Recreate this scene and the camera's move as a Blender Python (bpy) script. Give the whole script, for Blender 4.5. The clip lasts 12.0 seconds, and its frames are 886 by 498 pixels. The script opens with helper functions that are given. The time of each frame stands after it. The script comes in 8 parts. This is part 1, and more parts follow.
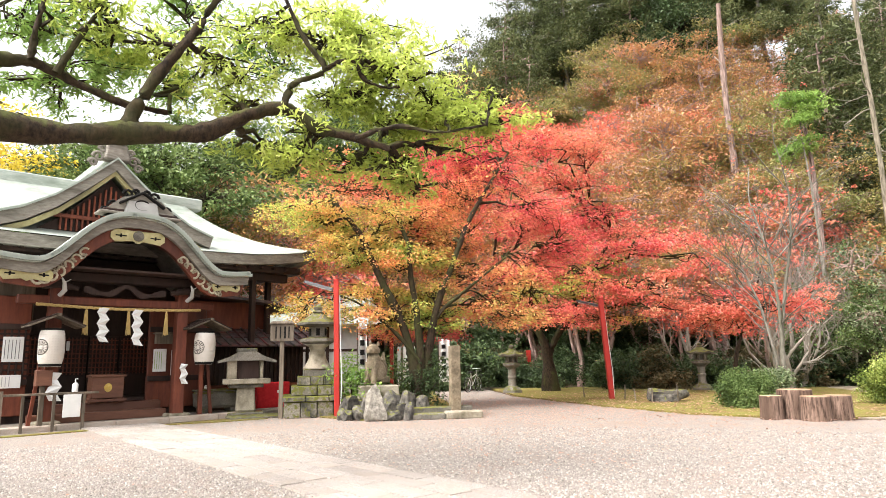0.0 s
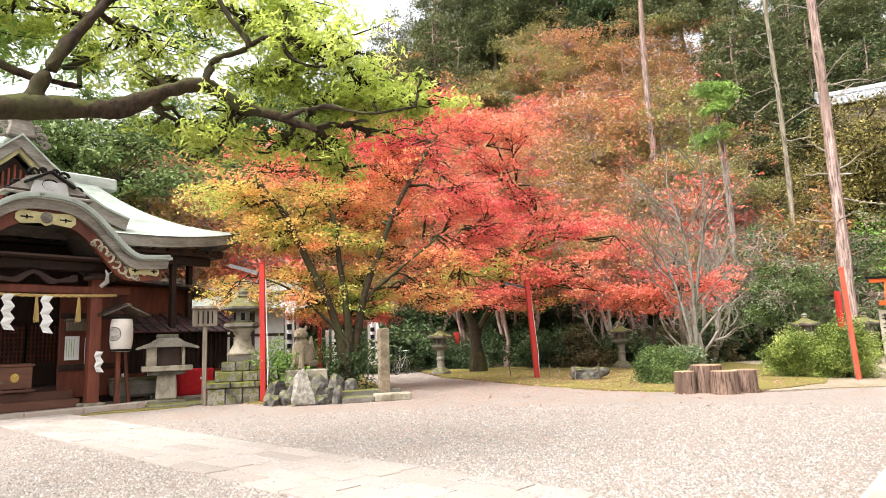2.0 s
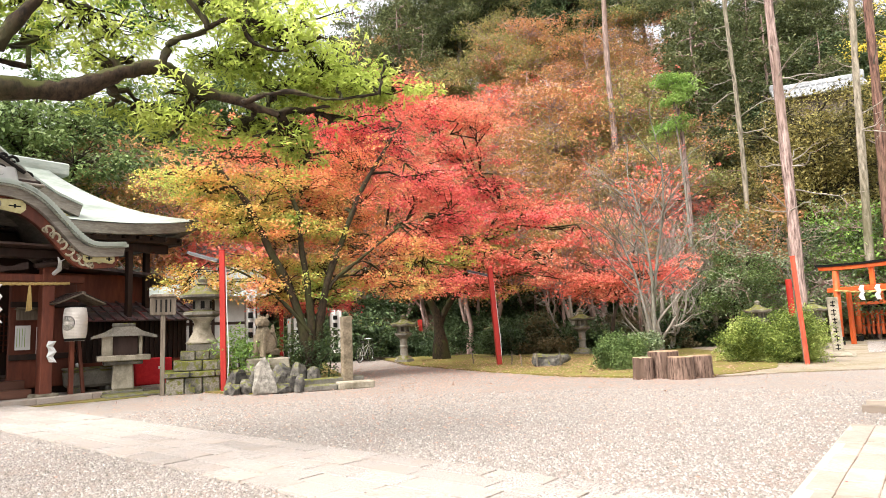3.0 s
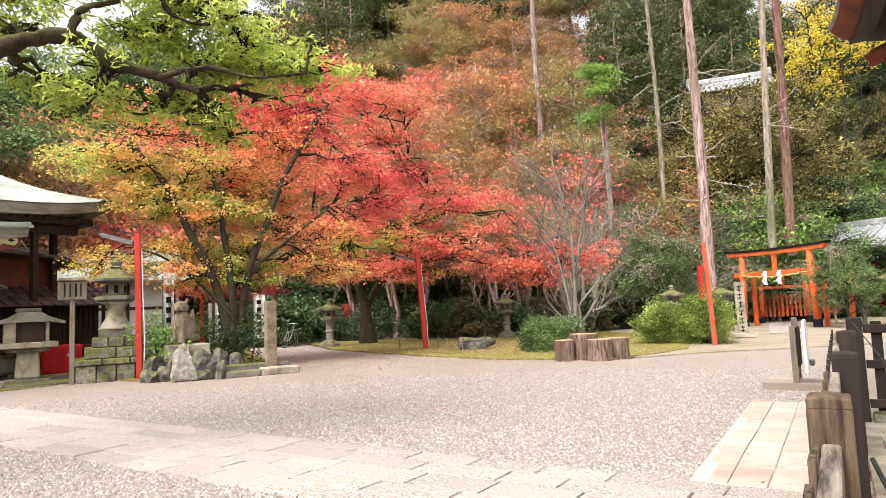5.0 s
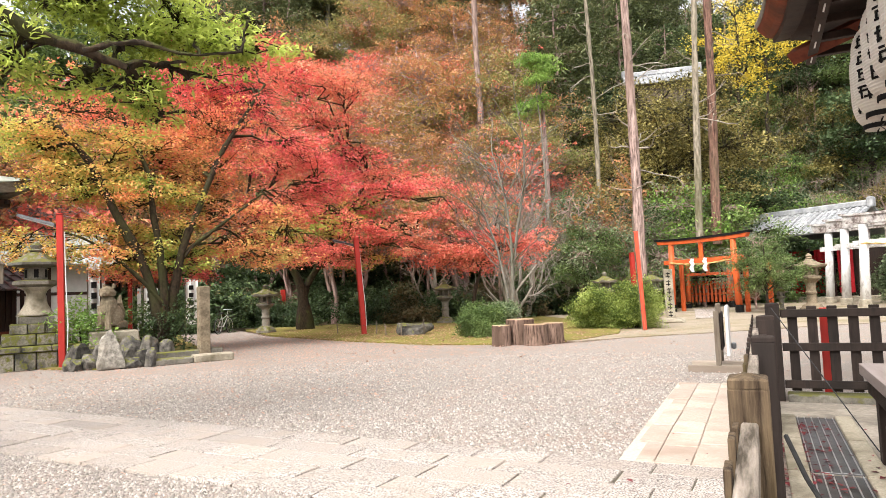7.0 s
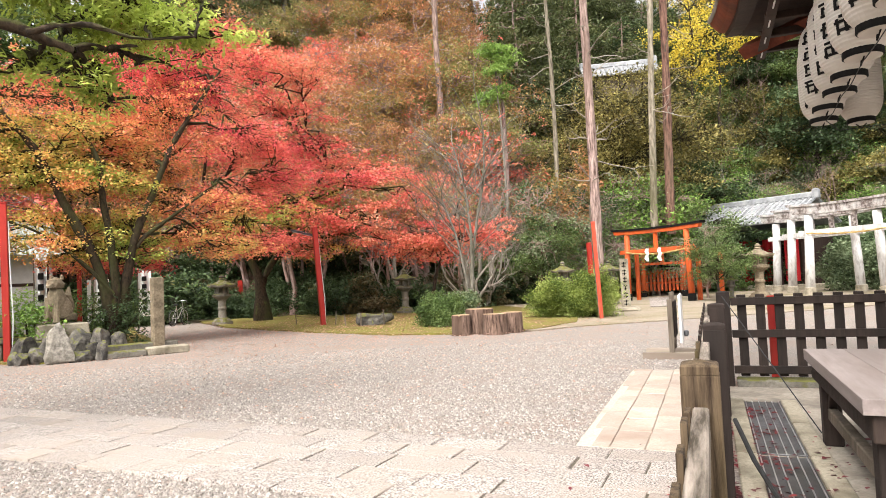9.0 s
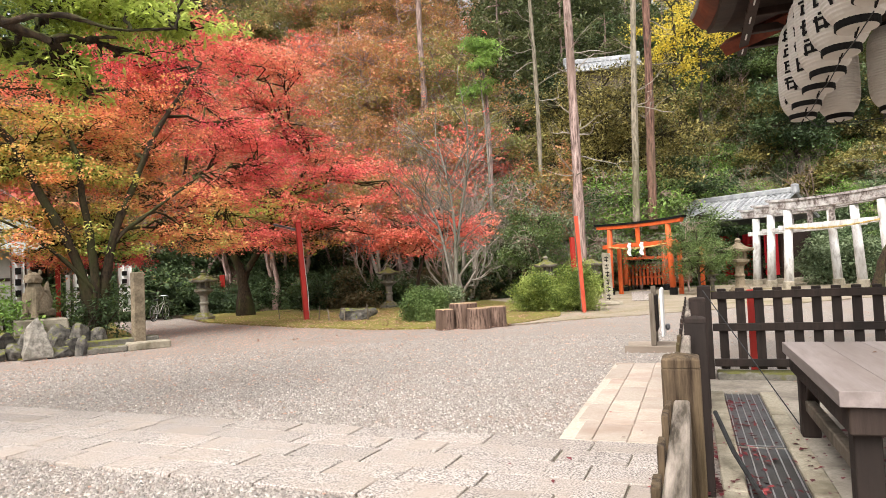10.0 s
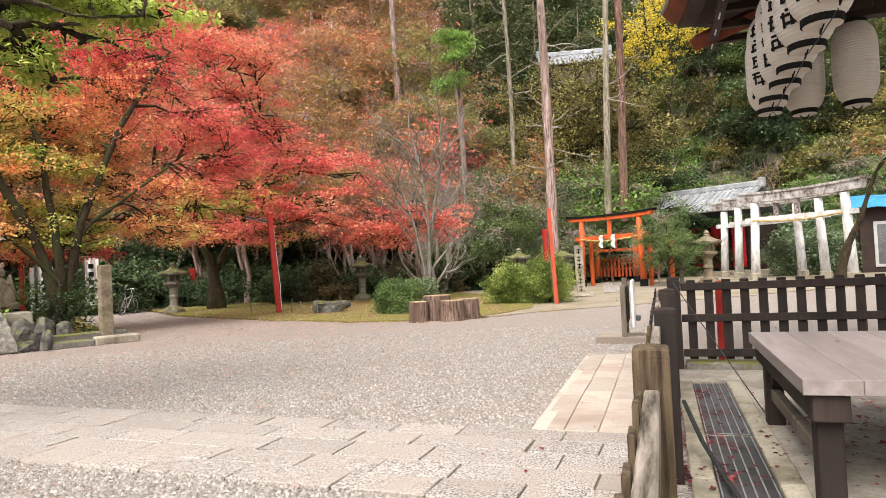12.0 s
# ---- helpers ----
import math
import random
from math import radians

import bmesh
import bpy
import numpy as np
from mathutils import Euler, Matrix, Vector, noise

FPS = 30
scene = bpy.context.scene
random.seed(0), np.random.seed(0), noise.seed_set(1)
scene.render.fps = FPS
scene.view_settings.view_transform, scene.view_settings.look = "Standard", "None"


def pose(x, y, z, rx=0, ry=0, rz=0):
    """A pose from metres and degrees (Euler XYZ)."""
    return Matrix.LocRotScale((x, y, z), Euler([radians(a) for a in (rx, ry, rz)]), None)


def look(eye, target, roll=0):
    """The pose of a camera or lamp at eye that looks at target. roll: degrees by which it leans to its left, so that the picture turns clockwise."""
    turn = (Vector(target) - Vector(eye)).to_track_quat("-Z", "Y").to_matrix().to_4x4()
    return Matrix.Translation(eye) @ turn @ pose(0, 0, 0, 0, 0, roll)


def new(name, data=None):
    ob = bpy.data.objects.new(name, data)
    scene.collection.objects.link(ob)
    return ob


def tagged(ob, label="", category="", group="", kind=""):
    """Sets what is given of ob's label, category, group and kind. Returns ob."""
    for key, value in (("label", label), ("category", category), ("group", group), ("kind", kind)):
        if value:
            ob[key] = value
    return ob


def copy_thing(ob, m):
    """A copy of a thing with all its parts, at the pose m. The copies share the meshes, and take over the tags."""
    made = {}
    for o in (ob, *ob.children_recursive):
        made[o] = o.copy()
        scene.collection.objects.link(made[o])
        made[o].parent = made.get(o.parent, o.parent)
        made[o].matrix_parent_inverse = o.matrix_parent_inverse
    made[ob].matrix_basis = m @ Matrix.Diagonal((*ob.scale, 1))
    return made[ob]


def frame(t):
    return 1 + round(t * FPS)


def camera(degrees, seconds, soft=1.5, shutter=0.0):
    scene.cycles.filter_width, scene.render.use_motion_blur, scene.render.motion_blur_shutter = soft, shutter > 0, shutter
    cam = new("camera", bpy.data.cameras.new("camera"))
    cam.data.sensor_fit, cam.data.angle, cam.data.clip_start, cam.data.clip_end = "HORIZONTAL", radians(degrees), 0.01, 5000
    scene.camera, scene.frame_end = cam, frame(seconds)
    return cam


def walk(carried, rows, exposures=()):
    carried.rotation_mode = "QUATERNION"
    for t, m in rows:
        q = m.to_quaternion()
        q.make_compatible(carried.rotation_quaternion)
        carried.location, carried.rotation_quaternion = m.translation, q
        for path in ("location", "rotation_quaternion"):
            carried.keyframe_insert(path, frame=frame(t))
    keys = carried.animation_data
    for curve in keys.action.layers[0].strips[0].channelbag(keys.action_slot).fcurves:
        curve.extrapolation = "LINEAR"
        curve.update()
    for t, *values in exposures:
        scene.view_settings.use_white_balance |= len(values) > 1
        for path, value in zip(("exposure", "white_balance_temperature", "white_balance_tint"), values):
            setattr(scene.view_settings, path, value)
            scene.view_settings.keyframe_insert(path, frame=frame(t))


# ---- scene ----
cam = camera(68.7, 12.0, soft=0.7)
EXPOSURES = ((0.0, 1.88), (3.0, 1.80), (5.0, 1.64), (7.0, 1.60), (9.0, 1.58), (9.5, 1.42), (12.0, 1.33))
EYE = (0.0, 0.0, 1.4)
# seconds, tilt, lean, turn
PATH = [
    (0.0, 99.80, 0.98, 0.17),
    (0.5, 99.63, 0.99, -1.26),
    (1.0, 99.57, 1.40, -2.42),
    (1.5, 99.17, 1.74, -3.98),
    (2.0, 98.12, 1.94, -6.03),
    (2.5, 97.36, 2.11, -7.66),
    (3.0, 96.94, 2.17, -9.25),
    (5.0, 95.31, 2.36, -15.68),
    (5.5, 94.84, 2.35, -17.15),
    (6.0, 94.47, 2.37, -18.56),
    (6.5, 94.13, 2.37, -19.81),
    (7.0, 93.84, 2.30, -21.07),
    (9.0, 92.81, 2.54, -24.61),
    (9.5, 92.54, 2.62, -25.44),
    (10.0, 92.26, 2.60, -26.04),
    (10.5, 91.99, 2.66, -26.89),
    (11.0, 91.72, 2.72, -27.56),
    (11.5, 91.43, 2.73, -27.93),
    (12.0, 91.47, 2.70, -28.38),
]
walk(cam, [(t, pose(*EYE, a, b, c)) for t, a, b, c in PATH], EXPOSURES)


# ---- light: a bright overcast sky and a soft, high sun ----
world = bpy.data.worlds.new("overcast_sky")
scene.world = world
world.use_nodes = True
wn, wl = world.node_tree.nodes, world.node_tree.links
sky = wn.new("ShaderNodeTexSky")
sky.sky_type, sky.sun_disc = "NISHITA", False
sky.sun_elevation, sky.sun_rotation = radians(54), radians(233)
sky.dust_density, sky.air_density = 4.0, 1.0
grey = wn.new("ShaderNodeHueSaturation")
grey.inputs["Saturation"].default_value = 0.12
wl.new(sky.outputs[0], grey.inputs["Color"])
wl.new(grey.outputs[0], wn["Background"].inputs["Color"])
wn["Background"].inputs["Strength"].default_value = 0.135
sun_data = bpy.data.lights.new("sun", "SUN")
sun_data.energy, sun_data.angle, sun_data.color = 1.4, radians(48), (1.0, 0.95, 0.88)
sun = new("sun", sun_data)
sun.matrix_basis = look((-17, -13, 30), (0, 0, 0))

# ---- tools for building ----
TURN = 43.0
GRID = pose(0, 0, 0, 0, 0, TURN)


def grid(a, b, z=0.0, turn=0.0):
    """A pose in the axes of the precinct: a along the shrine's front, b towards the shrine."""
    p = GRID @ Vector((a, b, z))
    return pose(p.x, p.y, p.z, 0, 0, TURN + turn)


def thing(name, m, label, category, group="", kind=""):
    ob = new(name)
    ob.empty_display_size = 0.2
    ob.matrix_basis = m
    return tagged(ob, label, category, group, kind)


def part(name, bm, material, parent=None, label="", smooth=False):
    me = bpy.data.meshes.new(name)
    bm.to_mesh(me)
    bm.free()
    me.materials.append(material)
    if smooth:
        me.polygons.foreach_set("use_smooth", [True] * len(me.polygons))
    ob = new(name, me)
    ob.parent = parent
    return tagged(ob, label)


def again(ob, parent, m):
    """One more part on the same mesh."""
    o = new(ob.name.split(".")[0], ob.data)
    o.parent = parent
    o.matrix_basis = m
    return o


def raw(name, verts, faces, material, parent=None, label="", smooth=False):
    """A mesh from arrays; every face has the same number of corners."""
    verts, faces = np.asarray(verts, np.float32), np.asarray(faces, np.int32)
    me = bpy.data.meshes.new(name)
    k = faces.shape[1]
    me.vertices.add(len(verts))
    me.vertices.foreach_set("co", verts.ravel())
    me.loops.add(faces.size)
    me.loops.foreach_set("vertex_index", faces.ravel())
    me.polygons.add(len(faces))
    me.polygons.foreach_set("loop_start", np.arange(0, faces.size, k, dtype=np.int32))
    me.update(calc_edges=True)
    if smooth:
        me.polygons.foreach_set("use_smooth", np.ones(len(faces), bool))
    me.materials.append(material)
    ob = new(name, me)
    ob.parent = parent
    return tagged(ob, label)


def B():
    return bmesh.new()


def box(bm, x0, x1, y0, y1, z0, z1, bevel=0.008, m=None, taper=1.0):
    """A block with softened edges; taper narrows its top."""
    made = bmesh.ops.create_cube(bm, size=1.0)["verts"]
    for v in made:
        s = taper if v.co.z > 0 else 1.0
        v.co = Vector(((x0 + x1) / 2 + v.co.x * (x1 - x0) * s, (y0 + y1) / 2 + v.co.y * (y1 - y0) * s, (z0 + z1) / 2 + v.co.z * (z1 - z0)))
        if m:
            v.co = m @ v.co
    if bevel:
        edges = {e for v in made for e in v.link_edges}
        bmesh.ops.bevel(bm, geom=list(edges), offset=bevel, segments=1, affect="EDGES", profile=0.5)
    return bm


def tube(bm, pts, radii, n=8, caps=True):
    """A round, tapered bar through the points."""
    pts = [Vector(p) for p in pts]
    rings, side = [], None
    for i, p in enumerate(pts):
        d = (pts[min(i + 1, len(pts) - 1)] - pts[max(i - 1, 0)]).normalized()
        if side is None:
            side = d.cross(Vector((0.3, 0.2, 1)) if abs(d.z) < 0.9 else Vector((1, 0, 0))).normalized()
        side = (side - d * side.dot(d)).normalized()
        up = d.cross(side)
        r = radii[i] if isinstance(radii, (list, tuple)) else radii
        rings.append([bm.verts.new(p + (side * math.cos(k * math.tau / n) + up * math.sin(k * math.tau / n)) * r) for k in range(n)])
    for a, b in zip(rings, rings[1:]):
        for k in range(n):
            bm.faces.new((a[k], a[(k + 1) % n], b[(k + 1) % n], b[k]))
    if caps:
        bm.faces.new(rings[0][::-1])
        bm.faces.new(rings[-1])
    return bm


def lathe(bm, profile, n=16, turn=0.0, x=0.0, y=0.0, square=False):
    """A turned form from (radius, height) pairs; n = 4 or 6 gives an angular one."""
    rings = []
    for r, z in profile:
        rings.append([bm.verts.new((x + r * math.cos(turn + k * math.tau / n), y + r * math.sin(turn + k * math.tau / n), z)) for k in range(n)])
    for a, b in zip(rings, rings[1:]):
        for k in range(n):
            bm.faces.new((a[k], a[(k + 1) % n], b[(k + 1) % n], b[k]))
    bm.faces.new(rings[0][::-1])
    bm.faces.new(rings[-1])
    return bm


def sweep(bm, top, low, y0, y1):
    """A curved board: outlines (x, z) of its upper and lower edge, drawn from y0 to y1."""
    n = len(top)
    f = [bm.verts.new((x, y0, z)) for x, z in top] + [bm.verts.new((x, y0, z)) for x, z in low]
    g = [bm.verts.new((x, y1, z)) for x, z in top] + [bm.verts.new((x, y1, z)) for x, z in low]
    for i in range(n - 1):
        bm.faces.new((f[i], f[i + n], f[i + 1 + n], f[i + 1]))
        bm.faces.new((g[i], g[i + 1], g[i + 1 + n], g[i + n]))
        bm.faces.new((f[i], f[i + 1], g[i + 1], g[i]))
        bm.faces.new((f[i + n], g[i + n], g[i + 1 + n], f[i + 1 + n]))
    bm.faces.new((f[0], g[0], g[n], f[n]))
    bm.faces.new((f[n - 1], f[2 * n - 1], g[2 * n - 1], g[n - 1]))
    return bm


def rock(bm, x, y, z, rx, ry, rz, seed, rough=0.25, sub=2, turn=0.0, peak=0.0, cuts=0):
    """A boulder, set a little into the ground; cuts: flat broken faces."""
    made = bmesh.ops.create_icosphere(bm, subdivisions=sub, radius=1.0)["verts"]
    rnd = random.Random(seed)
    for _ in range(cuts):
        n = Vector((rnd.gauss(0, 1), rnd.gauss(0, 1), rnd.gauss(0.1, 0.7))).normalized()
        d = rnd.uniform(0.55, 0.88)
        for v in made:
            v.co -= n * max(0.0, v.co.dot(n) - d)
    c, s = math.cos(turn), math.sin(turn)
    for v in made:
        p = v.co.copy()
        k = 1 + rough * (noise.noise(p * 1.3 + Vector((seed * 3.1, 0, 0))) + 0.5 * noise.noise(p * 3 + Vector((0, seed * 1.7, 0))))
        q = Vector((math.copysign(abs(p.x) ** 0.8, p.x), math.copysign(abs(p.y) ** 0.8, p.y), math.copysign(abs(p.z) ** 0.85, p.z))) * k
        q.x, q.y = q.x * (1 - peak * max(-0.4, p.z)), q.y * (1 - peak * max(-0.4, p.z))
        v.co = Vector((x + (q.x * c - q.y * s) * rx, y + (q.x * s + q.y * c) * ry, max(z + q.z * rz, z - 0.6 * rz)))
    return bm


# ---- tools for plants ----
def tubes(lines, n=4):
    """Arrays of many thin tapered limbs: lines are (points, radii)."""
    vs, fs, base = [], [], 0
    for pts, radii in lines:
        pts = np.asarray(pts, float)
        d = np.gradient(pts, axis=0)
        d /= np.linalg.norm(d, axis=1)[:, None] + 1e-9
        ref = np.where(np.abs(d[:, 2:3]) < 0.9, np.array([[0.1, 0.2, 1.0]]), np.array([[1.0, 0.1, 0.0]]))
        s = np.cross(d, ref)
        s /= np.linalg.norm(s, axis=1)[:, None] + 1e-9
        u = np.cross(d, s)
        ang = np.arange(n) * math.tau / n
        ring = pts[:, None] + (s[:, None] * np.cos(ang)[None, :, None] + u[:, None] * np.sin(ang)[None, :, None]) * np.asarray(radii)[:, None, None]
        vs.append(ring.reshape(-1, 3))
        m = len(pts)
        i, k = np.meshgrid(np.arange(m - 1), np.arange(n), indexing="ij")
        a, b = base + i * n + k, base + i * n + (k + 1) % n
        fs.append(np.stack([a, b, b + n, a + n], -1).reshape(-1, 4))
        base += m * n
    return np.concatenate(vs), np.concatenate(fs)


def flowing(pts, per):
    """A smooth line through the points."""
    p = np.asarray(pts, float)
    q = np.concatenate([[2 * p[0] - p[1]], p, [2 * p[-1] - p[-2]]])
    out = []
    for i in range(len(p) - 1):
        a, b, c, d = q[i:i + 4]
        for t in np.arange(per) / per:
            out.append(0.5 * (2 * b + (c - a) * t + (2 * a - 5 * b + 4 * c - d) * t * t + (3 * b - a - 3 * c + d) * t ** 3))
    return np.array(out + [p[-1]])


def arc(rng, p, q, n=5, sag=0.15, wild=0.08):
    """Points of a limb from p to q, bowed and a little crooked."""
    p, q = np.asarray(p, float), np.asarray(q, float)
    t = np.linspace(0, 1, n)[:, None]
    size = np.linalg.norm(q - p)
    pts = p + (q - p) * t + np.array([0, 0, 1]) * np.sin(t * math.pi) * sag * size
    pts[1:-1] += rng.normal(0, wild * size * 0.4, (n - 2, 3))
    return pts


def leaves(rng, at, size, up=0.6, slim=0.5, droop=0.0):
    """Arrays of kite-shaped, slightly folded leaves round the places given."""
    n = len(at)
    nrm = rng.normal(0, 1, (n, 3))
    nrm[:, 2] = np.abs(nrm[:, 2]) + up * 2
    nrm /= np.linalg.norm(nrm, axis=1)[:, None]
    d = rng.normal(0, 1, (n, 3))
    d -= nrm * (d * nrm).sum(1)[:, None]
    d /= np.linalg.norm(d, axis=1)[:, None] + 1e-9
    d[:, 2] -= droop
    s = np.cross(nrm, d)
    L = (size * rng.uniform(0.6, 1.35, n))[:, None]
    w = L * slim
    fold = nrm * L * 0.12
    v = np.stack([at - d * L * 0.5, at - d * L * 0.05 + s * w * 0.5 + fold, at + d * L * 0.5, at - d * L * 0.05 - s * w * 0.5 + fold], 1).reshape(-1, 3)
    return v, np.arange(4 * n).reshape(-1, 4)


def sprays(rng, blobs, count, hollow=2.2, sub=7, loose=0.34, level=0.45):
    """Places of leaf sprays in a crown: clumps (x, y, z, r, rz), each broken up into level layers with gaps between.
    Gives the places, each one's clump and layer, and the layers' middles."""
    b = np.array(blobs, float)
    d = rng.normal(0, 1, (len(b), sub, 3))
    d /= np.linalg.norm(d, axis=2)[..., None]
    d *= (rng.uniform(0.15, 1, (len(b), sub)) ** (1 / hollow))[..., None]
    size = np.stack([b[:, 3], b[:, 3], b[:, 4]], 1)
    mid = b[:, None, :3] + d * size[:, None]
    w = b[:, 3] ** 1.6 * b[:, 4] ** 0.8
    pick = rng.choice(len(b), count, p=w / w.sum())
    layer = rng.integers(0, sub, count)
    q = rng.normal(0, 1, (count, 3)) * loose * np.array([1.15, 1.15, level])
    return mid[pick, layer] + q * size[pick], pick, layer, mid


def crown(rng, at, per, radius, thick, size, **kw):
    """Leaves of the sprays: small, nearly level fans round each place."""
    n = len(at)
    ang = rng.uniform(0, math.tau, (n, per))
    r = np.sqrt(rng.uniform(0, 1, (n, per))) * radius * rng.uniform(0.5, 1.3, (n, 1))
    tilt = rng.normal(0, 0.22, (n, 2, 1))
    dx, dy = r * np.cos(ang), r * np.sin(ang)
    dz = rng.normal(0, thick, (n, per)) + dx * tilt[:, 0] + dy * tilt[:, 1] - r * r / radius * 0.25
    p = (at[:, None] + np.stack([dx, dy, dz], -1)).reshape(-1, 3)
    return leaves(rng, p, size, **kw)


def grow(rng, p, d, length, r, depth, out, tips, kids=(3, 5), up=0.15, wild=0.25, shrink=0.62, n=5):
    """A branching skeleton."""
    pts = [np.asarray(p, float)]
    d = np.asarray(d, float) / np.linalg.norm(d)
    dirs = [d]
    for i in range(n - 1):
        d = d + rng.normal(0, wild, 3) / 1.7 + np.array([0, 0, up]) * 0.4
        d /= np.linalg.norm(d)
        pts.append(pts[-1] + d * length / (n - 1))
        dirs.append(d)
    out.append((np.array(pts), np.linspace(r, r * (0.55 if depth else 0.25), n)))
    if depth == 0:
        tips.extend(pts[2:])
        return
    for k in range(rng.integers(*kids) + 1):
        i = rng.integers(1, n) if k else n - 1
        side = rng.normal(0, 1, 3)
        side -= dirs[i] * side.dot(dirs[i])
        side /= np.linalg.norm(side)
        nd = dirs[i] * rng.uniform(0.5, 1.1) + side * rng.uniform(0.4, 1.0)
        grow(rng, pts[i], nd, length * shrink * rng.uniform(0.75, 1.2), r * (1 - 0.45 * i / n) * 0.55, depth - 1, out, tips, kids, up, wild, shrink, n)



# ---- materials ----
def mat(name, a, b, c=None, scale=12.0, big=0.7, rough=0.8, bump=0.25, metal=0.0, vary=0.0, stretch=(1, 1, 1), spec=0.3, moss=None, moss_amount=0.5, island=False, cell=0.0, sharp=(0.3, 0.7)):
    """A surface of two colours in a fine grain, stained in patches with a third; moss settles on what faces up."""
    m = bpy.data.materials.new(name)
    m.use_nodes = True
    nt = m.node_tree
    N, L = nt.nodes, nt.links
    p = N["Principled BSDF"]
    tc = N.new("ShaderNodeTexCoord")
    mp = N.new("ShaderNodeMapping")
    mp.inputs["Scale"].default_value = stretch
    L.new(tc.outputs["Object"], mp.inputs["Vector"])
    vec = mp.outputs[0]
    info = N.new("ShaderNodeNewGeometry") if island else N.new("ShaderNodeObjectInfo")
    rnd = info.outputs["Random Per Island"] if island else info.outputs["Random"]
    if vary:
        off = N.new("ShaderNodeVectorMath")
        off.operation = "MULTIPLY_ADD"
        L.new(rnd, off.inputs[0])
        off.inputs[1].default_value = (37, 53, 71)
        L.new(vec, off.inputs[2])
        vec = off.outputs[0]

    def nz(s, det, ro=0.6):
        n = N.new("ShaderNodeTexNoise")
        n.inputs["Scale"].default_value, n.inputs["Detail"].default_value, n.inputs["Roughness"].default_value = s, det, ro
        L.new(vec, n.inputs["Vector"])
        return n.outputs["Fac"]

    def ramp(src, lo, hi):
        r = N.new("ShaderNodeMapRange")
        r.inputs["From Min"].default_value, r.inputs["From Max"].default_value = lo, hi
        L.new(src, r.inputs["Value"])
        return r.outputs[0]

    fine = nz(scale, 8, 0.65)
    col = _mix(nt, ramp(fine, *sharp), a, b)
    if c:
        col = _mix(nt, ramp(nz(big, 4), 0.45, 0.7), col, c)
    if vary:
        hs = N.new("ShaderNodeHueSaturation")
        r = N.new("ShaderNodeMapRange")
        r.inputs["To Min"].default_value, r.inputs["To Max"].default_value = 1 - vary, 1 + vary
        L.new(rnd, r.inputs["Value"])
        L.new(r.outputs[0], hs.inputs["Value"])
        L.new(col, hs.inputs["Color"])
        col = hs.outputs[0]
    if moss:
        g = N.new("ShaderNodeNewGeometry")
        sep = N.new("ShaderNodeSeparateXYZ")
        L.new(g.outputs["Normal"], sep.inputs[0])
        mul = N.new("ShaderNodeMath")
        mul.operation = "MULTIPLY_ADD"
        L.new(ramp(sep.outputs["Z"], -0.4, 0.9), mul.inputs[0])
        mul.inputs[1].default_value = 0.35
        L.new(nz(big * 3, 6), mul.inputs[2])
        col = _mix(nt, ramp(mul.outputs[0], 0.95 - moss_amount * 0.5, 1.05 - moss_amount * 0.5), col, moss)
    L.new(col, p.inputs["Base Color"])
    p.inputs["Roughness"].default_value = rough
    p.inputs["Metallic"].default_value = metal
    p.inputs["Specular IOR Level"].default_value = spec
    if bump:
        bp = N.new("ShaderNodeBump")
        bp.inputs["Strength"].default_value = bump
        bp.inputs["Distance"].default_value = 0.02
        src = fine
        if cell:
            vo = N.new("ShaderNodeTexVoronoi")
            vo.inputs["Scale"].default_value = cell
            L.new(vec, vo.inputs["Vector"])
            src = vo.outputs["Distance"]
        L.new(src, bp.inputs["Height"])
        L.new(bp.outputs[0], p.inputs["Normal"])
    return m


def _mix(nt, f, x, y):
    q = nt.nodes.new("ShaderNodeMix")
    q.data_type = "RGBA"
    nt.links.new(f, q.inputs[0])
    for sock, v in ((q.inputs[6], x), (q.inputs[7], y)):
        if isinstance(v, tuple):
            sock.default_value = (*v, 1)
        else:
            nt.links.new(v, sock)
    return q.outputs[2]


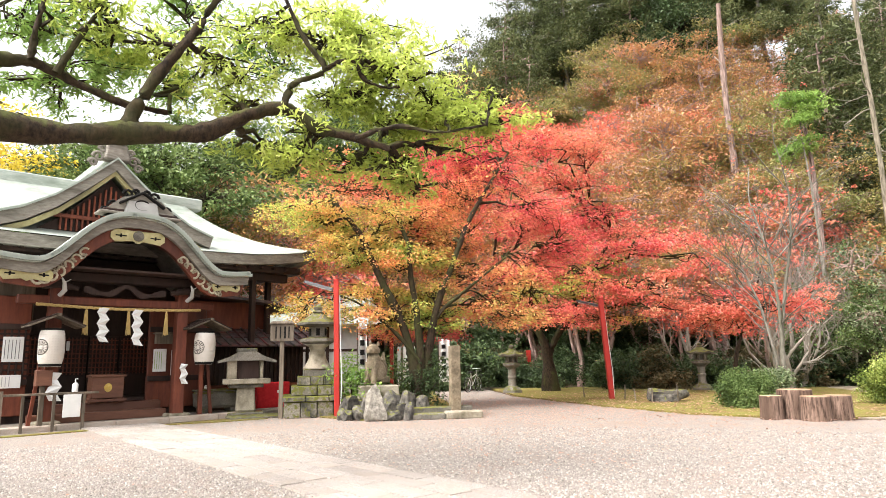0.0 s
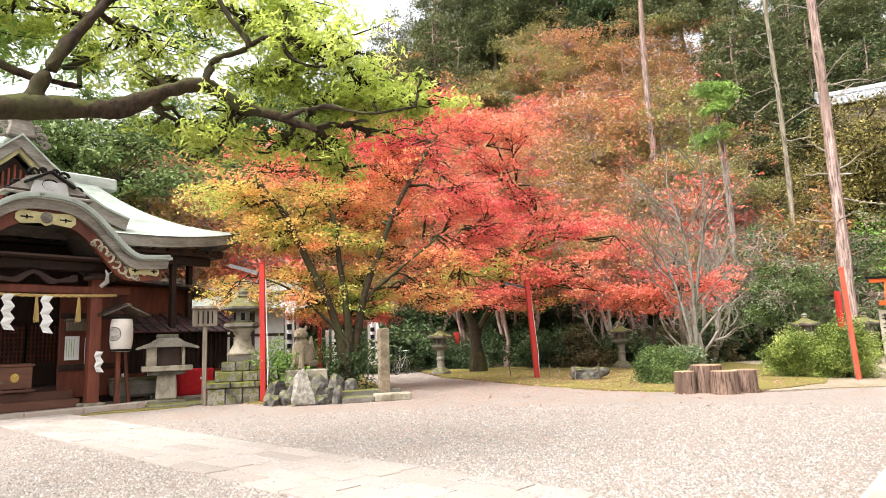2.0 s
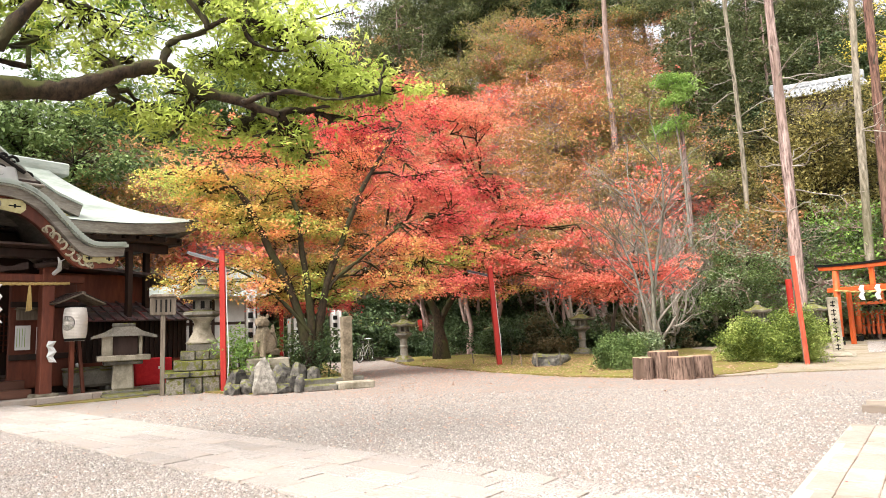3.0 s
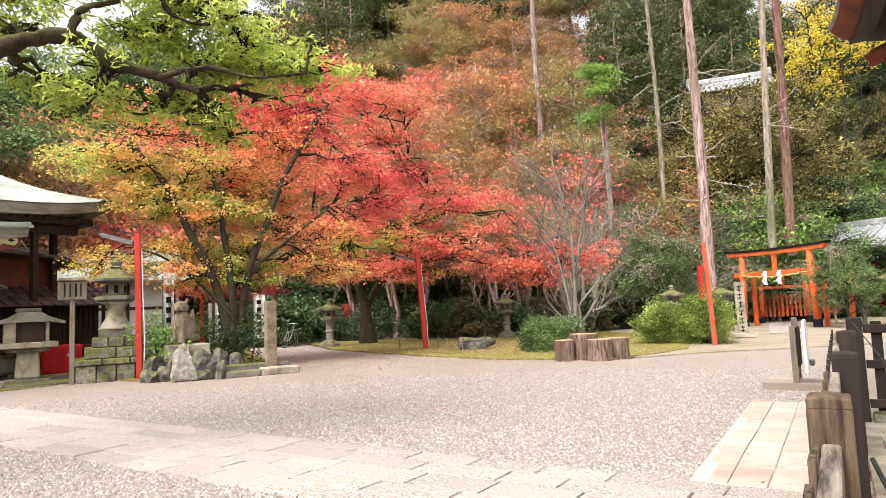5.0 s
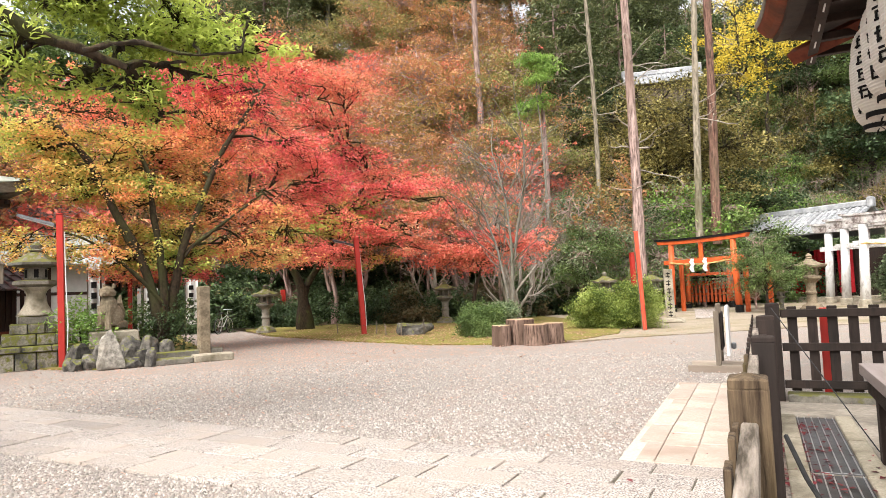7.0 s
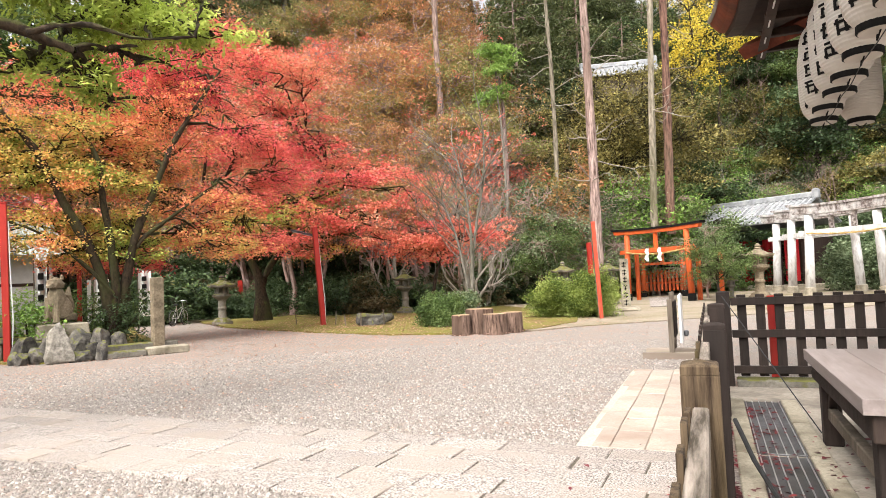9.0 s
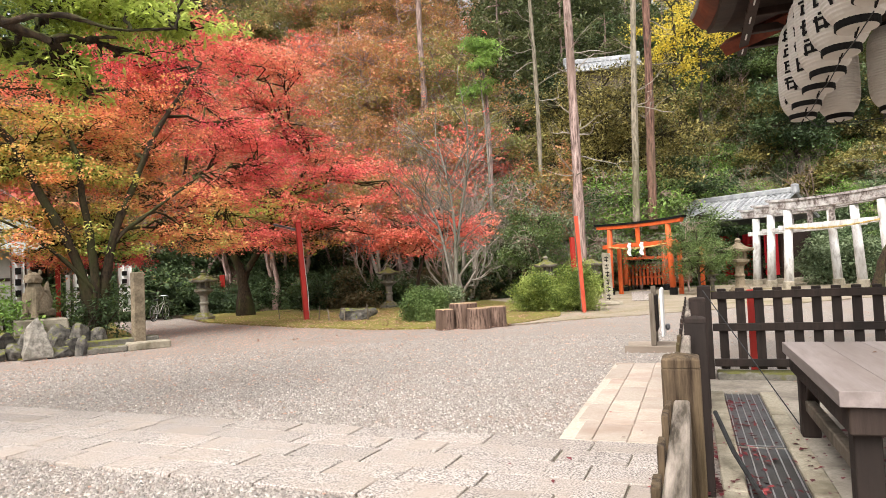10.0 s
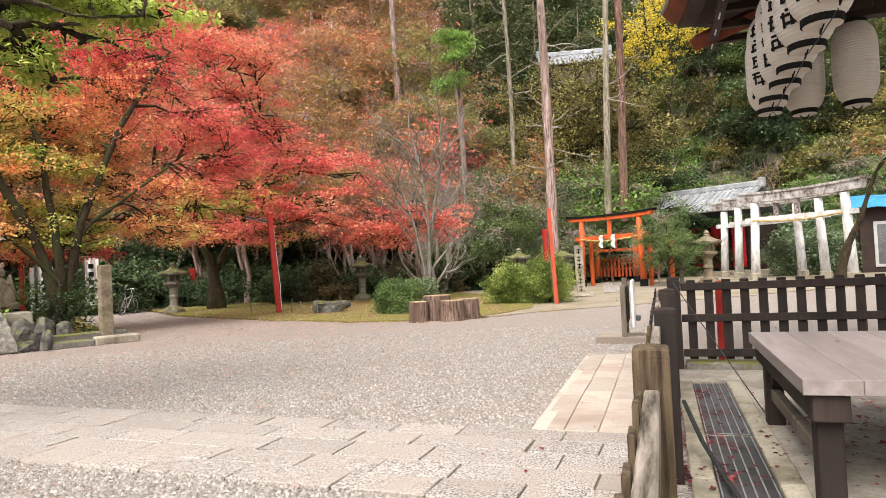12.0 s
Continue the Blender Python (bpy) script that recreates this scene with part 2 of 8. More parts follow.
def leafmat(name, cols, scale=0.6, clear=0.36, rough=0.55, spread=0.5):
    """Foliage: the hue wanders through the crown and from leaf to leaf; light shines through."""
    m = bpy.data.materials.new(name)
    m.use_nodes = True
    nt = m.node_tree
    N, L = nt.nodes, nt.links
    p = N["Principled BSDF"]
    tc, no, g = N.new("ShaderNodeTexCoord"), N.new("ShaderNodeTexNoise"), N.new("ShaderNodeNewGeometry")
    no.inputs["Scale"].default_value, no.inputs["Detail"].default_value = scale, 3
    L.new(tc.outputs["Object"], no.inputs["Vector"])
    mr = N.new("ShaderNodeMapRange")
    mr.inputs["From Min"].default_value, mr.inputs["From Max"].default_value = 0.3, 0.7
    mr.inputs["To Min"].default_value, mr.inputs["To Max"].default_value = -spread / 2, 1 - spread / 2
    L.new(no.outputs["Fac"], mr.inputs["Value"])
    ad = N.new("ShaderNodeMath")
    ad.operation = "MULTIPLY_ADD"
    L.new(g.outputs["Random Per Island"], ad.inputs[0])
    ad.inputs[1].default_value = spread
    L.new(mr.outputs[0], ad.inputs[2])
    cr = N.new("ShaderNodeValToRGB")
    e = cr.color_ramp.elements
    e[0].color, e[1].color = (*cols[0], 1), (*cols[-1], 1)
    for i, c in enumerate(cols[1:-1]):
        e.new((i + 1) / (len(cols) - 1)).color = (*c, 1)
    L.new(ad.outputs[0], cr.inputs[0])
    L.new(cr.outputs[0], p.inputs["Base Color"])
    p.inputs["Roughness"].default_value = rough
    p.inputs["Specular IOR Level"].default_value = 0.25
    tr, mx = N.new("ShaderNodeBsdfTranslucent"), N.new("ShaderNodeMixShader")
    L.new(cr.outputs[0], tr.inputs[0])
    mx.inputs[0].default_value = clear
    L.new(p.outputs[0], mx.inputs[1])
    L.new(tr.outputs[0], mx.inputs[2])
    L.new(mx.outputs[0], N["Material Output"].inputs[0])
    return m


STONE = mat("granite", (0.22, 0.185, 0.135), (0.40, 0.355, 0.275), (0.12, 0.10, 0.065), scale=40, big=2.5, rough=0.85, bump=0.3, vary=0.1)
MOSSY = mat("mossy_granite", (0.12, 0.105, 0.085), (0.23, 0.21, 0.175), (0.06, 0.055, 0.045), scale=30, big=2.0, rough=0.9, bump=0.5, vary=0.15, moss=(0.12, 0.115, 0.03), moss_amount=0.46)
ROCK = mat("boulder", (0.028, 0.025, 0.022), (0.17, 0.152, 0.128), (0.035, 0.032, 0.03), scale=7, big=3.0, rough=0.9, bump=0.8, vary=0.3, moss=(0.12, 0.12, 0.03), moss_amount=0.36, sharp=(0.36, 0.66))
STATUE = mat("tan_weathered_stone", (0.13, 0.095, 0.06), (0.30, 0.24, 0.165), (0.08, 0.065, 0.04), scale=22, big=3.0, rough=0.9, bump=0.6)
PALEROCK = mat("pale_boulder", (0.12, 0.108, 0.09), (0.38, 0.345, 0.295), (0.15, 0.13, 0.10), scale=11, big=2.5, rough=0.9, bump=0.8, vary=0.1, sharp=(0.36, 0.66))
STEPMOSS = mat("moss_covered_granite", (0.10, 0.088, 0.068), (0.30, 0.27, 0.215), (0.035, 0.035, 0.028), scale=24, big=2.6, rough=0.95, bump=0.6, vary=0.2, moss=(0.115, 0.115, 0.022), moss_amount=0.70)
SLAB = mat("paving_stone", (0.095, 0.08, 0.07), (0.45, 0.395, 0.36), (0.32, 0.265, 0.225), scale=70, sharp=(0.40, 0.56), big=1.8, rough=0.9, bump=0.35, vary=0.12)
JOINT = mat("joint_dirt", (0.07, 0.058, 0.044), (0.16, 0.135, 0.105), (0.10, 0.10, 0.035), scale=40, big=1.5, rough=1.0, bump=0.3)
SANDSLAB = mat("sandy_paving_stone", (0.36, 0.295, 0.24), (0.47, 0.40, 0.34), (0.34, 0.255, 0.205), scale=35, big=2.2, rough=0.85, bump=0.2, vary=0.14)
GRAVEL = mat("gravel_bed", (0.10, 0.083, 0.07), (0.42, 0.365, 0.325), (0.27, 0.21, 0.175), scale=60, big=0.9, rough=0.95, bump=0.9, cell=30)
PEBBLE = mat("pebbles", (0.16, 0.138, 0.12), (0.41, 0.365, 0.33), scale=12, rough=0.85, bump=0.1, vary=0.42, island=True)
SOIL = mat("hill_soil", (0.05, 0.036, 0.026), (0.15, 0.08, 0.055), (0.07, 0.072, 0.035), scale=3, big=0.25, rough=1.0, bump=0.6)
MOSS = mat("moss_bed", (0.085, 0.088, 0.018), (0.25, 0.21, 0.045), (0.17, 0.105, 0.045), scale=14, big=0.9, rough=1.0, bump=0.7)
EARTH = mat("sandy_earth", (0.20, 0.158, 0.115), (0.36, 0.30, 0.235), (0.18, 0.15, 0.065), scale=20, big=0.5, rough=1.0, bump=0.6)
COPPER = mat("verdigris_roof", (0.30, 0.34, 0.30), (0.44, 0.46, 0.41), (0.20, 0.23, 0.19), scale=5, big=0.9, rough=0.55, bump=0.1, stretch=(1, 1, 3), spec=0.4)
BARKROOF = mat("shingle_edge", (0.16, 0.14, 0.115), (0.29, 0.265, 0.225), (0.10, 0.085, 0.068), scale=6, big=1.2, rough=0.85, bump=0.4, stretch=(1, 1, 4))
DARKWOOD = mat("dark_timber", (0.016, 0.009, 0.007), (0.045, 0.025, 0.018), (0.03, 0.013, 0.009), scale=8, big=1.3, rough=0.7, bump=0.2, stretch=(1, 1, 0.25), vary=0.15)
REDWOOD = mat("red_brown_timber", (0.10, 0.026, 0.014), (0.20, 0.055, 0.028), (0.06, 0.019, 0.012), scale=9, big=1.2, rough=0.6, bump=0.15, stretch=(1, 1, 0.2), vary=0.1)
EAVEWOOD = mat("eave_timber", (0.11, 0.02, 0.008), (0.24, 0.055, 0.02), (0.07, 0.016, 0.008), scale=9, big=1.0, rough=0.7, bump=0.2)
BOXWOOD = mat("offertory_wood", (0.11, 0.045, 0.027), (0.18, 0.08, 0.048), (0.08, 0.033, 0.022), scale=10, rough=0.55, bump=0.12, stretch=(0.25, 1, 1))
GREYWOOD = mat("weathered_timber", (0.085, 0.065, 0.046), (0.21, 0.17, 0.13), (0.05, 0.038, 0.026), scale=14, big=2.0, rough=0.85, bump=0.4, stretch=(1, 1, 0.12), vary=0.15)
NEARWOOD = mat("grey_mossy_post", (0.022, 0.012, 0.006), (0.15, 0.105, 0.062), (0.05, 0.038, 0.010), scale=34, big=3.4, rough=0.9, bump=0.8, stretch=(1, 1, 0.09), sharp=(0.36, 0.68))
NEARRAIL = mat("grey_worn_rail", (0.04, 0.03, 0.02), (0.36, 0.30, 0.25), (0.075, 0.06, 0.04), scale=26, big=3.0, rough=0.9, bump=0.5, stretch=(0.1, 1, 1), sharp=(0.38, 0.62))
# PALEWOOD: the sunlit brightness of the stand's feet is put into the colour.
PALEWOOD = mat("sun_bleached_wood", (0.24, 0.19, 0.15), (0.42, 0.35, 0.29), (0.18, 0.14, 0.11), scale=16, big=2.0, rough=0.85, bump=0.3, stretch=(0.15, 1, 1), vary=0.1)
FENCEWOOD = mat("fence_timber", (0.012, 0.007, 0.0055), (0.046, 0.030, 0.023), (0.010, 0.0065, 0.005), scale=16, big=2.0, rough=0.8, bump=0.35, stretch=(1, 1, 0.12), vary=0.2)
TABLEWOOD = mat("table_planks", (0.17, 0.135, 0.125), (0.28, 0.235, 0.22), (0.15, 0.118, 0.105), scale=14, big=1.2, rough=0.6, bump=0.15, stretch=(0.12, 1, 1), vary=0.1)
WHITE = mat("white_paper", (0.66, 0.65, 0.63), (0.74, 0.73, 0.71), scale=6, rough=0.7, bump=0.05, vary=0.04)
LANTERN = mat("lantern_paper", (0.56, 0.51, 0.46), (0.66, 0.62, 0.57), (0.48, 0.43, 0.37), scale=5, rough=0.65, bump=0.08)
PLASTER = mat("plaster", (0.38, 0.375, 0.36), (0.48, 0.475, 0.455), (0.30, 0.29, 0.27), scale=4, rough=0.9, bump=0.1)
INK = mat("black_ink", (0.006, 0.0055, 0.005), (0.014, 0.013, 0.012), scale=10, rough=0.8, bump=0.05, spec=0.1)
GOLD = mat("gilt_metal", (0.52, 0.36, 0.08), (0.66, 0.50, 0.16), (0.32, 0.21, 0.06), scale=14, rough=0.35, bump=0.1, metal=0.55)
GILTPAINT = mat("yellow_paint", (0.36, 0.31, 0.13), (0.52, 0.47, 0.26), (0.20, 0.17, 0.09), scale=10, rough=0.6, bump=0.1)
CREAM = mat("worn_cream_paint", (0.26, 0.22, 0.14), (0.52, 0.47, 0.36), (0.14, 0.11, 0.07), scale=16, big=4.0, rough=0.7, bump=0.2)
STRAW = mat("straw", (0.36, 0.24, 0.08), (0.55, 0.40, 0.17), scale=40, rough=0.9, bump=0.4, stretch=(1, 1, 0.2))
REDPAINT = mat("red_paint", (0.30, 0.016, 0.012), (0.42, 0.034, 0.022), (0.20, 0.022, 0.016), scale=6, big=1.5, rough=0.45, bump=0.08, stretch=(1, 1, 0.3))
ORANGE = mat("vermilion_paint", (0.50, 0.075, 0.015), (0.64, 0.125, 0.03), (0.34, 0.065, 0.022), scale=7, big=1.5, rough=0.5, bump=0.1, stretch=(1, 1, 0.3), vary=0.08)
POLEORANGE = mat("faded_red_paint", (0.46, 0.055, 0.03), (0.64, 0.11, 0.055), (0.34, 0.06, 0.035), scale=7, big=1.5, rough=0.5, bump=0.08, stretch=(1, 1, 0.3))
CLOTH = mat("red_cloth", (0.44, 0.012, 0.02), (0.58, 0.03, 0.035), scale=12, rough=0.9, bump=0.1)
TORIIWHITE = mat("peeling_white_paint", (0.34, 0.31, 0.29), (0.70, 0.69, 0.675), (0.30, 0.26, 0.23), scale=7, big=1.8, sharp=(0.30, 0.50), rough=0.75, bump=0.3, stretch=(1, 1, 0.35), vary=0.06)
TORIIGREY = mat("peeling_grey_timber", (0.10, 0.075, 0.065), (0.40, 0.355, 0.33), (0.58, 0.56, 0.54), scale=9, big=2.2, sharp=(0.40, 0.60), rough=0.85, bump=0.4)
TILE = mat("grey_roof_tile", (0.15, 0.155, 0.16), (0.30, 0.305, 0.31), (0.40, 0.40, 0.40), scale=7, big=1.2, rough=0.5, bump=0.15, vary=0.2)
DARKTILE = mat("dark_board_roof", (0.03, 0.024, 0.024), (0.11, 0.09, 0.09), (0.17, 0.05, 0.05), scale=6, big=0.8, rough=0.6, bump=0.2, vary=0.15)
METAL = mat("grey_metal", (0.10, 0.10, 0.105), (0.20, 0.20, 0.205), (0.06, 0.055, 0.05), scale=18, rough=0.45, bump=0.1, metal=0.7)
CHROME = mat("bright_metal", (0.5, 0.5, 0.5), (0.62, 0.62, 0.61), scale=18, rough=0.35, bump=0.05, metal=0.8)
RUBBER = mat("black_rubber", (0.012, 0.012, 0.012), (0.03, 0.03, 0.03), scale=20, rough=0.7, bump=0.1)
CONCRETE = mat("worn_concrete", (0.24, 0.205, 0.165), (0.40, 0.35, 0.29), (0.12, 0.10, 0.085), scale=25, big=1.6, rough=0.9, bump=0.3)
LOGBARK = mat("stump_bark", (0.05, 0.028, 0.019), (0.28, 0.185, 0.14), (0.09, 0.055, 0.038), scale=20, big=2.5, rough=0.95, bump=1.0, stretch=(1, 1, 0.12), vary=0.15, sharp=(0.38, 0.64))
LOGTOP = mat("sawn_wood", (0.32, 0.20, 0.115), (0.46, 0.31, 0.19), (0.24, 0.16, 0.11), scale=12, big=3.0, rough=0.85, bump=0.2, vary=0.12)
BARK = mat("dark_bark", (0.016, 0.011, 0.009), (0.055, 0.038, 0.028), (0.035, 0.036, 0.014), scale=22, big=2.2, rough=0.95, bump=0.7, stretch=(1, 1, 0.4), moss=(0.05, 0.055, 0.014), moss_amount=0.5)
MOSSBARK = mat("moss_grown_bark", (0.011, 0.007, 0.004), (0.055, 0.035, 0.019), (0.040, 0.042, 0.012), scale=18, big=1.4, rough=0.95, bump=1.0, stretch=(1, 1, 0.5), moss=(0.06, 0.062, 0.016), moss_amount=0.45, sharp=(0.36, 0.66))
MAPLEBARK = mat("maple_bark", (0.016, 0.011, 0.008), (0.06, 0.042, 0.028), (0.042, 0.042, 0.016), scale=26, big=1.0, rough=0.95, bump=0.5, stretch=(1, 1, 0.4))
PALEBARK = mat("pale_bark", (0.10, 0.088, 0.07), (0.25, 0.225, 0.19), (0.09, 0.09, 0.055), scale=9, big=1.0, rough=0.95, bump=0.4, stretch=(1, 1, 0.4), vary=0.1)
CEDARBARK = mat("cedar_bark", (0.08, 0.05, 0.042), (0.44, 0.32, 0.28), (0.17, 0.115, 0.09), scale=12, big=1.4, rough=0.95, bump=0.9, stretch=(1, 1, 0.12), vary=0.12, sharp=(0.38, 0.64))
DEADWOOD = mat("bleached_dead_wood", (0.22, 0.19, 0.155), (0.42, 0.375, 0.32), (0.16, 0.14, 0.105), scale=9, big=1.0, rough=0.95, bump=0.4, stretch=(1, 1, 0.4), vary=0.1)
GREYBARK = mat("weathered_trunk_bark", (0.10, 0.085, 0.06), (0.34, 0.29, 0.22), (0.10, 0.09, 0.045), scale=9, big=0.9, rough=0.95, bump=0.7, stretch=(1, 1, 0.2), vary=0.1, sharp=(0.36, 0.64))
REDBARK = mat("red_brown_bark", (0.05, 0.026, 0.02), (0.24, 0.13, 0.095), (0.10, 0.075, 0.045), scale=12, big=1.2, rough=0.95, bump=0.8, stretch=(1, 1, 0.12), vary=0.1, sharp=(0.38, 0.62))
TWIG = mat("grey_pink_twigs", (0.26, 0.17, 0.145), (0.42, 0.30, 0.265), (0.20, 0.14, 0.11), scale=5, big=0.5, rough=0.95, bump=0.2, vary=0.12)

L_NEAR = leafmat("sunlit_evergreen_leaf", ((0.26, 0.33, 0.07), (0.42, 0.5, 0.1), (0.56, 0.64, 0.15), (0.7, 0.76, 0.26)), scale=0.9, clear=0.72, spread=0.6)
L_GOLD = leafmat("gold_maple_leaf", ((0.42, 0.5, 0.12), (0.64, 0.52, 0.13), (0.8, 0.42, 0.14), (0.82, 0.28, 0.14)), scale=0.5, spread=0.5)
L_TURNING = leafmat("turning_maple_leaf", ((0.3, 0.44, 0.09), (0.46, 0.53, 0.12), (0.68, 0.52, 0.13), (0.8, 0.4, 0.14)), scale=0.6, spread=0.5)
L_CEDAR = leafmat("conifer_leaf", ((0.04, 0.05, 0.02), (0.085, 0.105, 0.042), (0.14, 0.165, 0.065), (0.22, 0.23, 0.10)), scale=0.35, clear=0.25, spread=0.8)
L_ORANGE = leafmat("orange_maple_leaf", ((0.56, 0.5, 0.15), (0.8, 0.4, 0.15), (0.82, 0.26, 0.15), (0.8, 0.17, 0.14)), scale=0.5, spread=0.5)
L_RED = leafmat("red_maple_leaf", ((0.82, 0.36, 0.2), (0.82, 0.21, 0.155), (0.8, 0.145, 0.145), (0.62, 0.085, 0.11)), scale=0.45, spread=0.6)
L_SALMON = leafmat("pale_red_maple_leaf", ((0.72, 0.36, 0.2), (0.78, 0.22, 0.15), (0.74, 0.13, 0.12)), scale=0.5, spread=0.6)
L_RUST = leafmat("rust_leaf", ((0.24, 0.23, 0.075), (0.42, 0.27, 0.10), (0.55, 0.24, 0.12), (0.60, 0.35, 0.22)), scale=0.25, spread=0.5)
L_DARK = leafmat("dark_evergreen_leaf", ((0.022, 0.036, 0.016), (0.045, 0.072, 0.028), (0.075, 0.115, 0.045), (0.12, 0.17, 0.07)), scale=0.3, clear=0.2, spread=0.7)
L_GREEN = leafmat("green_leaf", ((0.05, 0.08, 0.025), (0.1, 0.155, 0.045), (0.165, 0.23, 0.07), (0.24, 0.31, 0.115)), scale=0.4, clear=0.3, spread=0.7)
L_BOX = leafmat("clipped_box_leaf", ((0.08, 0.12, 0.025), (0.19, 0.25, 0.05), (0.31, 0.37, 0.085), (0.45, 0.50, 0.17)), scale=1.2, clear=0.3, spread=0.8)
L_VINE = leafmat("brown_olive_leaf", ((0.055, 0.05, 0.02), (0.16, 0.14, 0.045), (0.29, 0.24, 0.075), (0.46, 0.40, 0.14)), scale=0.35, clear=0.3, spread=0.8)
L_LIME = leafmat("fresh_green_leaf", ((0.12, 0.21, 0.05), (0.21, 0.34, 0.07), (0.31, 0.45, 0.11)), scale=0.6, clear=0.35, spread=0.7)
L_GREY = leafmat("grey_green_leaf", ((0.08, 0.115, 0.055), (0.17, 0.22, 0.11), (0.29, 0.34, 0.2)), scale=0.5, clear=0.25, spread=0.8)
LATTICE = mat("red_lattice", (0.17, 0.04, 0.02), (0.29, 0.08, 0.042), (0.10, 0.028, 0.016), scale=9, rough=0.6, bump=0.1)
L_MUSTARD = leafmat("olive_yellow_leaf", ((0.17, 0.20, 0.06), (0.30, 0.29, 0.10), (0.42, 0.30, 0.13)), scale=0.4, clear=0.4, spread=0.7)
L_OLIVE = leafmat("withered_olive_leaf", ((0.06, 0.06, 0.03), (0.12, 0.105, 0.048), (0.19, 0.14, 0.07)), scale=0.5, clear=0.3, spread=0.8)
L_CRIMSON = leafmat("fallen_crimson_leaf", ((0.07, 0.014, 0.016), (0.15, 0.024, 0.03), (0.26, 0.05, 0.05)), scale=2.0, clear=0.1, spread=0.9)
L_FALLEN = leafmat("fallen_maple_leaf", ((0.30, 0.18, 0.12), (0.40, 0.22, 0.16), (0.46, 0.27, 0.20)), scale=1.0, clear=0.1, spread=0.9)
L_YELLOW = leafmat("yellow_leaf", ((0.6, 0.46, 0.05), (0.78, 0.6, 0.07), (0.82, 0.68, 0.14)), scale=0.5, clear=0.4, spread=0.7)



# ---- ground: one sheet, level in the precinct, rising to the wooded hill ----
AZ = (-180, -60, -40, -10, 0, 8, 16, 25, 35, 45, 60, 90, 120, 180)
FOOT = (90, 60, 52, 46, 38, 35, 33, 33, 38, 45, 46, 60, 80, 90)
TOP = (2, 6, 8, 14, 23, 28, 30, 30, 29, 28, 27, 20, 6, 2)


def height(x, y):
    az, r = np.degrees(np.arctan2(x, y)), np.hypot(x, y)
    s = np.clip((r - np.interp(az, AZ, FOOT)) / 42.0, 0, 1)
    bank = s * s * (3 - 2 * s)
    return np.interp(az, AZ, TOP) * (0.55 * s + 0.45 * bank)


def ground_sheet():
    ring = np.concatenate([np.linspace(0.5, 60, 90), np.geomspace(62, 1500, 30)])
    ang = np.linspace(-math.pi, math.pi, 181)[:-1]
    r, a = np.meshgrid(ring, ang, indexing="ij")
    x, y = r * np.sin(a), r * np.cos(a)
    z = height(x, y)
    v = np.stack([x, y, z], -1).reshape(-1, 3)
    m = len(ang)
    i, k = np.meshgrid(np.arange(len(ring) - 1), np.arange(m), indexing="ij")
    f = np.stack([i * m + k, (i + 1) * m + k, (i + 1) * m + (k + 1) % m, i * m + (k + 1) % m], -1).reshape(-1, 4)
    v = np.concatenate([v, [[0, 0, 0]]])
    ob = raw("ground", v, f[:, ::-1], SOIL, smooth=True)
    tagged(ob, "dark leaf-littered soil rising into a wooded hill", "ground", kind="structure")


ground_sheet()


def bed(name, outline, z, material, label, thick=0.06, wob=0.12, seed=0):
    """A level bed with an uneven edge, raised a little on the ground."""
    bm, pts = B(), []
    for i, p in enumerate(outline):
        q = outline[(i + 1) % len(outline)]
        n = max(2, int(math.dist(p, q) / 0.5))
        for k in range(n):
            x, y = p[0] + (q[0] - p[0]) * k / n, p[1] + (q[1] - p[1]) * k / n
            w = Vector((x * 0.9, y * 0.9, seed))
            pts.append((x + wob * noise.noise(w), y + wob * noise.noise(w + Vector((9, 4, 0)))))
    lo = [bm.verts.new((x, y, z - thick)) for x, y in pts]
    hi = [bm.verts.new((x, y, z)) for x, y in pts]
    bm.faces.new(hi)
    for i in range(len(pts)):
        j = (i + 1) % len(pts)
        bm.faces.new((lo[i], lo[j], hi[j], hi[i]))
    bmesh.ops.recalc_face_normals(bm, faces=bm.faces)
    bmesh.ops.triangulate(bm, faces=bm.faces)
    return tagged(part(name, bm, material), label, name.split("_")[0], kind="structure")


bed("gravel_court", [(-30, -20), (40, -20), (40, 12), (18, 13.2), (11.5, 14.2), (8.0, 14.2), (6.0, 16.2), (4.6, 19.3), (2.6, 25.5), (1.8, 34), (-0.2, 34), (-1.6, 24), (-4.5, 18.2), (-9.5, 14.2), (-30, -3)], 0.012, GRAVEL, "pale grey gravel court sprinkled with fallen leaves", wob=0.2)
bed("earth_bed", [(40, 12.1), (18, 13.3), (11.5, 14.3), (9.0, 14.3), (8.6, 20), (11, 31), (22, 31), (40, 30)], 0.03, EARTH, "bare sandy earth before the small shrines", wob=0.25, seed=4)
bed("moss_bed", [(11.3, 15.6), (10.0, 14.9), (8.0, 14.3), (6.0, 16.3), (4.6, 19.4), (2.7, 25.4), (2.2, 32), (12, 32), (16.0, 28), (14.2, 20.4), (12.9, 17.6)], 0.05, MOSS, "yellow-green moss bed with brown needles along the trees", wob=0.25, seed=3)
bed("garden_bed", [(-1.7, 24), (-4.4, 18.5), (-2.9, 16.9), (-2, 16.1), (0.7, 16.6), (0.5, 19), (-0.3, 25), (-0.6, 33), (-9, 33)], 0.05, MOSS, "mossy planting bed behind the boulders", seed=5)
bed("moss_strip", [(-10.5, 12.6), (-5.3, 17.4), (-4.6, 17.1), (-5.2, 16.6), (-7.0, 15.6), (-8.0, 14.5), (-11.6, 11.0)], 0.03, MOSS, "mossy strip at the foot of the shrine kerb", wob=0.15, seed=8)


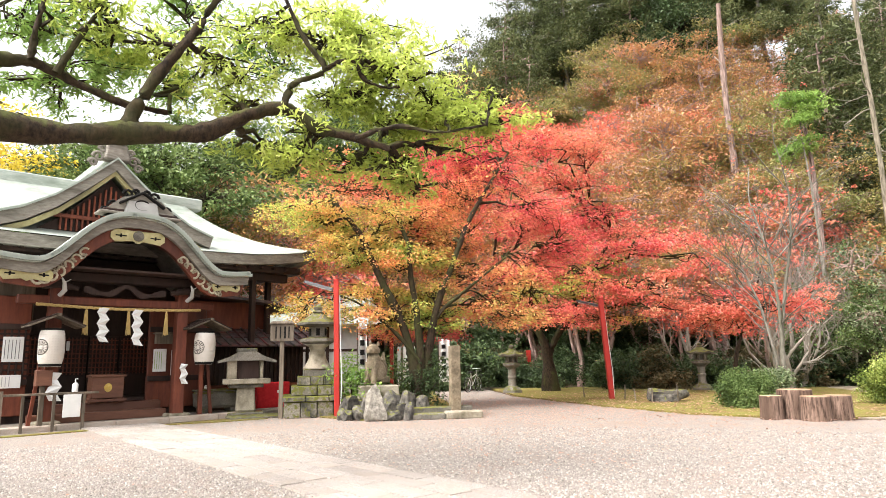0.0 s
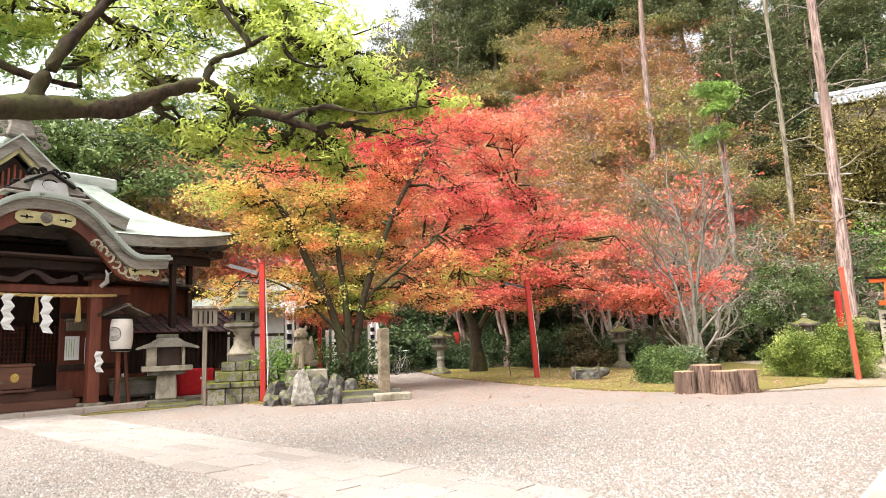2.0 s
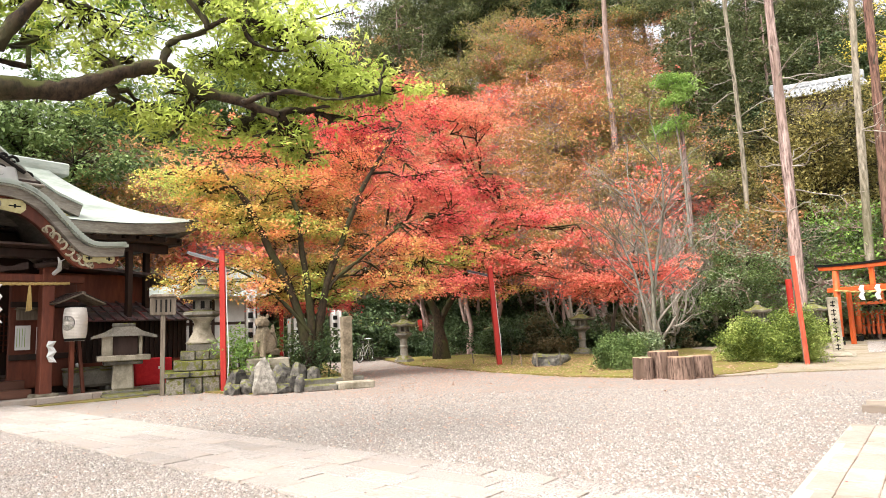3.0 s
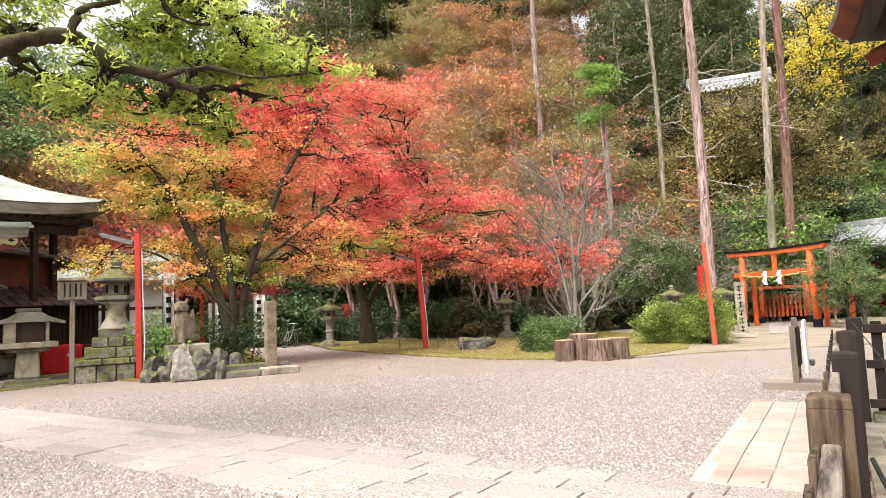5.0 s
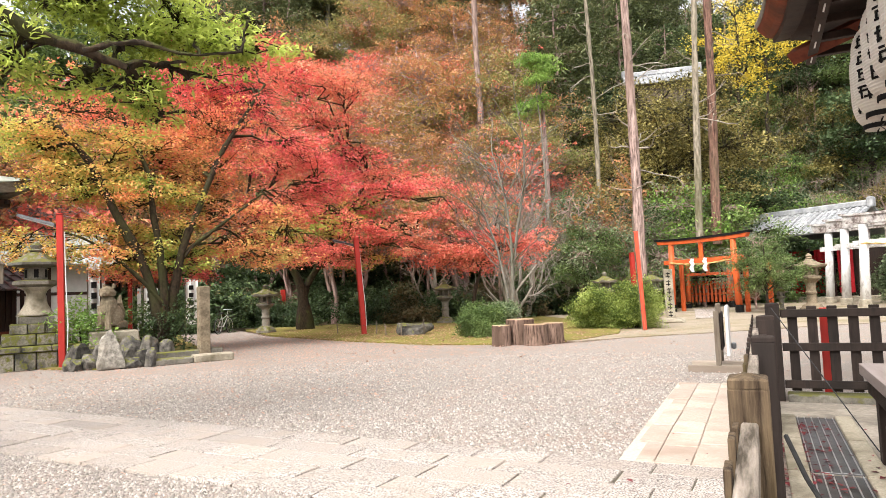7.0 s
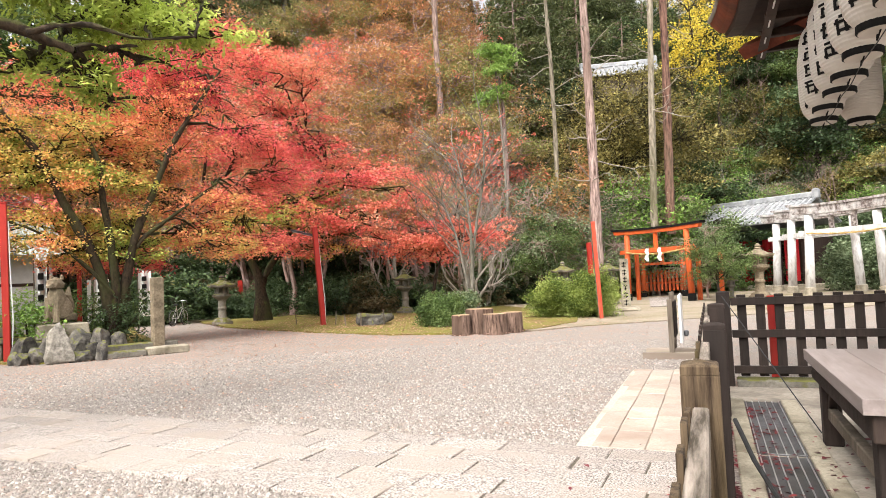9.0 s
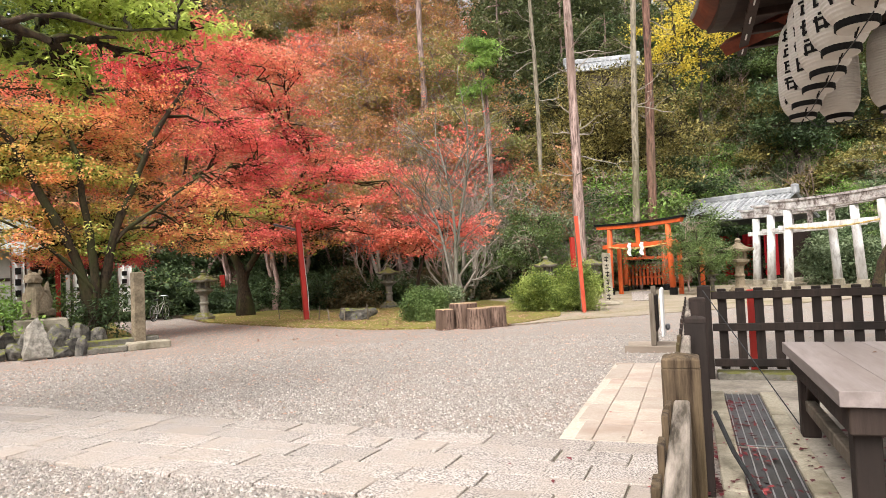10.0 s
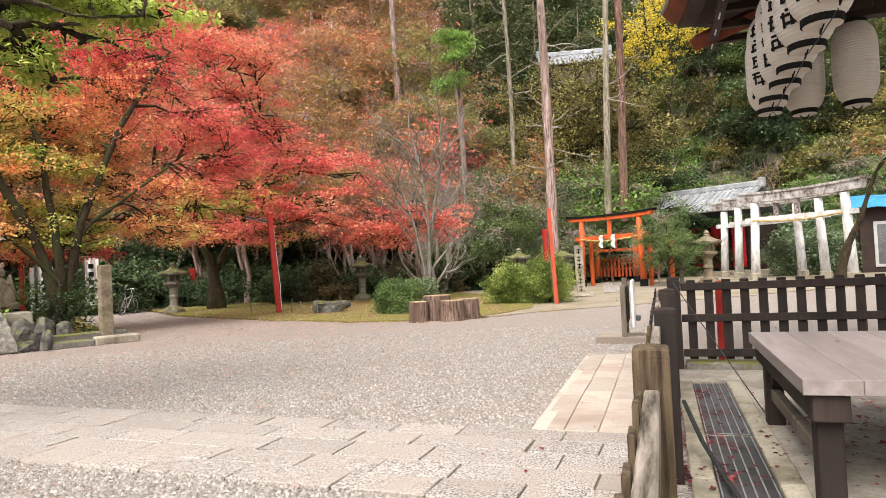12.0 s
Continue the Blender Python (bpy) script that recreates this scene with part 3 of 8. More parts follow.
def slab_mesh(w, l, h, seed, material):
    bm = B()
    rng = random.Random(seed)
    box(bm, -w / 2, w / 2, -l / 2, l / 2, 0, h, 0.006)
    for v in bm.verts:
        v.co.x += rng.uniform(-0.005, 0.005)
        v.co.y += rng.uniform(-0.006, 0.006)
        v.co.z += rng.uniform(-0.003, 0.003) if v.co.z > h / 2 else 0
    me = bpy.data.meshes.new("slab")
    bm.to_mesh(me)
    bm.free()
    me.materials.append(material)
    return me


def pavement(name, m, width, length, cols, long, label, seed, lift=0.03, material=None, ragged=0.0):
    """Stone slabs in straight courses that run along the way, with open joints."""
    base = thing(name, m, label, "pavement", kind="structure")
    bm = B()
    box(bm, 0.02, width - 0.02, 0, length, -0.03, lift - 0.014, 0)
    part("bedding", bm, material or JOINT, base)
    rng = random.Random(seed)
    edges = [0.0]
    for c in range(cols):
        edges.append(edges[-1] + rng.uniform(0.8, 1.2))
    edges = [e / edges[-1] * width for e in edges]
    for c in range(cols):
        y = -rng.uniform(0, long * 0.7)
        while y < length:
            l = long * rng.uniform(0.7, 1.35)
            y0, y1 = max(y, 0), min(y + l, length)
            if y1 - y0 > 0.15:
                out = rng.uniform(0, ragged) if c == 0 else 0.0
                me = slab_mesh(edges[c + 1] - edges[c] - 0.011 - out, y1 - y0 - 0.016, 0.06, rng.random(), material or SLAB)
                o = new("slab", me)
                o.parent = base
                o.matrix_basis = pose((edges[c] + edges[c + 1] + out) / 2, (y0 + y1) / 2, lift - 0.06 + rng.uniform(-0.002, 0.002), rng.uniform(-0.12, 0.12), rng.uniform(-0.12, 0.12), rng.uniform(-0.4, 0.4))
            y += l
    return base





# ---- the shrine: porch with a bell-curved gable, hall behind ----
shrine = thing("shrine_hall", grid(5.15, 17.0), "dark timber shrine hall with verdigris copper roof and curved porch", "shrine")


def bell(u):
    """Height of the porch gable's curve over its half width."""
    u = abs(u)
    arch = 1.26 * (0.5 + 0.5 * math.cos(math.pi * min(1.0, (u / 0.74) ** 1.4)))
    return arch + 0.07 * max(0.0, (u - 0.7) / 0.3) ** 2


US = [i / 24 for i in range(-24, 25)]
HALF = 2.88
EDGE = [(HALF * u, 3.72 + bell(u)) for u in US]


def shifted(line, dz, k=1.0):
    return [(x * k, z + dz) for x, z in line]


bm = B()
sweep(bm, shifted(EDGE, 0.02, 1.02), shifted(EDGE, -0.05, 1.02), -0.75, 2.3)
part("porch_roof", bm, COPPER, shrine, "pale verdigris copper sheets", smooth=False)
bm = B()
sweep(bm, shifted(EDGE, -0.05), shifted(EDGE, -0.27, 0.985), -0.68, 2.2)
part("roof_edge", bm, BARKROOF, shrine, "layered grey shingle edge")
bm = B()
sweep(bm, shifted(EDGE, -0.27, 0.97), shifted(EDGE, -0.56, 0.93), -0.55, -0.40)
part("gable_board", bm, REDWOOD, shrine)
# hall roof: four curved slopes with lifted corners
bm = B()
nx, ny = 24, 10
W0, D0, Y0, R0 = 6.0, 9.0, 1.0, 6.95
def hall_roof(u, v):
    x = W0 * u * (1 - 0.52 * v ** 0.8)
    y = Y0 + v * 3.6
    z = 4.62 + 2.2 * (0.35 * v + 0.65 * v * v) + 0.38 * abs(u) ** 4 * (1 - v)
    return Vector((x, y, z))
top = [[bm.verts.new(hall_roof(-1 + 2 * i / nx, j / ny)) for i in range(nx + 1)] for j in range(ny + 1)]
for j in range(ny):
    for i in range(nx):
        bm.faces.new((top[j][i], top[j][i + 1], top[j + 1][i + 1], top[j + 1][i]))
for s in (0, nx):
    back = [bm.verts.new((top[j][s].co.x, Y0 + 9.0 - j / ny * 3.6, top[j][s].co.z)) for j in range(ny + 1)]
    for j in range(ny):
        bm.faces.new((top[j][s], top[j + 1][s], back[j + 1], back[j]) if s == 0 else (top[j + 1][s], top[j][s], back[j], back[j + 1]))
part("hall_roof", bm, COPPER, shrine, "pale verdigris copper roof", smooth=True)
bm = B()
line = [(W0 * u, 4.60 + 0.38 * abs(u) ** 4) for u in US]
sweep(bm, line, shifted(line, -0.30, 0.975), Y0 + 0.03, Y0 + 0.35)
part("eave_edge", bm, BARKROOF, shrine)
for s in (-1, 1):
    bm = B()
    z0 = 4.60 + 0.38
    sweep(bm, [(Y0, z0), (Y0 + 1, z0 - 0.12), (Y0 + 3, z0 - 0.3), (Y0 + 9, z0)], [(Y0 + 0.15, z0 - 0.3), (Y0 + 1, z0 - 0.42), (Y0 + 3, z0 - 0.6), (Y0 + 8.9, z0 - 0.3)], -0.15, 0.15)
    bmesh.ops.transform(bm, matrix=Matrix(((0, 1, 0, s * (W0 - 0.17)), (1, 0, 0, 0), (0, 0, 1, 0), (0, 0, 0, 1))), verts=bm.verts)
    bmesh.ops.recalc_face_normals(bm, faces=bm.faces)
    part("eave_edge", bm, BARKROOF, shrine)
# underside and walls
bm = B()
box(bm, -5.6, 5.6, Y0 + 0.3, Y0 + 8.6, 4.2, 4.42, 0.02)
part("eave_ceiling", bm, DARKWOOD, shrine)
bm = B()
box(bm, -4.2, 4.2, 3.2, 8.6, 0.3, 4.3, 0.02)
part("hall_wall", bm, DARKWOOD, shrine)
# steep front gable on the roof
GP = [(-2.75, 5.10), (-2.1, 5.34), (-1.4, 5.76), (-0.7, 6.34), (0, 6.98), (0.7, 6.34), (1.4, 5.76), (2.1, 5.34), (2.75, 5.10)]
bm = B()
sweep(bm, [(x, z + 0.06) for x, z in GP], GP, 1.45, 6.0)
part("gable_roof", bm, COPPER, shrine)
bm = B()
sweep(bm, GP, [(x * 0.97, z - 0.30) for x, z in GP], 1.5, 2.0)
part("gable_edge", bm, BARKROOF, shrine)


def piece(name, parent, material, x0, x1, y0, y1, z0, z1, bevel=0.01, label="", m=None, taper=1.0):
    return part(name, box(B(), x0, x1, y0, y1, z0, z1, bevel, m, taper), material, parent, label)


# gable infill: gilt boards and red lattice
bm = B()
sweep(bm, [(x * 0.93, z - 0.30) for x, z in GP], [(x * 0.91, z - 0.43) for x, z in GP], 1.62, 1.75)
part("gable_board", bm, GILTPAINT, shrine, "yellow-painted gable board")
bm = B()
sweep(bm, [(x * 0.85, z - 0.46) for x, z in GP[1:-1]], [(x * 0.85, 4.7) for x, z in GP[1:-1]], 2.0, 2.1)
part("gable_wall", bm, DARKWOOD, shrine)
for i in range(-9, 10):
    x = i * 0.13
    piece("lattice_bar", shrine, LATTICE, x - 0.025, x + 0.025, 1.9, 1.96, 4.95, 6.30 - abs(x) * 0.85)
piece("lattice_rail", shrine, REDWOOD, -1.5, 1.5, 1.86, 1.95, 5.28, 5.38)
# ridge end and crest
bm = B()
box(bm, -0.34, 0.34, 1.5, 1.85, 6.95, 7.45, 0.04, None, 0.72)
lathe(bm, [(0.02, 7.45), (0.2, 7.5), (0.1, 7.58), (0.02, 7.62)], 10, 0, 0, 1.67)
for s in (-1, 1):
    for k, (dx, dz, r) in enumerate(((0.45, 7.02, 0.16), (0.58, 6.84, 0.12), (0.36, 7.25, 0.1))):
        pts = [(s * (dx + r * (1 - t / 14) * math.cos(t * 0.7)), 1.66, dz + r * (1 - t / 14) * math.sin(t * 0.7)) for t in range(12)]
        tube(bm, pts, 0.045, 6)
part("ridge_ornament", bm, BARKROOF, shrine, "verdigris ridge-end ornament with scrolls")
bm = B()
box(bm, -0.18, 0.18, 1.75, 6.2, 7.0, 7.25, 0.03)
part("ridge", bm, COPPER, shrine)
bm = B()
box(bm, -3.6, 3.6, 4.45, 4.85, 6.6, 7.0, 0.04)
part("ridge", bm, COPPER, shrine)
bm = B()
sweep(bm, [(-0.78, 5.12), (-0.45, 5.42), (0, 5.56), (0.45, 5.42), (0.78, 5.12)], [(-0.78, 4.98), (-0.45, 4.98), (0, 4.98), (0.45, 4.98), (0.78, 4.98)], -0.72, -0.35)
part("porch_crest", bm, BARKROOF, shrine, "dark grey crest over the porch gable")
bm = B()
for s in (-1, 1):
    for dx, dz, r in ((0.62, 5.22, 0.11), (0.30, 5.52, 0.13), (0.80, 5.06, 0.09), (0.12, 5.60, 0.08)):
        tube(bm, [(s * (dx + r * (1 - t / 12) * math.cos(t * 0.75)), -0.62, dz + r * (1 - t / 12) * math.sin(t * 0.75)) for t in range(10)], 0.035, 6)
tube(bm, [(0.17 * math.cos(t * 0.4 + 0.6), -0.74, 5.26 + 0.12 * math.sin(t * 0.4 + 0.6)) for t in range(13)], 0.02, 6)
tagged(part("crest_scroll", bm, INK, shrine, "blackened scrollwork"), kind="stuff")
piece("crest_base", shrine, BARKROOF, -0.95, 0.95, -0.78, -0.30, 4.98, 5.05, 0.02, "dark stepped ledge under the crest")
piece("crest_base", shrine, DARKWOOD, -0.86, 0.86, -0.74, -0.34, 5.05, 5.11, 0.015)
for q in (-1, 1):
    o = piece("crest_roof", shrine, INK, 0.0, 0.62, -0.80, -0.36, -0.03, 0.03, 0.015, "blackened little roof of the crest")
    o.matrix_basis = pose(0, 0, 5.58, 0, 32, 0) if q > 0 else pose(0, 0, 5.58, 0, 148, 0)
piece("crest_panel", shrine, PLASTER, -0.42, 0.42, -0.76, -0.715, 5.03, 5.36, 0.03, "pale grey panel", None, 0.8)
# beaded copper roll along the porch edge
roll = None
for i in range(len(EDGE) * 2 - 3):
    j, h = divmod(i, 2)
    x, z = EDGE[j] if not h else ((EDGE[j][0] + EDGE[j + 1][0]) / 2, (EDGE[j][1] + EDGE[j + 1][1]) / 2)
    dx, dz = EDGE[j + 1][0] - EDGE[j][0], EDGE[j + 1][1] - EDGE[j][1]
    if roll is None:
        bm = B()
        tube(bm, [(0, -0.12, 0), (0, 0.3, 0)], 0.06, 8)
        roll = part("roll_tile", bm, COPPER, shrine, "pale blue-green copper bead")
        o = roll
    else:
        o = again(roll, shrine, Matrix())
    o.matrix_basis = pose(x * 1.01, -0.72, z + 0.03, 0, -math.degrees(math.atan2(dz, dx)), 0)
# porch front: gilt plates, carvings
def plate(x, z, w, h, turn=0.0, name="gilt_plate"):
    bm = B()
    top = [(-w / 2, h * 0.2), (-w * 0.42, h / 2), (-w * 0.1, h * 0.42), (0, h * 0.5), (w * 0.1, h * 0.42), (w * 0.42, h / 2), (w / 2, h * 0.2)]
    low = [(-w / 2, -h * 0.2), (-w * 0.42, -h / 2), (-w * 0.1, -h * 0.35), (0, -h * 0.55), (w * 0.1, -h * 0.35), (w * 0.42, -h / 2), (w / 2, -h * 0.2)]
    sweep(bm, top, low, -0.02, 0.02)
    o = part(name, bm, GILTPAINT, shrine, "yellow gilt plate with black fittings")
    o.matrix_basis = pose(x, -0.585, z, 0, turn, 0)
    for s in (-1, 1):
        b2 = B()
        box(b2, s * w * 0.32 - w * 0.1, s * w * 0.32 + w * 0.1, -0.03, -0.018, -0.015, 0.015, 0.003)
        box(b2, s * w * 0.32 - 0.02, s * w * 0.32 + 0.02, -0.03, -0.018, -0.045, 0.045, 0.003)
        part("fitting", b2, INK, o)
    return o


plate(0.0, 4.50, 1.25, 0.32)
plate(-2.25, 3.42, 1.0, 0.28)
plate(2.28, 3.42, 0.75, 0.24)
bm = B()
lathe(bm, [(0.0, 0), (0.13, 0.0), (0.13, 0.02), (0.09, 0.035), (0.0, 0.04)], 16)
o = part("crest_disc", bm, MOSSY, shrine, "round tarnished green crest")
o.matrix_basis = pose(0, -0.60, 4.52, 90, 0, 0)
for s in (-1, 1):
    for k in range(7):
        u = s * (0.42 + k * 0.055)
        x, z = HALF * u * 0.95, 3.72 + bell(u) - 0.41
        bm = B()
        tube(bm, [(0.10 * math.cos(t * 0.6), 0, 0.08 * math.sin(t * 0.6)) for t in range(9)], 0.03, 5)
        tube(bm, [(0.05 * math.cos(t * 0.8) - 0.08, 0, 0.05 * math.sin(t * 0.8) - 0.07) for t in range(8)], 0.022, 5)
        o = part("carving", bm, CREAM, shrine, "openwork carved scroll with worn gilding")
        o.matrix_basis = pose(x, -0.57, z, 0, s * 35 + k * 40, 0)
# posts, beams
for x in (-1.47, 1.47):
    piece("porch_post", shrine, REDWOOD, x - 0.14, x + 0.14, 0.16, 0.44, 0.18, 3.3, 0.02)
    bm = B()
    box(bm, x - 0.26, x + 0.26, 0.04, 0.56, 0.1, 0.20, 0.03)
    part("post_base", bm, STONE, shrine, "grey stone footing")
    bm = B()
    box(bm, x - 0.2, x + 0.2, 0.1, 0.5, 3.3, 3.42, 0.04)
    tube(bm, [(x + 0.35 * (1 if x > 0 else -1), 0.0, 3.2), (x, 0.05, 3.32), (x - 0.4 * (1 if x > 0 else -1), 0.0, 3.22)], [0.03, 0.1, 0.05], 8)
    part("bracket", bm, DARKWOOD, shrine)
    bm = B()
    tube(bm, [(x, -0.05, 3.05), (x + 0.05, -0.25, 3.15), (x, -0.4, 3.3), (x - 0.06, -0.42, 3.42)], [0.05, 0.055, 0.04, 0.012], 8)
    tube(bm, [(x, -0.3, 3.3), (x + 0.14, -0.35, 3.40)], [0.02, 0.008], 6)
    part("beam_end_carving", bm, PLASTER, shrine, "whitened carved beam end")
piece("porch_beam", shrine, REDWOOD, -2.25, 2.3, 0.2, 0.4, 2.86, 3.06, 0.02, "red-brown tie beam")
piece("porch_beam", shrine, DARKWOOD, -2.5, 2.5, 0.15, 0.42, 3.42, 3.66, 0.03)
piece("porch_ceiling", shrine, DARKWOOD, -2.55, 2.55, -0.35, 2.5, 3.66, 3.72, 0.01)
bm = B()
wave = [(-0.95 + 1.9 * k / 24, 3.30 + 0.09 * math.cos((k - 12) * 0.52) - 0.0006 * (k - 12) ** 2) for k in range(25)]
sweep(bm, wave, [(x, z - 0.13 - 0.04 * math.sin(k * 0.9)) for k, (x, z) in enumerate(wave)], 0.02, 0.14)
part("frog_leg_carving", bm, DARKWOOD, shrine, "carved panel between the beams")
for x in (-5.0, -4.2, 4.15, 5.0):
    piece("hall_post", shrine, DARKWOOD, x - 0.07, x + 0.07, 1.55 if abs(x) < 4.5 else 2.2, 1.75 if abs(x) < 4.5 else 2.4, 0.2, 4.3)
for x in [i * 0.42 for i in range(-13, 14)]:
    piece("rafter", shrine, DARKWOOD, x - 0.04, x + 0.04, Y0 + 0.12, Y0 + 1.9, 4.28, 4.36, 0.01)
piece("eave_beam", shrine, DARKWOOD, -5.3, 5.3, 1.55, 1.78, 3.95, 4.2, 0.02)
# steps and floor
piece("step", shrine, BOXWOOD, -1.75, 1.30, 0.52, 0.95, 0.12, 0.32, 0.015, "worn red-brown wooden step")
piece("step", shrine, BOXWOOD, -1.35, 1.30, 0.95, 1.45, 0.12, 0.52, 0.015)
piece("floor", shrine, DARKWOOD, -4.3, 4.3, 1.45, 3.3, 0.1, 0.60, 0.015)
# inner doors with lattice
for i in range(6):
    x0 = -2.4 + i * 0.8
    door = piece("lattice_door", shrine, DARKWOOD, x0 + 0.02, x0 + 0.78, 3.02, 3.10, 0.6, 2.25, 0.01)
    for k in range(1, 8):
        piece("bar", door, REDWOOD, x0 + 0.02 + k * 0.095 - 0.012, x0 + 0.02 + k * 0.095 + 0.012, 2.97, 3.02, 1.2, 2.2, 0.003)
    for k in range(8):
        piece("bar", door, REDWOOD, x0 + 0.04, x0 + 0.76, 2.965, 3.0, 1.25 + k * 0.125, 1.275 + k * 0.125, 0.003)
# side walls of the porch bays
for x0, x1 in ((-4.3, -1.75), (1.0, 2.55)):
    w = piece("side_wall", shrine, REDWOOD, x0, x1, 1.2, 1.32, 0.3, 3.1, 0.02)
    piece("rail", w, DARKWOOD, x0, x1, 1.12, 1.2, 1.0, 1.14)
    piece("rail", w, DARKWOOD, x0, x1, 1.12, 1.2, 2.3, 2.44)
    if x0 < 0:
        for k in range(18):
            piece("bar", w, DARKWOOD, x0 + 0.05 + k * 0.14, x0 + 0.09 + k * 0.14, 1.14, 1.2, 1.14, 2.3, 0.004)
        for k in range(8):
            piece("bar", w, DARKWOOD, x0, x1, 1.145, 1.19, 1.2 + k * 0.14, 1.24 + k * 0.14, 0.004)
piece("upper_wall", shrine, GREYWOOD, -4.3, -1.7, 1.3, 1.4, 2.44, 3.6)
# wing on the far side: red wall under a small eave
wing = piece("wing_wall", shrine, REDWOOD, 2.5, 5.1, 2.6, 2.75, 0.2, 3.35, 0.02, "red-brown boarded wall")
bm = B()
sweep(bm, [(2.3, 3.55), (5.0, 3.38), (5.9, 3.15)], [(2.3, 3.47), (5.0, 3.30), (5.9, 3.08)], 1.9, 4.5)
part("wing_roof", bm, DARKTILE, shrine)

kerb = thing("stone_kerb", grid(5.15, 17.0), "low granite kerb along the shrine terrace", "kerb", kind="structure")
for i in range(9):
    x = -7.6 + i * 1.25
    if x < 3.3:
        piece("kerb_stone", kerb, SANDSLAB, x + 0.006, x + 1.244, -0.18, 0.14, -0.05, 0.13 + 0.006 * (i % 3), 0.015)
bm = B()
box(bm, -7.6, 6.6, 0.14, 3.0, -0.05, 0.115, 0.01)
tagged(part("terrace", bm, CONCRETE), "worn stone terrace under the shrine", "terrace", kind="structure").matrix_basis = grid(5.15, 17.0)

# ---- annex with a board roof beside the shrine ----
annex = thing("annex_shed", grid(9.9, 18.6), "low dark timber annex with a batten board roof", "shed")
piece("wall", annex, DARKWOOD, -2.2, 1.45, 0.45, 0.6, 0.0, 2.1)
for k in range(24):
    piece("batten", annex, DARKWOOD, -2.15 + k * 0.15, -2.10 + k * 0.15, 0.41, 0.45, 0.45, 2.0, 0.004)
piece("rail", annex, REDWOOD, -2.2, 1.45, 0.38, 0.46, 0.7, 0.8)
piece("side_wall", annex, DARKWOOD, 1.35, 1.5, 0.5, 3.0, 0.0, 2.2)
slope = pose(0, 0, 2.02, 24, 0, 0)
bm = B()
box(bm, -2.35, 1.95, -0.25, 1.25, 0, 0.05, 0.01)
o = part("roof_board", bm, DARKTILE, annex, "dark boards stained red with fallen leaves")
o.matrix_basis = slope
roofed = None
for k in range(15):
    bm = B()
    box(bm, -0.03, 0.03, -0.28, 1.25, 0.05, 0.10, 0.008)
    b = part("roof_batten", bm, DARKTILE, annex) if roofed is None else again(roofed, annex, Matrix())
    roofed = roofed or b
    b.matrix_basis = slope @ pose(-2.3 + k * 0.3, 0, 0)
for k in (0.35, 0.75):
    b = piece("roof_batten", annex, DARKTILE, -2.35, 1.95, k - 0.02, k + 0.02, 0.05, 0.085)
    b.matrix_basis = slope
for k in range(9):
    b = piece("ridge_tile", annex, DARKTILE, -2.3 + k * 0.47, -1.86 + k * 0.47, 1.1, 1.4, 2.55, 2.72, 0.04)


# ---- things of the shrine ----
def paper_lantern(name, m, r, h, label, group, ribs=22, crest=True, close=0.30, rib=0.97, full=3.4, band=0.04):
    t = thing(name, m, label, "paper lantern", group)
    bm, prof = B(), []
    for k in range(ribs * 2 + 1):
        v = k / (ribs * 2)
        w = r * (1 - close * abs(2 * v - 1) ** full)
        prof.append((w * (rib if k % 2 else 1.0), -h / 2 + h * v))
    lathe(bm, prof, 28)
    part("paper_shade", bm, LANTERN, t, "off-white ribbed paper shade")
    for z in (-h / 2, h / 2):
        bm = B()
        lathe(bm, [(r * (0.9 - close), z - band - 0.005), (r * (1 - close) + 0.003, z - band), (r * (1 - close) + 0.003, z + band * 0.75), (r * (0.9 - close), z + band * 0.75 + 0.005)], 24)
        part("ring", bm, INK, t, "black lacquered ring")
    # Added disc, not a lantern part: stands in for the open ring's pale inside.
    part("paper_floor", lathe(B(), [(0.01, -h / 2 - band - 0.009), (r * (1 - close) - 0.012, -h / 2 - band - 0.009), (r * (1 - close) - 0.012, -h / 2 - band), (0.01, -h / 2 - band)], 24), LANTERN, t)
    if crest:
        bm = B()
        for k in range(16):
            a = k * math.tau / 16
            tube(bm, [(0.05 * math.cos(a), 0, 0.05 * math.sin(a)), (0.15 * math.cos(a), 0, 0.15 * math.sin(a))], [0.006, 0.012], 4)
        tube(bm, [(0.17 * math.cos(k * 0.3), 0, 0.17 * math.sin(k * 0.3)) for k in range(22)], 0.009, 4)
        for v in bm.verts:
            u = v.co.x / r
            v.co = Vector((r * math.sin(u), -r * math.cos(u) * 1.004 + v.co.y * 0.2, v.co.z))
        c = part("crest", bm, INK, t, "black flower crest")
        tagged(c, kind="stuff")
        c.matrix_basis = pose(0, 0, 0, 0, 0, -62)
    return t


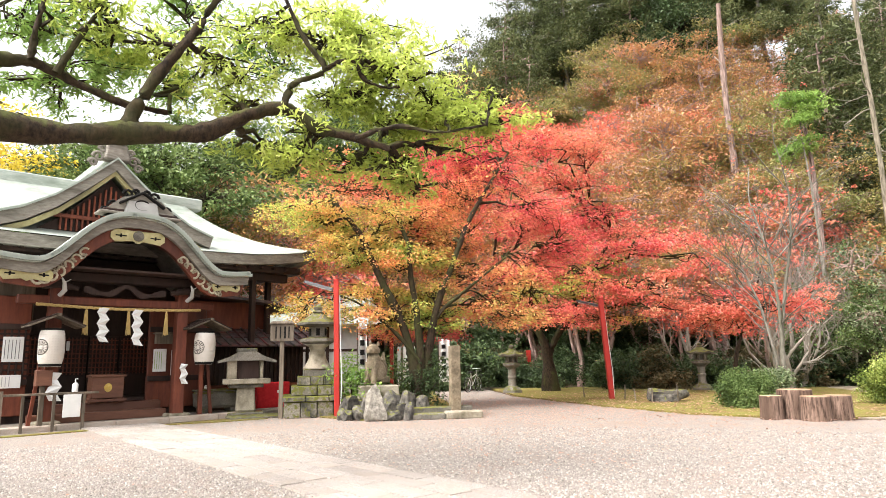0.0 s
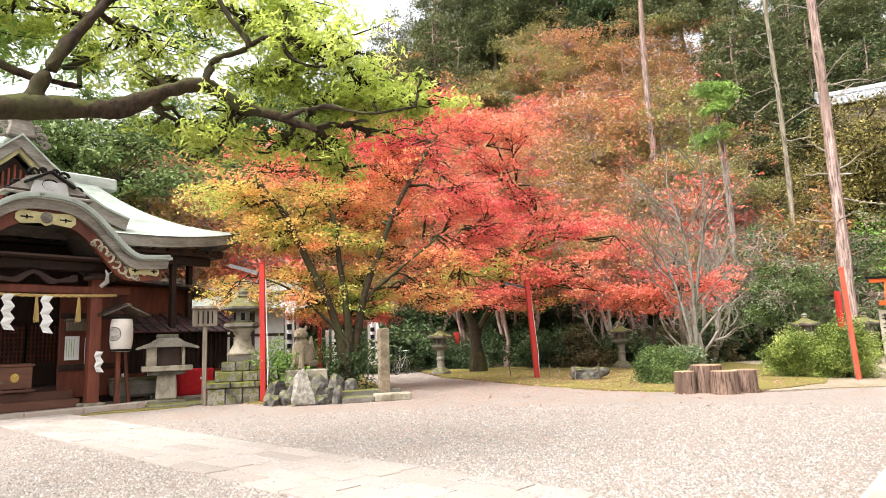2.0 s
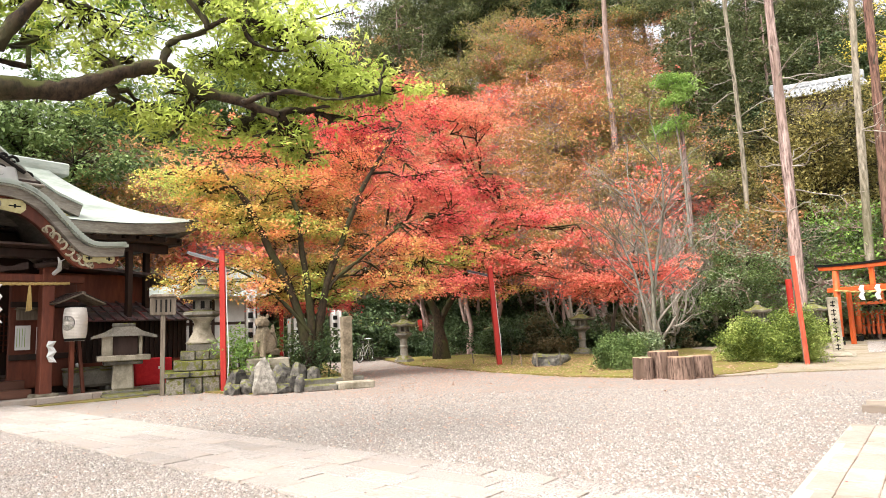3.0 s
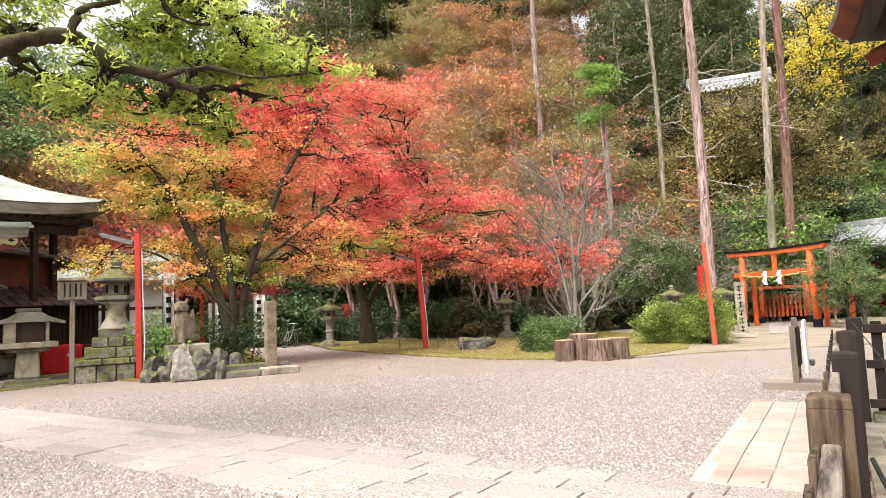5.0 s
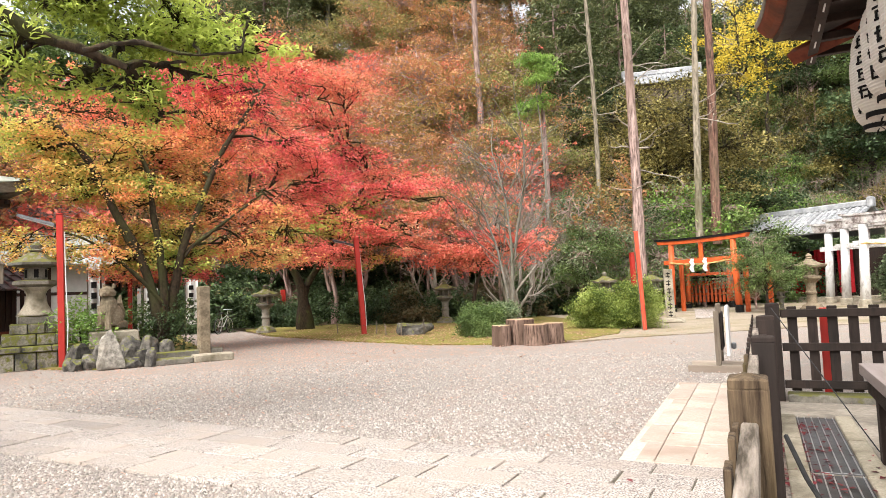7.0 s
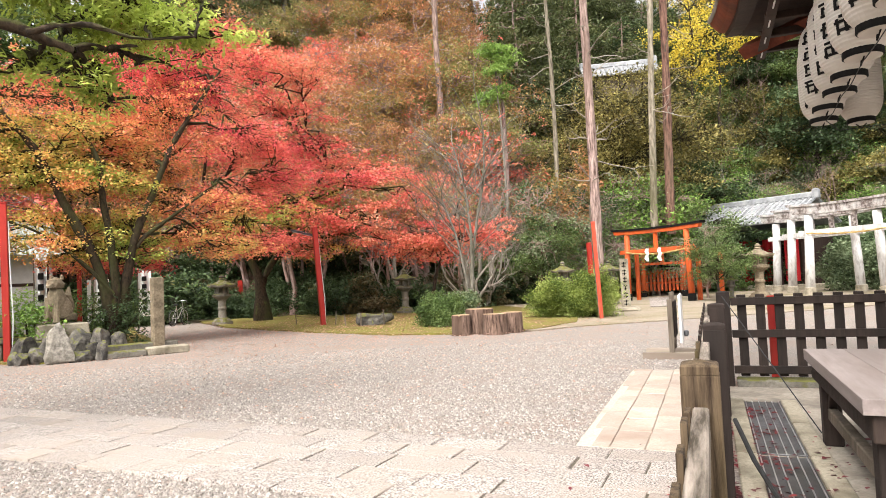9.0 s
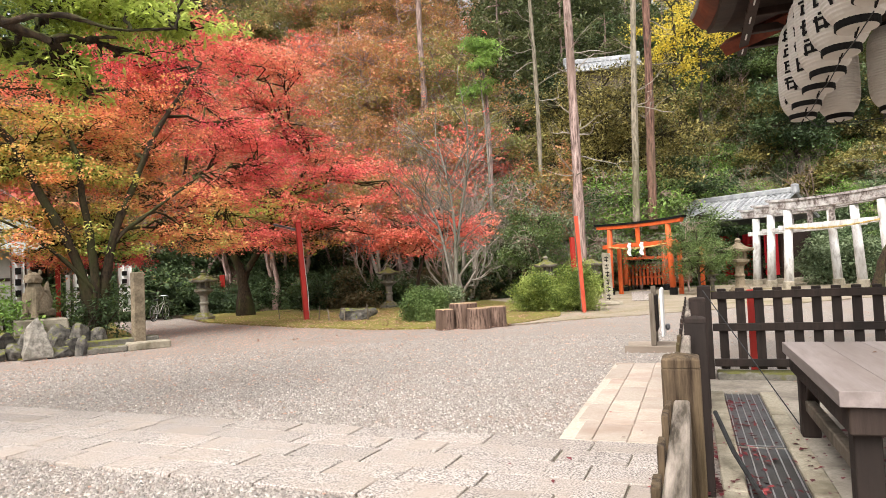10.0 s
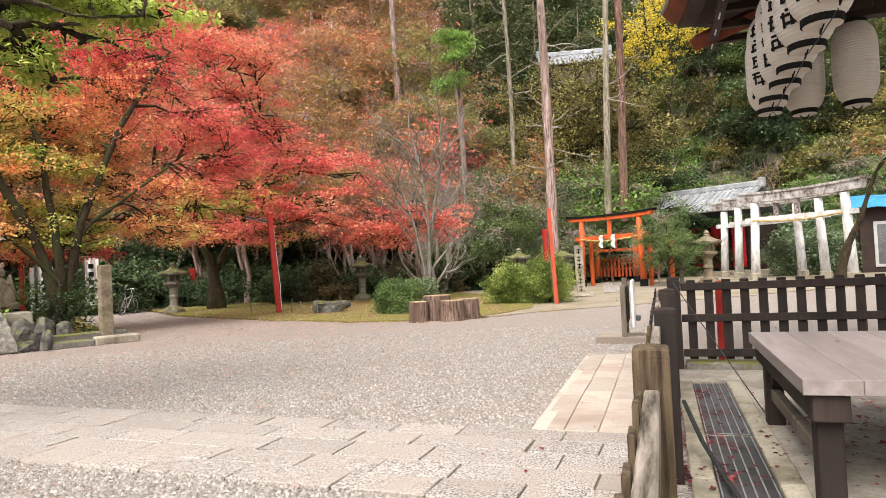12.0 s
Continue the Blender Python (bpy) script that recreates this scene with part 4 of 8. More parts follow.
for x, s in ((-1.55, -1), (2.0, 1)):
    lm = grid(5.15 + x, 17.0 - 0.05, 1.86)
    paper_lantern("paper_lantern", lm, 0.27, 0.78, "white paper lantern with a black flower crest", "lanterns of the porch", crest=True, close=0.16, rib=0.985)
    st = thing("lantern_stand", grid(5.15 + x + 0.05, 17.2, 0.12), "weathered wooden lantern stand with a little pitched roof", "lantern stand", "lantern stands")
    piece("post", st, REDWOOD, -0.05, 0.05, -0.02, 0.08, 0, 2.15)
    for q in (-1, 1):
        o = piece("roof_board", st, GREYWOOD, -0.02, 0.62, -0.5, 0.35, -0.02, 0.015)
        o.matrix_basis = pose(0, 0, 2.45, 0, 24, 0) if q > 0 else pose(0, 0, 2.45, 0, 156, 0)
        for k in range(5):
            b = piece("batten", st, DARKWOOD, 0.0, 0.62, -0.5 + k * 0.2, -0.46 + k * 0.2, 0.015, 0.04, 0.004)
            b.matrix_basis = pose(0, 0, 2.45, 0, 24, 0) if q > 0 else pose(0, 0, 2.475, 0, 156, 0) @ pose(0, 0, -0.05)
    piece("ridge", st, GREYWOOD, -0.05, 0.05, -0.55, 0.4, 2.43, 2.5)
    piece("brace", st, REDWOOD, -0.04, 0.04, 0, 0.06, 0, 1.9, 0.006).matrix_basis = pose(s * 0.32, 0.05, 0, 0, -s * 6, 0)

box_m = grid(5.10, 18.02, 0.52)
off = thing("offertory_box", box_m @ Matrix.Diagonal((0.8, 0.85, 0.92, 1)), "reddish wooden offertory box with a gilt flower crest", "offertory box")
piece("body", off, BOXWOOD, -0.46, 0.46, -0.25, 0.25, 0.12, 0.68, 0.012)
piece("rim", off, BOXWOOD, -0.51, 0.51, -0.3, 0.3, 0.68, 0.74, 0.012)
for x in (-0.4, 0.4):
    piece("foot", off, BOXWOOD, x - 0.1, x + 0.1, -0.27, 0.27, 0.0, 0.12, 0.02)
for k in range(8):
    piece("slat", off, BOXWOOD, -0.44 + k * 0.12, -0.41 + k * 0.12, -0.24, 0.24, 0.74, 0.765, 0.005)
piece("base_rail", off, BOXWOOD, -0.55, 0.55, -0.31, -0.27, 0.03, 0.1, 0.01)
bm = B()
lathe(bm, [(0.0, 0), (0.115, 0), (0.115, 0.012), (0.03, 0.02), (0.0, 0.025)], 16)
for k in range(16):
    a = k * math.tau / 16
    tube(bm, [(0.03 * math.cos(a), 0.03 * math.sin(a), 0.018), (0.1 * math.cos(a), 0.1 * math.sin(a), 0.018)], [0.006, 0.014], 4)
part("crest", bm, GOLD, off, "gilt sixteen-petal flower crest").matrix_basis = pose(0, -0.25, 0.40, 90, 0, 0)

# sacred rope, its tassels and paper streamers
rope = thing("sacred_rope", grid(5.15, 17.1, 2.84), "thin twisted straw rope along the porch beam", "rope")
bm = B()
for k in range(3):
    tube(bm, [(-1.9 + 3.8 * t / 60, 0.02 * math.cos(t * 0.8 + k * 2.1), 0.02 * math.sin(t * 0.8 + k * 2.1) - 0.05 * math.sin(t / 60 * math.pi)) for t in range(61)], 0.02, 6)
part("strand", bm, STRAW, rope)
for x in (-0.85, 0.10, 1.02):
    bm = B()
    rr = random.Random(int(x * 100))
    tube(bm, [(x, 0, -0.02), (x, 0, -0.12)], 0.02, 6)
    for k in range(26):
        dx, dy = rr.uniform(-0.06, 0.06), rr.uniform(-0.05, 0.05)
        tube(bm, [(x + dx * 0.3, dy * 0.3, -0.1), (x + dx, dy, -0.62 - rr.uniform(0, 0.08))], [0.012, 0.006], 4)
    part("tassel", bm, STRAW, rope, "hanging straw tassel")


def streamer(m, w, h, folds, label="white folded paper streamer hanging from the rope"):
    t = thing("paper_streamer", m, label, "paper streamer", "paper streamers")
    for k in range(folds):
        bm = B()
        s = 1 if k % 2 else -1
        z0, z1 = -h * k / folds, -h * (k + 1.18) / folds
        vs = [(-w * 0.5 - s * w * 0.15, -0.02 * s, z0), (w * 0.5 - s * w * 0.15, 0.03 * s, z0 - h * 0.03), (w * 0.5 + s * w * 0.22, -0.03 * s, z1), (-w * 0.5 + s * w * 0.22, 0.02 * s, z1 + h * 0.03)]
        f = [bm.verts.new((x, y - 0.012 * k, z)) for x, y, z in vs]
        g = [bm.verts.new((x, y - 0.012 * k + 0.006, z)) for x, y, z in vs]
        for a, b in ((0, 1), (1, 2), (2, 3), (3, 0)):
            bm.faces.new((f[a], g[a], g[b], f[b]))
        bm.faces.new(f[::-1])
        bm.faces.new(g)
        bmesh.ops.recalc_face_normals(bm, faces=bm.faces)
        part("fold", bm, WHITE, t)
    return t


streamer(grid(4.66, 17.06, 2.82), 0.20, 0.82, 6)
streamer(grid(5.45, 17.06, 2.80), 0.20, 0.88, 6)
streamer(grid(6.68, 17.1, 1.45), 0.16, 0.5, 4, "small paper streamer tied to the porch post")
streamer(grid(3.70, 16.95, 1.30), 0.24, 0.62, 4, "small paper streamer on the wooden rail")


def notice(m, w, h, label, inks=5, picture=None):
    t = thing("notice", m, label, "notice", "notices on the shrine wall")
    piece("sheet", t, WHITE, -w / 2, w / 2, 0, 0.012, 0, h, 0.002)
    for k in range(inks):
        piece("line_of_writing", t, METAL if not picture else picture, -w * 0.4 + k * w * 0.17, -w * 0.4 + k * w * 0.17 + w * 0.035, -0.004, 0.0, h * 0.12, h * 0.88, 0)
    return t


notice(grid(3.05, 18.05, 1.55), 0.42, 0.58, "white notice sheet with columns of writing")
notice(grid(2.45, 18.05, 1.55), 0.45, 0.55, "pale blue picture notice", 3, TILE)
notice(grid(3.05, 18.05, 0.95), 0.42, 0.30, "small picture notice under a larger one", 3, TILE)
notice(grid(6.42, 18.1, 1.25), 0.34, 0.60, "green and yellow picture poster", 4, L_LIME)
notice(grid(6.86, 18.1, 1.15), 0.28, 0.66, "white notice sheet beside a poster")
notice(grid(4.62, 19.9, 1.85), 0.08, 0.25, "small white slip on the lattice door", 0)
nb = thing("name_board", grid(6.6, 18.1, 1.98), "small wooden roofed board on the wall", "board")
piece("board", nb, GREYWOOD, -0.35, 0.35, -0.05, 0.0, 0, 0.26)
piece("cap", nb, GREYWOOD, -0.42, 0.42, -0.12, 0.0, 0.26, 0.32, 0.01, "", None, 0.8)

rail = thing("wooden_rail", grid(3.45, 16.75, 0.0), "thin grey wooden rail with a white sign", "rail")
for x in (-0.75, -0.35, 0.25, 0.85):
    piece("post", rail, GREYWOOD, x - 0.03, x + 0.03, -0.03, 0.03, 0, 0.82 + 0.1 * (x < -0.4), 0.006)
piece("top_bar", rail, GREYWOOD, -0.75, 1.15, -0.035, 0.035, 0.80, 0.85, 0.006)
piece("sign", rail, WHITE, 0.42, 0.78, -0.06, -0.04, 0.30, 0.80, 0.004, "white sign sheet")
bottle = thing("pump_bottle", grid(4.10, 16.75, 0.85), "white pump bottle on the rail", "bottle")
part("body", lathe(B(), [(0.0, 0), (0.06, 0), (0.065, 0.02), (0.065, 0.17), (0.03, 0.21), (0.0, 0.21)], 14), WHITE, bottle, smooth=True)
part("pump", tube(B(), [(0, 0, 0.2), (0, 0, 0.29), (0.05, 0, 0.29)], 0.014, 6), WHITE, bottle)
lec = thing("wooden_post_box", grid(3.5, 17.0, 0.1), "brown wooden box on a post by the rail", "box")
piece("box", lec, BOXWOOD, -0.16, 0.16, -0.12, 0.12, 0.9, 1.25)
piece("post", lec, GREYWOOD, -0.05, 0.05, -0.05, 0.05, 0, 0.9)

trough = thing("stone_basin", grid(7.95, 17.75, 0.1), "dark oblong stone water basin", "basin")
bm = B()
box(bm, -0.62, 0.62, -0.28, 0.28, 0.14, 0.60, 0.07, None, 1.06)
part("bowl", bm, MOSSY, trough)
piece("rim", trough, MOSSY, -0.66, 0.66, -0.31, 0.31, 0.58, 0.64, 0.03)
for x in (-0.4, 0.4):
    piece("foot", trough, MOSSY, x - 0.14, x + 0.14, -0.22, 0.22, 0, 0.16, 0.03)
for x in (-0.38, 0.3):
    g = thing("white_ornament", grid(7.95 + x, 17.70, 0.75), "small white porcelain ornament on the basin rim", "ornament", "ornaments on the basin")
    bm = B()
    rock(bm, 0, 0, 0.05, 0.08, 0.05, 0.08, 2, 0.3, 1)
    rock(bm, 0.05, 0, 0.13, 0.04, 0.04, 0.05, 3, 0.2, 1)
    part("body", bm, WHITE, g, smooth=True)
hyd = thing("red_box", grid(9.75, 18.2, 0.0), "red fire-hose box against the annex wall", "hose box")
piece("cabinet", hyd, CLOTH, -0.55, 0.55, -0.2, 0.2, 0.12, 0.86, 0.02)
piece("door", hyd, CLOTH, -0.5, 0.5, -0.215, -0.2, 0.17, 0.81, 0.006)
for x in (0.12, 0.24):
    piece("line_of_writing", hyd, WHITE, x, x + 0.05, -0.22, -0.214, 0.55, 0.62, 0)



# ---- trees and shrubs ----
def limb_tree(name, base, trunks, crowns, bark, label, category, seed, leaf=0.075, per=30, fan=0.32, thick=0.05, twigs=0.6, stems=(0.16,), flat=0.35, slim=0.62, layers=7, group=""):
    """A tree with its stems, limbs out to the clumps of its crown, twigs out to the sprays, and leaves on these."""
    rng = np.random.default_rng(seed)
    tree = thing(name, pose(*base), label, category, group)
    o = np.array(base)
    lines, ends = [], []
    for n_stem, pts in enumerate(trunks):
        r0 = stems[min(n_stem, len(stems) - 1)]
        pts = np.array(pts, float) - o
        smooth = flowing(pts, 6)
        m = len(smooth)
        swell = np.interp(np.arange(m), np.arange(0, m + 3, 3), rng.uniform(0.84, 1.14, len(range(0, m + 3, 3))))
        lines.append((smooth, np.linspace(r0, r0 * 0.24, m) * swell * (1 + (0.6 if pts[0, 2] < 0.5 else 0.0) * np.exp(-np.linspace(0, 9, m)))))
        ends.extend([(q, r0 * (1 - 0.65 * i / len(smooth))) for i, q in enumerate(smooth) if i > len(smooth) * 0.35])
    E = np.array([e[0] for e in ends])
    fine = []
    for blobs, count, material, leafname in crowns:
        bl = np.array(blobs, float)
        bl[:, :3] -= o
        at, pick, layer, mid = sprays(rng, bl, count, sub=layers)
        node = {}
        for i, b in enumerate(bl):
            c = b[:3] + np.array([0, 0, -0.25 * b[4]])
            j = np.argmin(np.linalg.norm(E - c, axis=1) + 0.6 * np.maximum(0, E[:, 2] - c[2]))
            seg = arc(rng, E[j], c, 7, 0.10, 0.14)
            r = min(ends[j][1] * 0.6, 0.07)
            lines.append((seg, np.linspace(r, r * 0.3, 7)))
            for j in range(layers):
                s = arc(rng, seg[rng.integers(3, 7)], mid[i, j], 5, 0.06, 0.16)
                lines.append((s, np.linspace(r * 0.5, r * 0.16, 5)))
                node[i, j] = s
        for q, i, j in zip(at, pick, layer):
            if rng.random() < twigs:
                s = node[i, j][rng.integers(1, 5)]
                fine.append((arc(rng, s, q, 4, 0.06, 0.14), np.linspace(0.013, 0.004, 4)))
        v, f = crown(rng, at, per, fan, thick, leaf, up=flat, slim=slim, droop=0.15)
        tagged(raw(leafname, v, f, material, tree), kind="stuff")
    v, f = tubes(lines, 8)
    v = v + rng.normal(0, 0.009, v.shape)
    raw("trunk", v, f, bark, tree, smooth=True)
    if fine:
        v, f = tubes(fine, 3)
        tagged(raw("twig_work", v, f, bark, tree), kind="stuff")
    return tree


limb_tree("maple_tree", (-0.25, 18.6, 0), [[(-0.74, 18.59, -0.00), (-0.83, 18.58, 1.08), (-1.20, 18.56, 2.44), (-1.84, 18.51, 3.82), (-2.35, 18.45, 4.98), (-2.84, 18.38, 5.64), (-3.30, 18.61, 6.22)], [(-0.74, 18.59, -0.00), (-0.69, 18.59, 1.40), (-0.78, 18.58, 2.67), (-0.96, 18.58, 3.98), (-1.02, 18.57, 4.81), (-1.58, 19.03, 6.12), (-1.77, 19.32, 7.09)], [(-0.68, 18.69, -0.01), (-0.51, 18.69, 1.39), (-0.23, 18.70, 2.83), (0.26, 19.00, 4.18), (0.81, 19.28, 5.61), (1.56, 19.64, 6.94), (2.16, 19.98, 7.96)], [(-0.71, 18.69, -0.01), (-0.57, 18.69, 1.39), (-0.18, 18.70, 2.67), (0.73, 18.69, 3.47), (1.78, 19.12, 4.35)], [(-0.72, 18.49, 1.40), (-1.38, 18.45, 2.20), (-2.33, 18.35, 3.00), (-3.17, 18.53, 3.36)]],
    [([(-4.3, 19.4, 3.0, 0.8, 0.5), (-3.9, 19.6, 5.8, 1.3, 0.5), (-3.2, 19.4, 5.0, 1.0, 0.4), (-2.4, 19.2, 5.1, 1.2, 0.6), (-1.3, 19.0, 4.2, 1.2, 0.7), (-2.5, 19.3, 3.4, 1.0, 0.5), (-0.4, 19.5, 3.2, 0.8, 0.6), (-1.6, 19.1, 2.7, 1.0, 0.5), (-3.4, 19.8, 2.8, 1.1, 0.4)], 760, L_GOLD, "crown"),
     ([(-3.8, 19.0, 5.5, 1.2, 0.3), (-2.7, 18.7, 4.7, 1.0, 0.4), (-4.0, 18.7, 5.9, 1.0, 0.3), (-1.5, 19.6, 5.0, 1.0, 0.4), (-0.3, 19.6, 2.7, 1.0, 0.4), (-0.9, 19.2, 4.4, 0.9, 0.4), (-1.8, 19.1, 5.8, 1.0, 0.3), (-1.6, 19.3, 3.4, 0.8, 0.4)], 520, L_TURNING, "crown"),
     ([(-3.2, 19.3, 6.7, 1.9, 0.5), (-1.5, 20.4, 6.8, 1.4, 0.7), (-0.8, 20.0, 5.6, 1.6, 0.8), (0.5, 21.0, 5.2, 1.6, 0.9), (-2.9, 19.8, 4.4, 0.9, 0.4), (1.4, 20.6, 3.9, 1.6, 0.8), (-1.2, 20.8, 2.6, 1.1, 0.6), (2.0, 20.0, 2.7, 1.1, 0.6), (0.7, 21.0, 6.6, 1.6, 0.9), (1.0, 20.8, 3.1, 1.3, 0.7)], 1300, L_ORANGE, "crown"),
     ([(0.4, 20.6, 8.2, 1.6, 0.8), (1.9, 21.7, 7.9, 1.7, 1.1), (2.9, 20.5, 6.2, 1.4, 0.9), (2.9, 21.2, 4.8, 1.5, 0.9), (1.6, 21.3, 9.2, 1.1, 0.7), (3.8, 20.7, 5.3, 1.1, 0.9), (-0.3, 21.3, 2.3, 0.7, 0.4), (3.3, 21.6, 3.2, 1.3, 0.7)], 1050, L_RED, "crown")],
    MOSSBARK, "many-stemmed maple turning gold, orange and red", "maple tree", 11, stems=(0.17, 0.12, 0.14, 0.10, 0.06))
limb_tree("maple_tree", (4.6, 29.0, 0), [[(4.59, 28.84, 0.01), (4.52, 28.85, 1.30), (4.32, 28.88, 2.28), (3.39, 29.00, 3.81), (2.44, 29.10, 5.37)], [(4.61, 28.83, 0.01), (4.58, 28.84, 1.54), (5.33, 28.71, 3.00), (6.37, 28.50, 4.71), (7.43, 28.24, 6.68)]],
    [([(4.8, 26.7, 8.9, 2.1, 1.2), (6.4, 26.0, 7.4, 2.1, 1.0), (7.8, 26.8, 6.2, 2.2, 0.9), (9.2, 25.8, 5.6, 2.1, 0.6), (10.6, 25.8, 5.0, 1.2, 0.4), (5.5, 26.4, 5.2, 1.9, 0.9), (3.5, 27.0, 7.0, 1.7, 1.2)], 720, L_RED, "crown"),
     ([(6.0, 25.7, 3.9, 1.4, 0.6), (7.9, 24.8, 3.4, 1.4, 0.6), (5.6, 25.4, 3.0, 1.6, 0.5), (7.0, 24.7, 4.2, 1.3, 0.6), (8.3, 24.1, 4.1, 1.1, 0.6), (3.6, 26.5, 10.6, 1.9, 1.0), (5.0, 24.9, 9.8, 1.5, 0.9), (2.4, 26.3, 11.6, 1.1, 0.8)], 560, L_SALMON, "crown"),
     ([(2.3, 26.7, 3.6, 1.3, 0.5), (3.4, 27.4, 4.2, 1.4, 0.6), (6.8, 26.4, 2.9, 1.0, 0.35), (6.3, 26.9, 5.0, 1.4, 0.6), (5.0, 26.6, 4.4, 1.7, 0.6)], 230, L_TURNING, "crown")],
    MOSSBARK, "forked maple with a moss-grown trunk and red leaves", "maple tree", 12, stems=(0.3, 0.22), layers=5, fan=0.42, leaf=0.10, per=30)
limb_tree("maple_tree", (12.2, 25.6, 0), [[(11.39, 26.13, 0.08), (11.60, 26.03, 1.62), (12.21, 25.75, 3.38), (12.59, 25.57, 4.70)]],
    [([(10.1, 23.6, 2.8, 1.1, 0.6), (9.9, 24.4, 2.9, 1.2, 0.5), (10.6, 23.8, 2.7, 0.8, 0.5), (11.4, 23.6, 3.8, 1.1, 0.6), (11.6, 23.2, 3.1, 0.9, 0.5), (10.3, 23.6, 3.2, 0.9, 0.4)], 240, L_SALMON, "crown"),
     ([(13.3, 24.9, 3.5, 1.5, 0.7), (10.6, 25.5, 3.6, 1.0, 0.6), (13.9, 24.5, 3.2, 1.0, 0.7), (12.0, 25.5, 2.9, 1.2, 1.0)], 120, L_RED, "crown")],
    MAPLEBARK, "small red maple at the edge of the moss", "maple tree", 13, stems=(0.09,), fan=0.4, leaf=0.10, per=26)

# the evergreen whose boughs hang over the court
limb_tree("evergreen_tree", (-9.5, 6.0, 0), [[(-9.5, 6.0, 0), (-9.3, 6.0, 2.0), (-8.4, 6.1, 3.2)] + [(-4.96, 5.49, 3.73), (-4.31, 6.02, 3.74), (-3.83, 6.33, 3.76), (-3.18, 6.68, 3.89), (-2.66, 6.91, 3.96), (-2.26, 7.05, 4.19), (-1.84, 7.17, 4.34), (-1.46, 7.25, 4.13), (-1.01, 7.33, 4.02), (-0.61, 7.37, 3.89)], [(-9.3, 6.0, 2.0), (-9.0, 6.2, 3.6)] + [(-5.28, 5.74, 4.58), (-4.59, 6.31, 4.59), (-4.34, 6.48, 4.62), (-3.93, 6.74, 4.45), (-3.55, 6.94, 4.33), (-3.15, 7.14, 4.29)], [(-3.35, 6.60, 3.88), (-3.29, 6.63, 4.16), (-3.06, 6.74, 4.66), (-2.76, 6.87, 5.20), (-2.50, 6.97, 5.82), (-2.33, 7.02, 6.37)], [(-4.31, 6.38, 4.61), (-4.30, 6.39, 4.90), (-4.26, 6.42, 5.31), (-4.23, 6.43, 5.73)], [(-4.11, 6.51, 4.51), (-4.00, 6.58, 4.84), (-3.83, 6.68, 5.29), (-3.66, 6.77, 5.80)], [(-1.79, 6.97, 4.26), (-1.68, 7.00, 4.56), (-1.34, 7.07, 4.76), (-1.57, 7.03, 5.12), (-1.76, 6.98, 5.53), (-1.96, 6.93, 6.01)], [(-1.34, 7.07, 4.76), (-1.05, 7.12, 4.91), (-0.85, 7.15, 4.64), (-0.52, 7.18, 4.58), (-0.12, 7.20, 4.76)], [(-0.95, 6.93, 3.87), (-0.51, 6.98, 4.02), (-0.00, 7.00, 3.95), (0.51, 6.98, 4.02)]],
    [([(-1.5, 7.5, 5.4, 0.5, 0.4), (-1.0, 7.8, 5.6, 0.5, 0.4), (-0.6, 7.5, 4.9, 0.6, 0.3), (-1.1, 7.6, 4.7, 0.5, 0.3), (-0.1, 7.9, 4.6, 0.5, 0.3), (0.5, 7.6, 4.4, 0.5, 0.2), (0.7, 7.7, 4.7, 0.3, 0.1), (-0.6, 7.7, 4.4, 0.5, 0.2), (-0.9, 7.8, 5.3, 0.4, 0.3), (0.1, 7.9, 4.4, 0.5, 0.2)], 440, L_NEAR, "leaves"),
     ([(-2.2, 7.7, 5.6, 0.5, 0.3), (-2.7, 7.6, 5.1, 0.6, 0.3), (-3.1, 7.0, 5.1, 0.6, 0.3), (-3.7, 7.1, 5.3, 0.6, 0.3), (-2.5, 7.7, 4.6, 0.5, 0.2), (-1.6, 7.7, 4.1, 0.5, 0.2), (-1.8, 7.7, 3.9, 0.4, 0.2), (-1.0, 7.8, 3.9, 0.5, 0.2), (-2.3, 7.8, 4.1, 0.4, 0.2), (-0.0, 7.8, 4.0, 0.5, 0.1), (-0.3, 7.9, 3.6, 0.3, 0.2), (-0.6, 7.7, 3.7, 0.4, 0.2)], 270, L_NEAR, "leaves"),
     ([(-4.5, 7.3, 4.8, 0.6, 0.3), (-4.8, 7.2, 5.3, 0.5, 0.3), (-4.3, 7.7, 5.2, 0.5, 0.3), (-3.6, 8.1, 5.1, 0.5, 0.3), (-4.4, 7.3, 5.6, 0.5, 0.2), (-5.1, 7.1, 5.5, 0.3, 0.3), (-3.3, 7.8, 5.9, 0.6, 0.3), (-2.3, 8.4, 5.5, 0.5, 0.3)], 230, L_LIME, "leaves")],
    MOSSBARK, "old evergreen with mossy boughs reaching over the court", "evergreen tree", 21, leaf=0.105, per=27, fan=0.18, thick=0.05, stems=(0.185, 0.11, 0.09, 0.04, 0.04, 0.045, 0.025, 0.03), slim=0.25, flat=0.15, twigs=0.8)



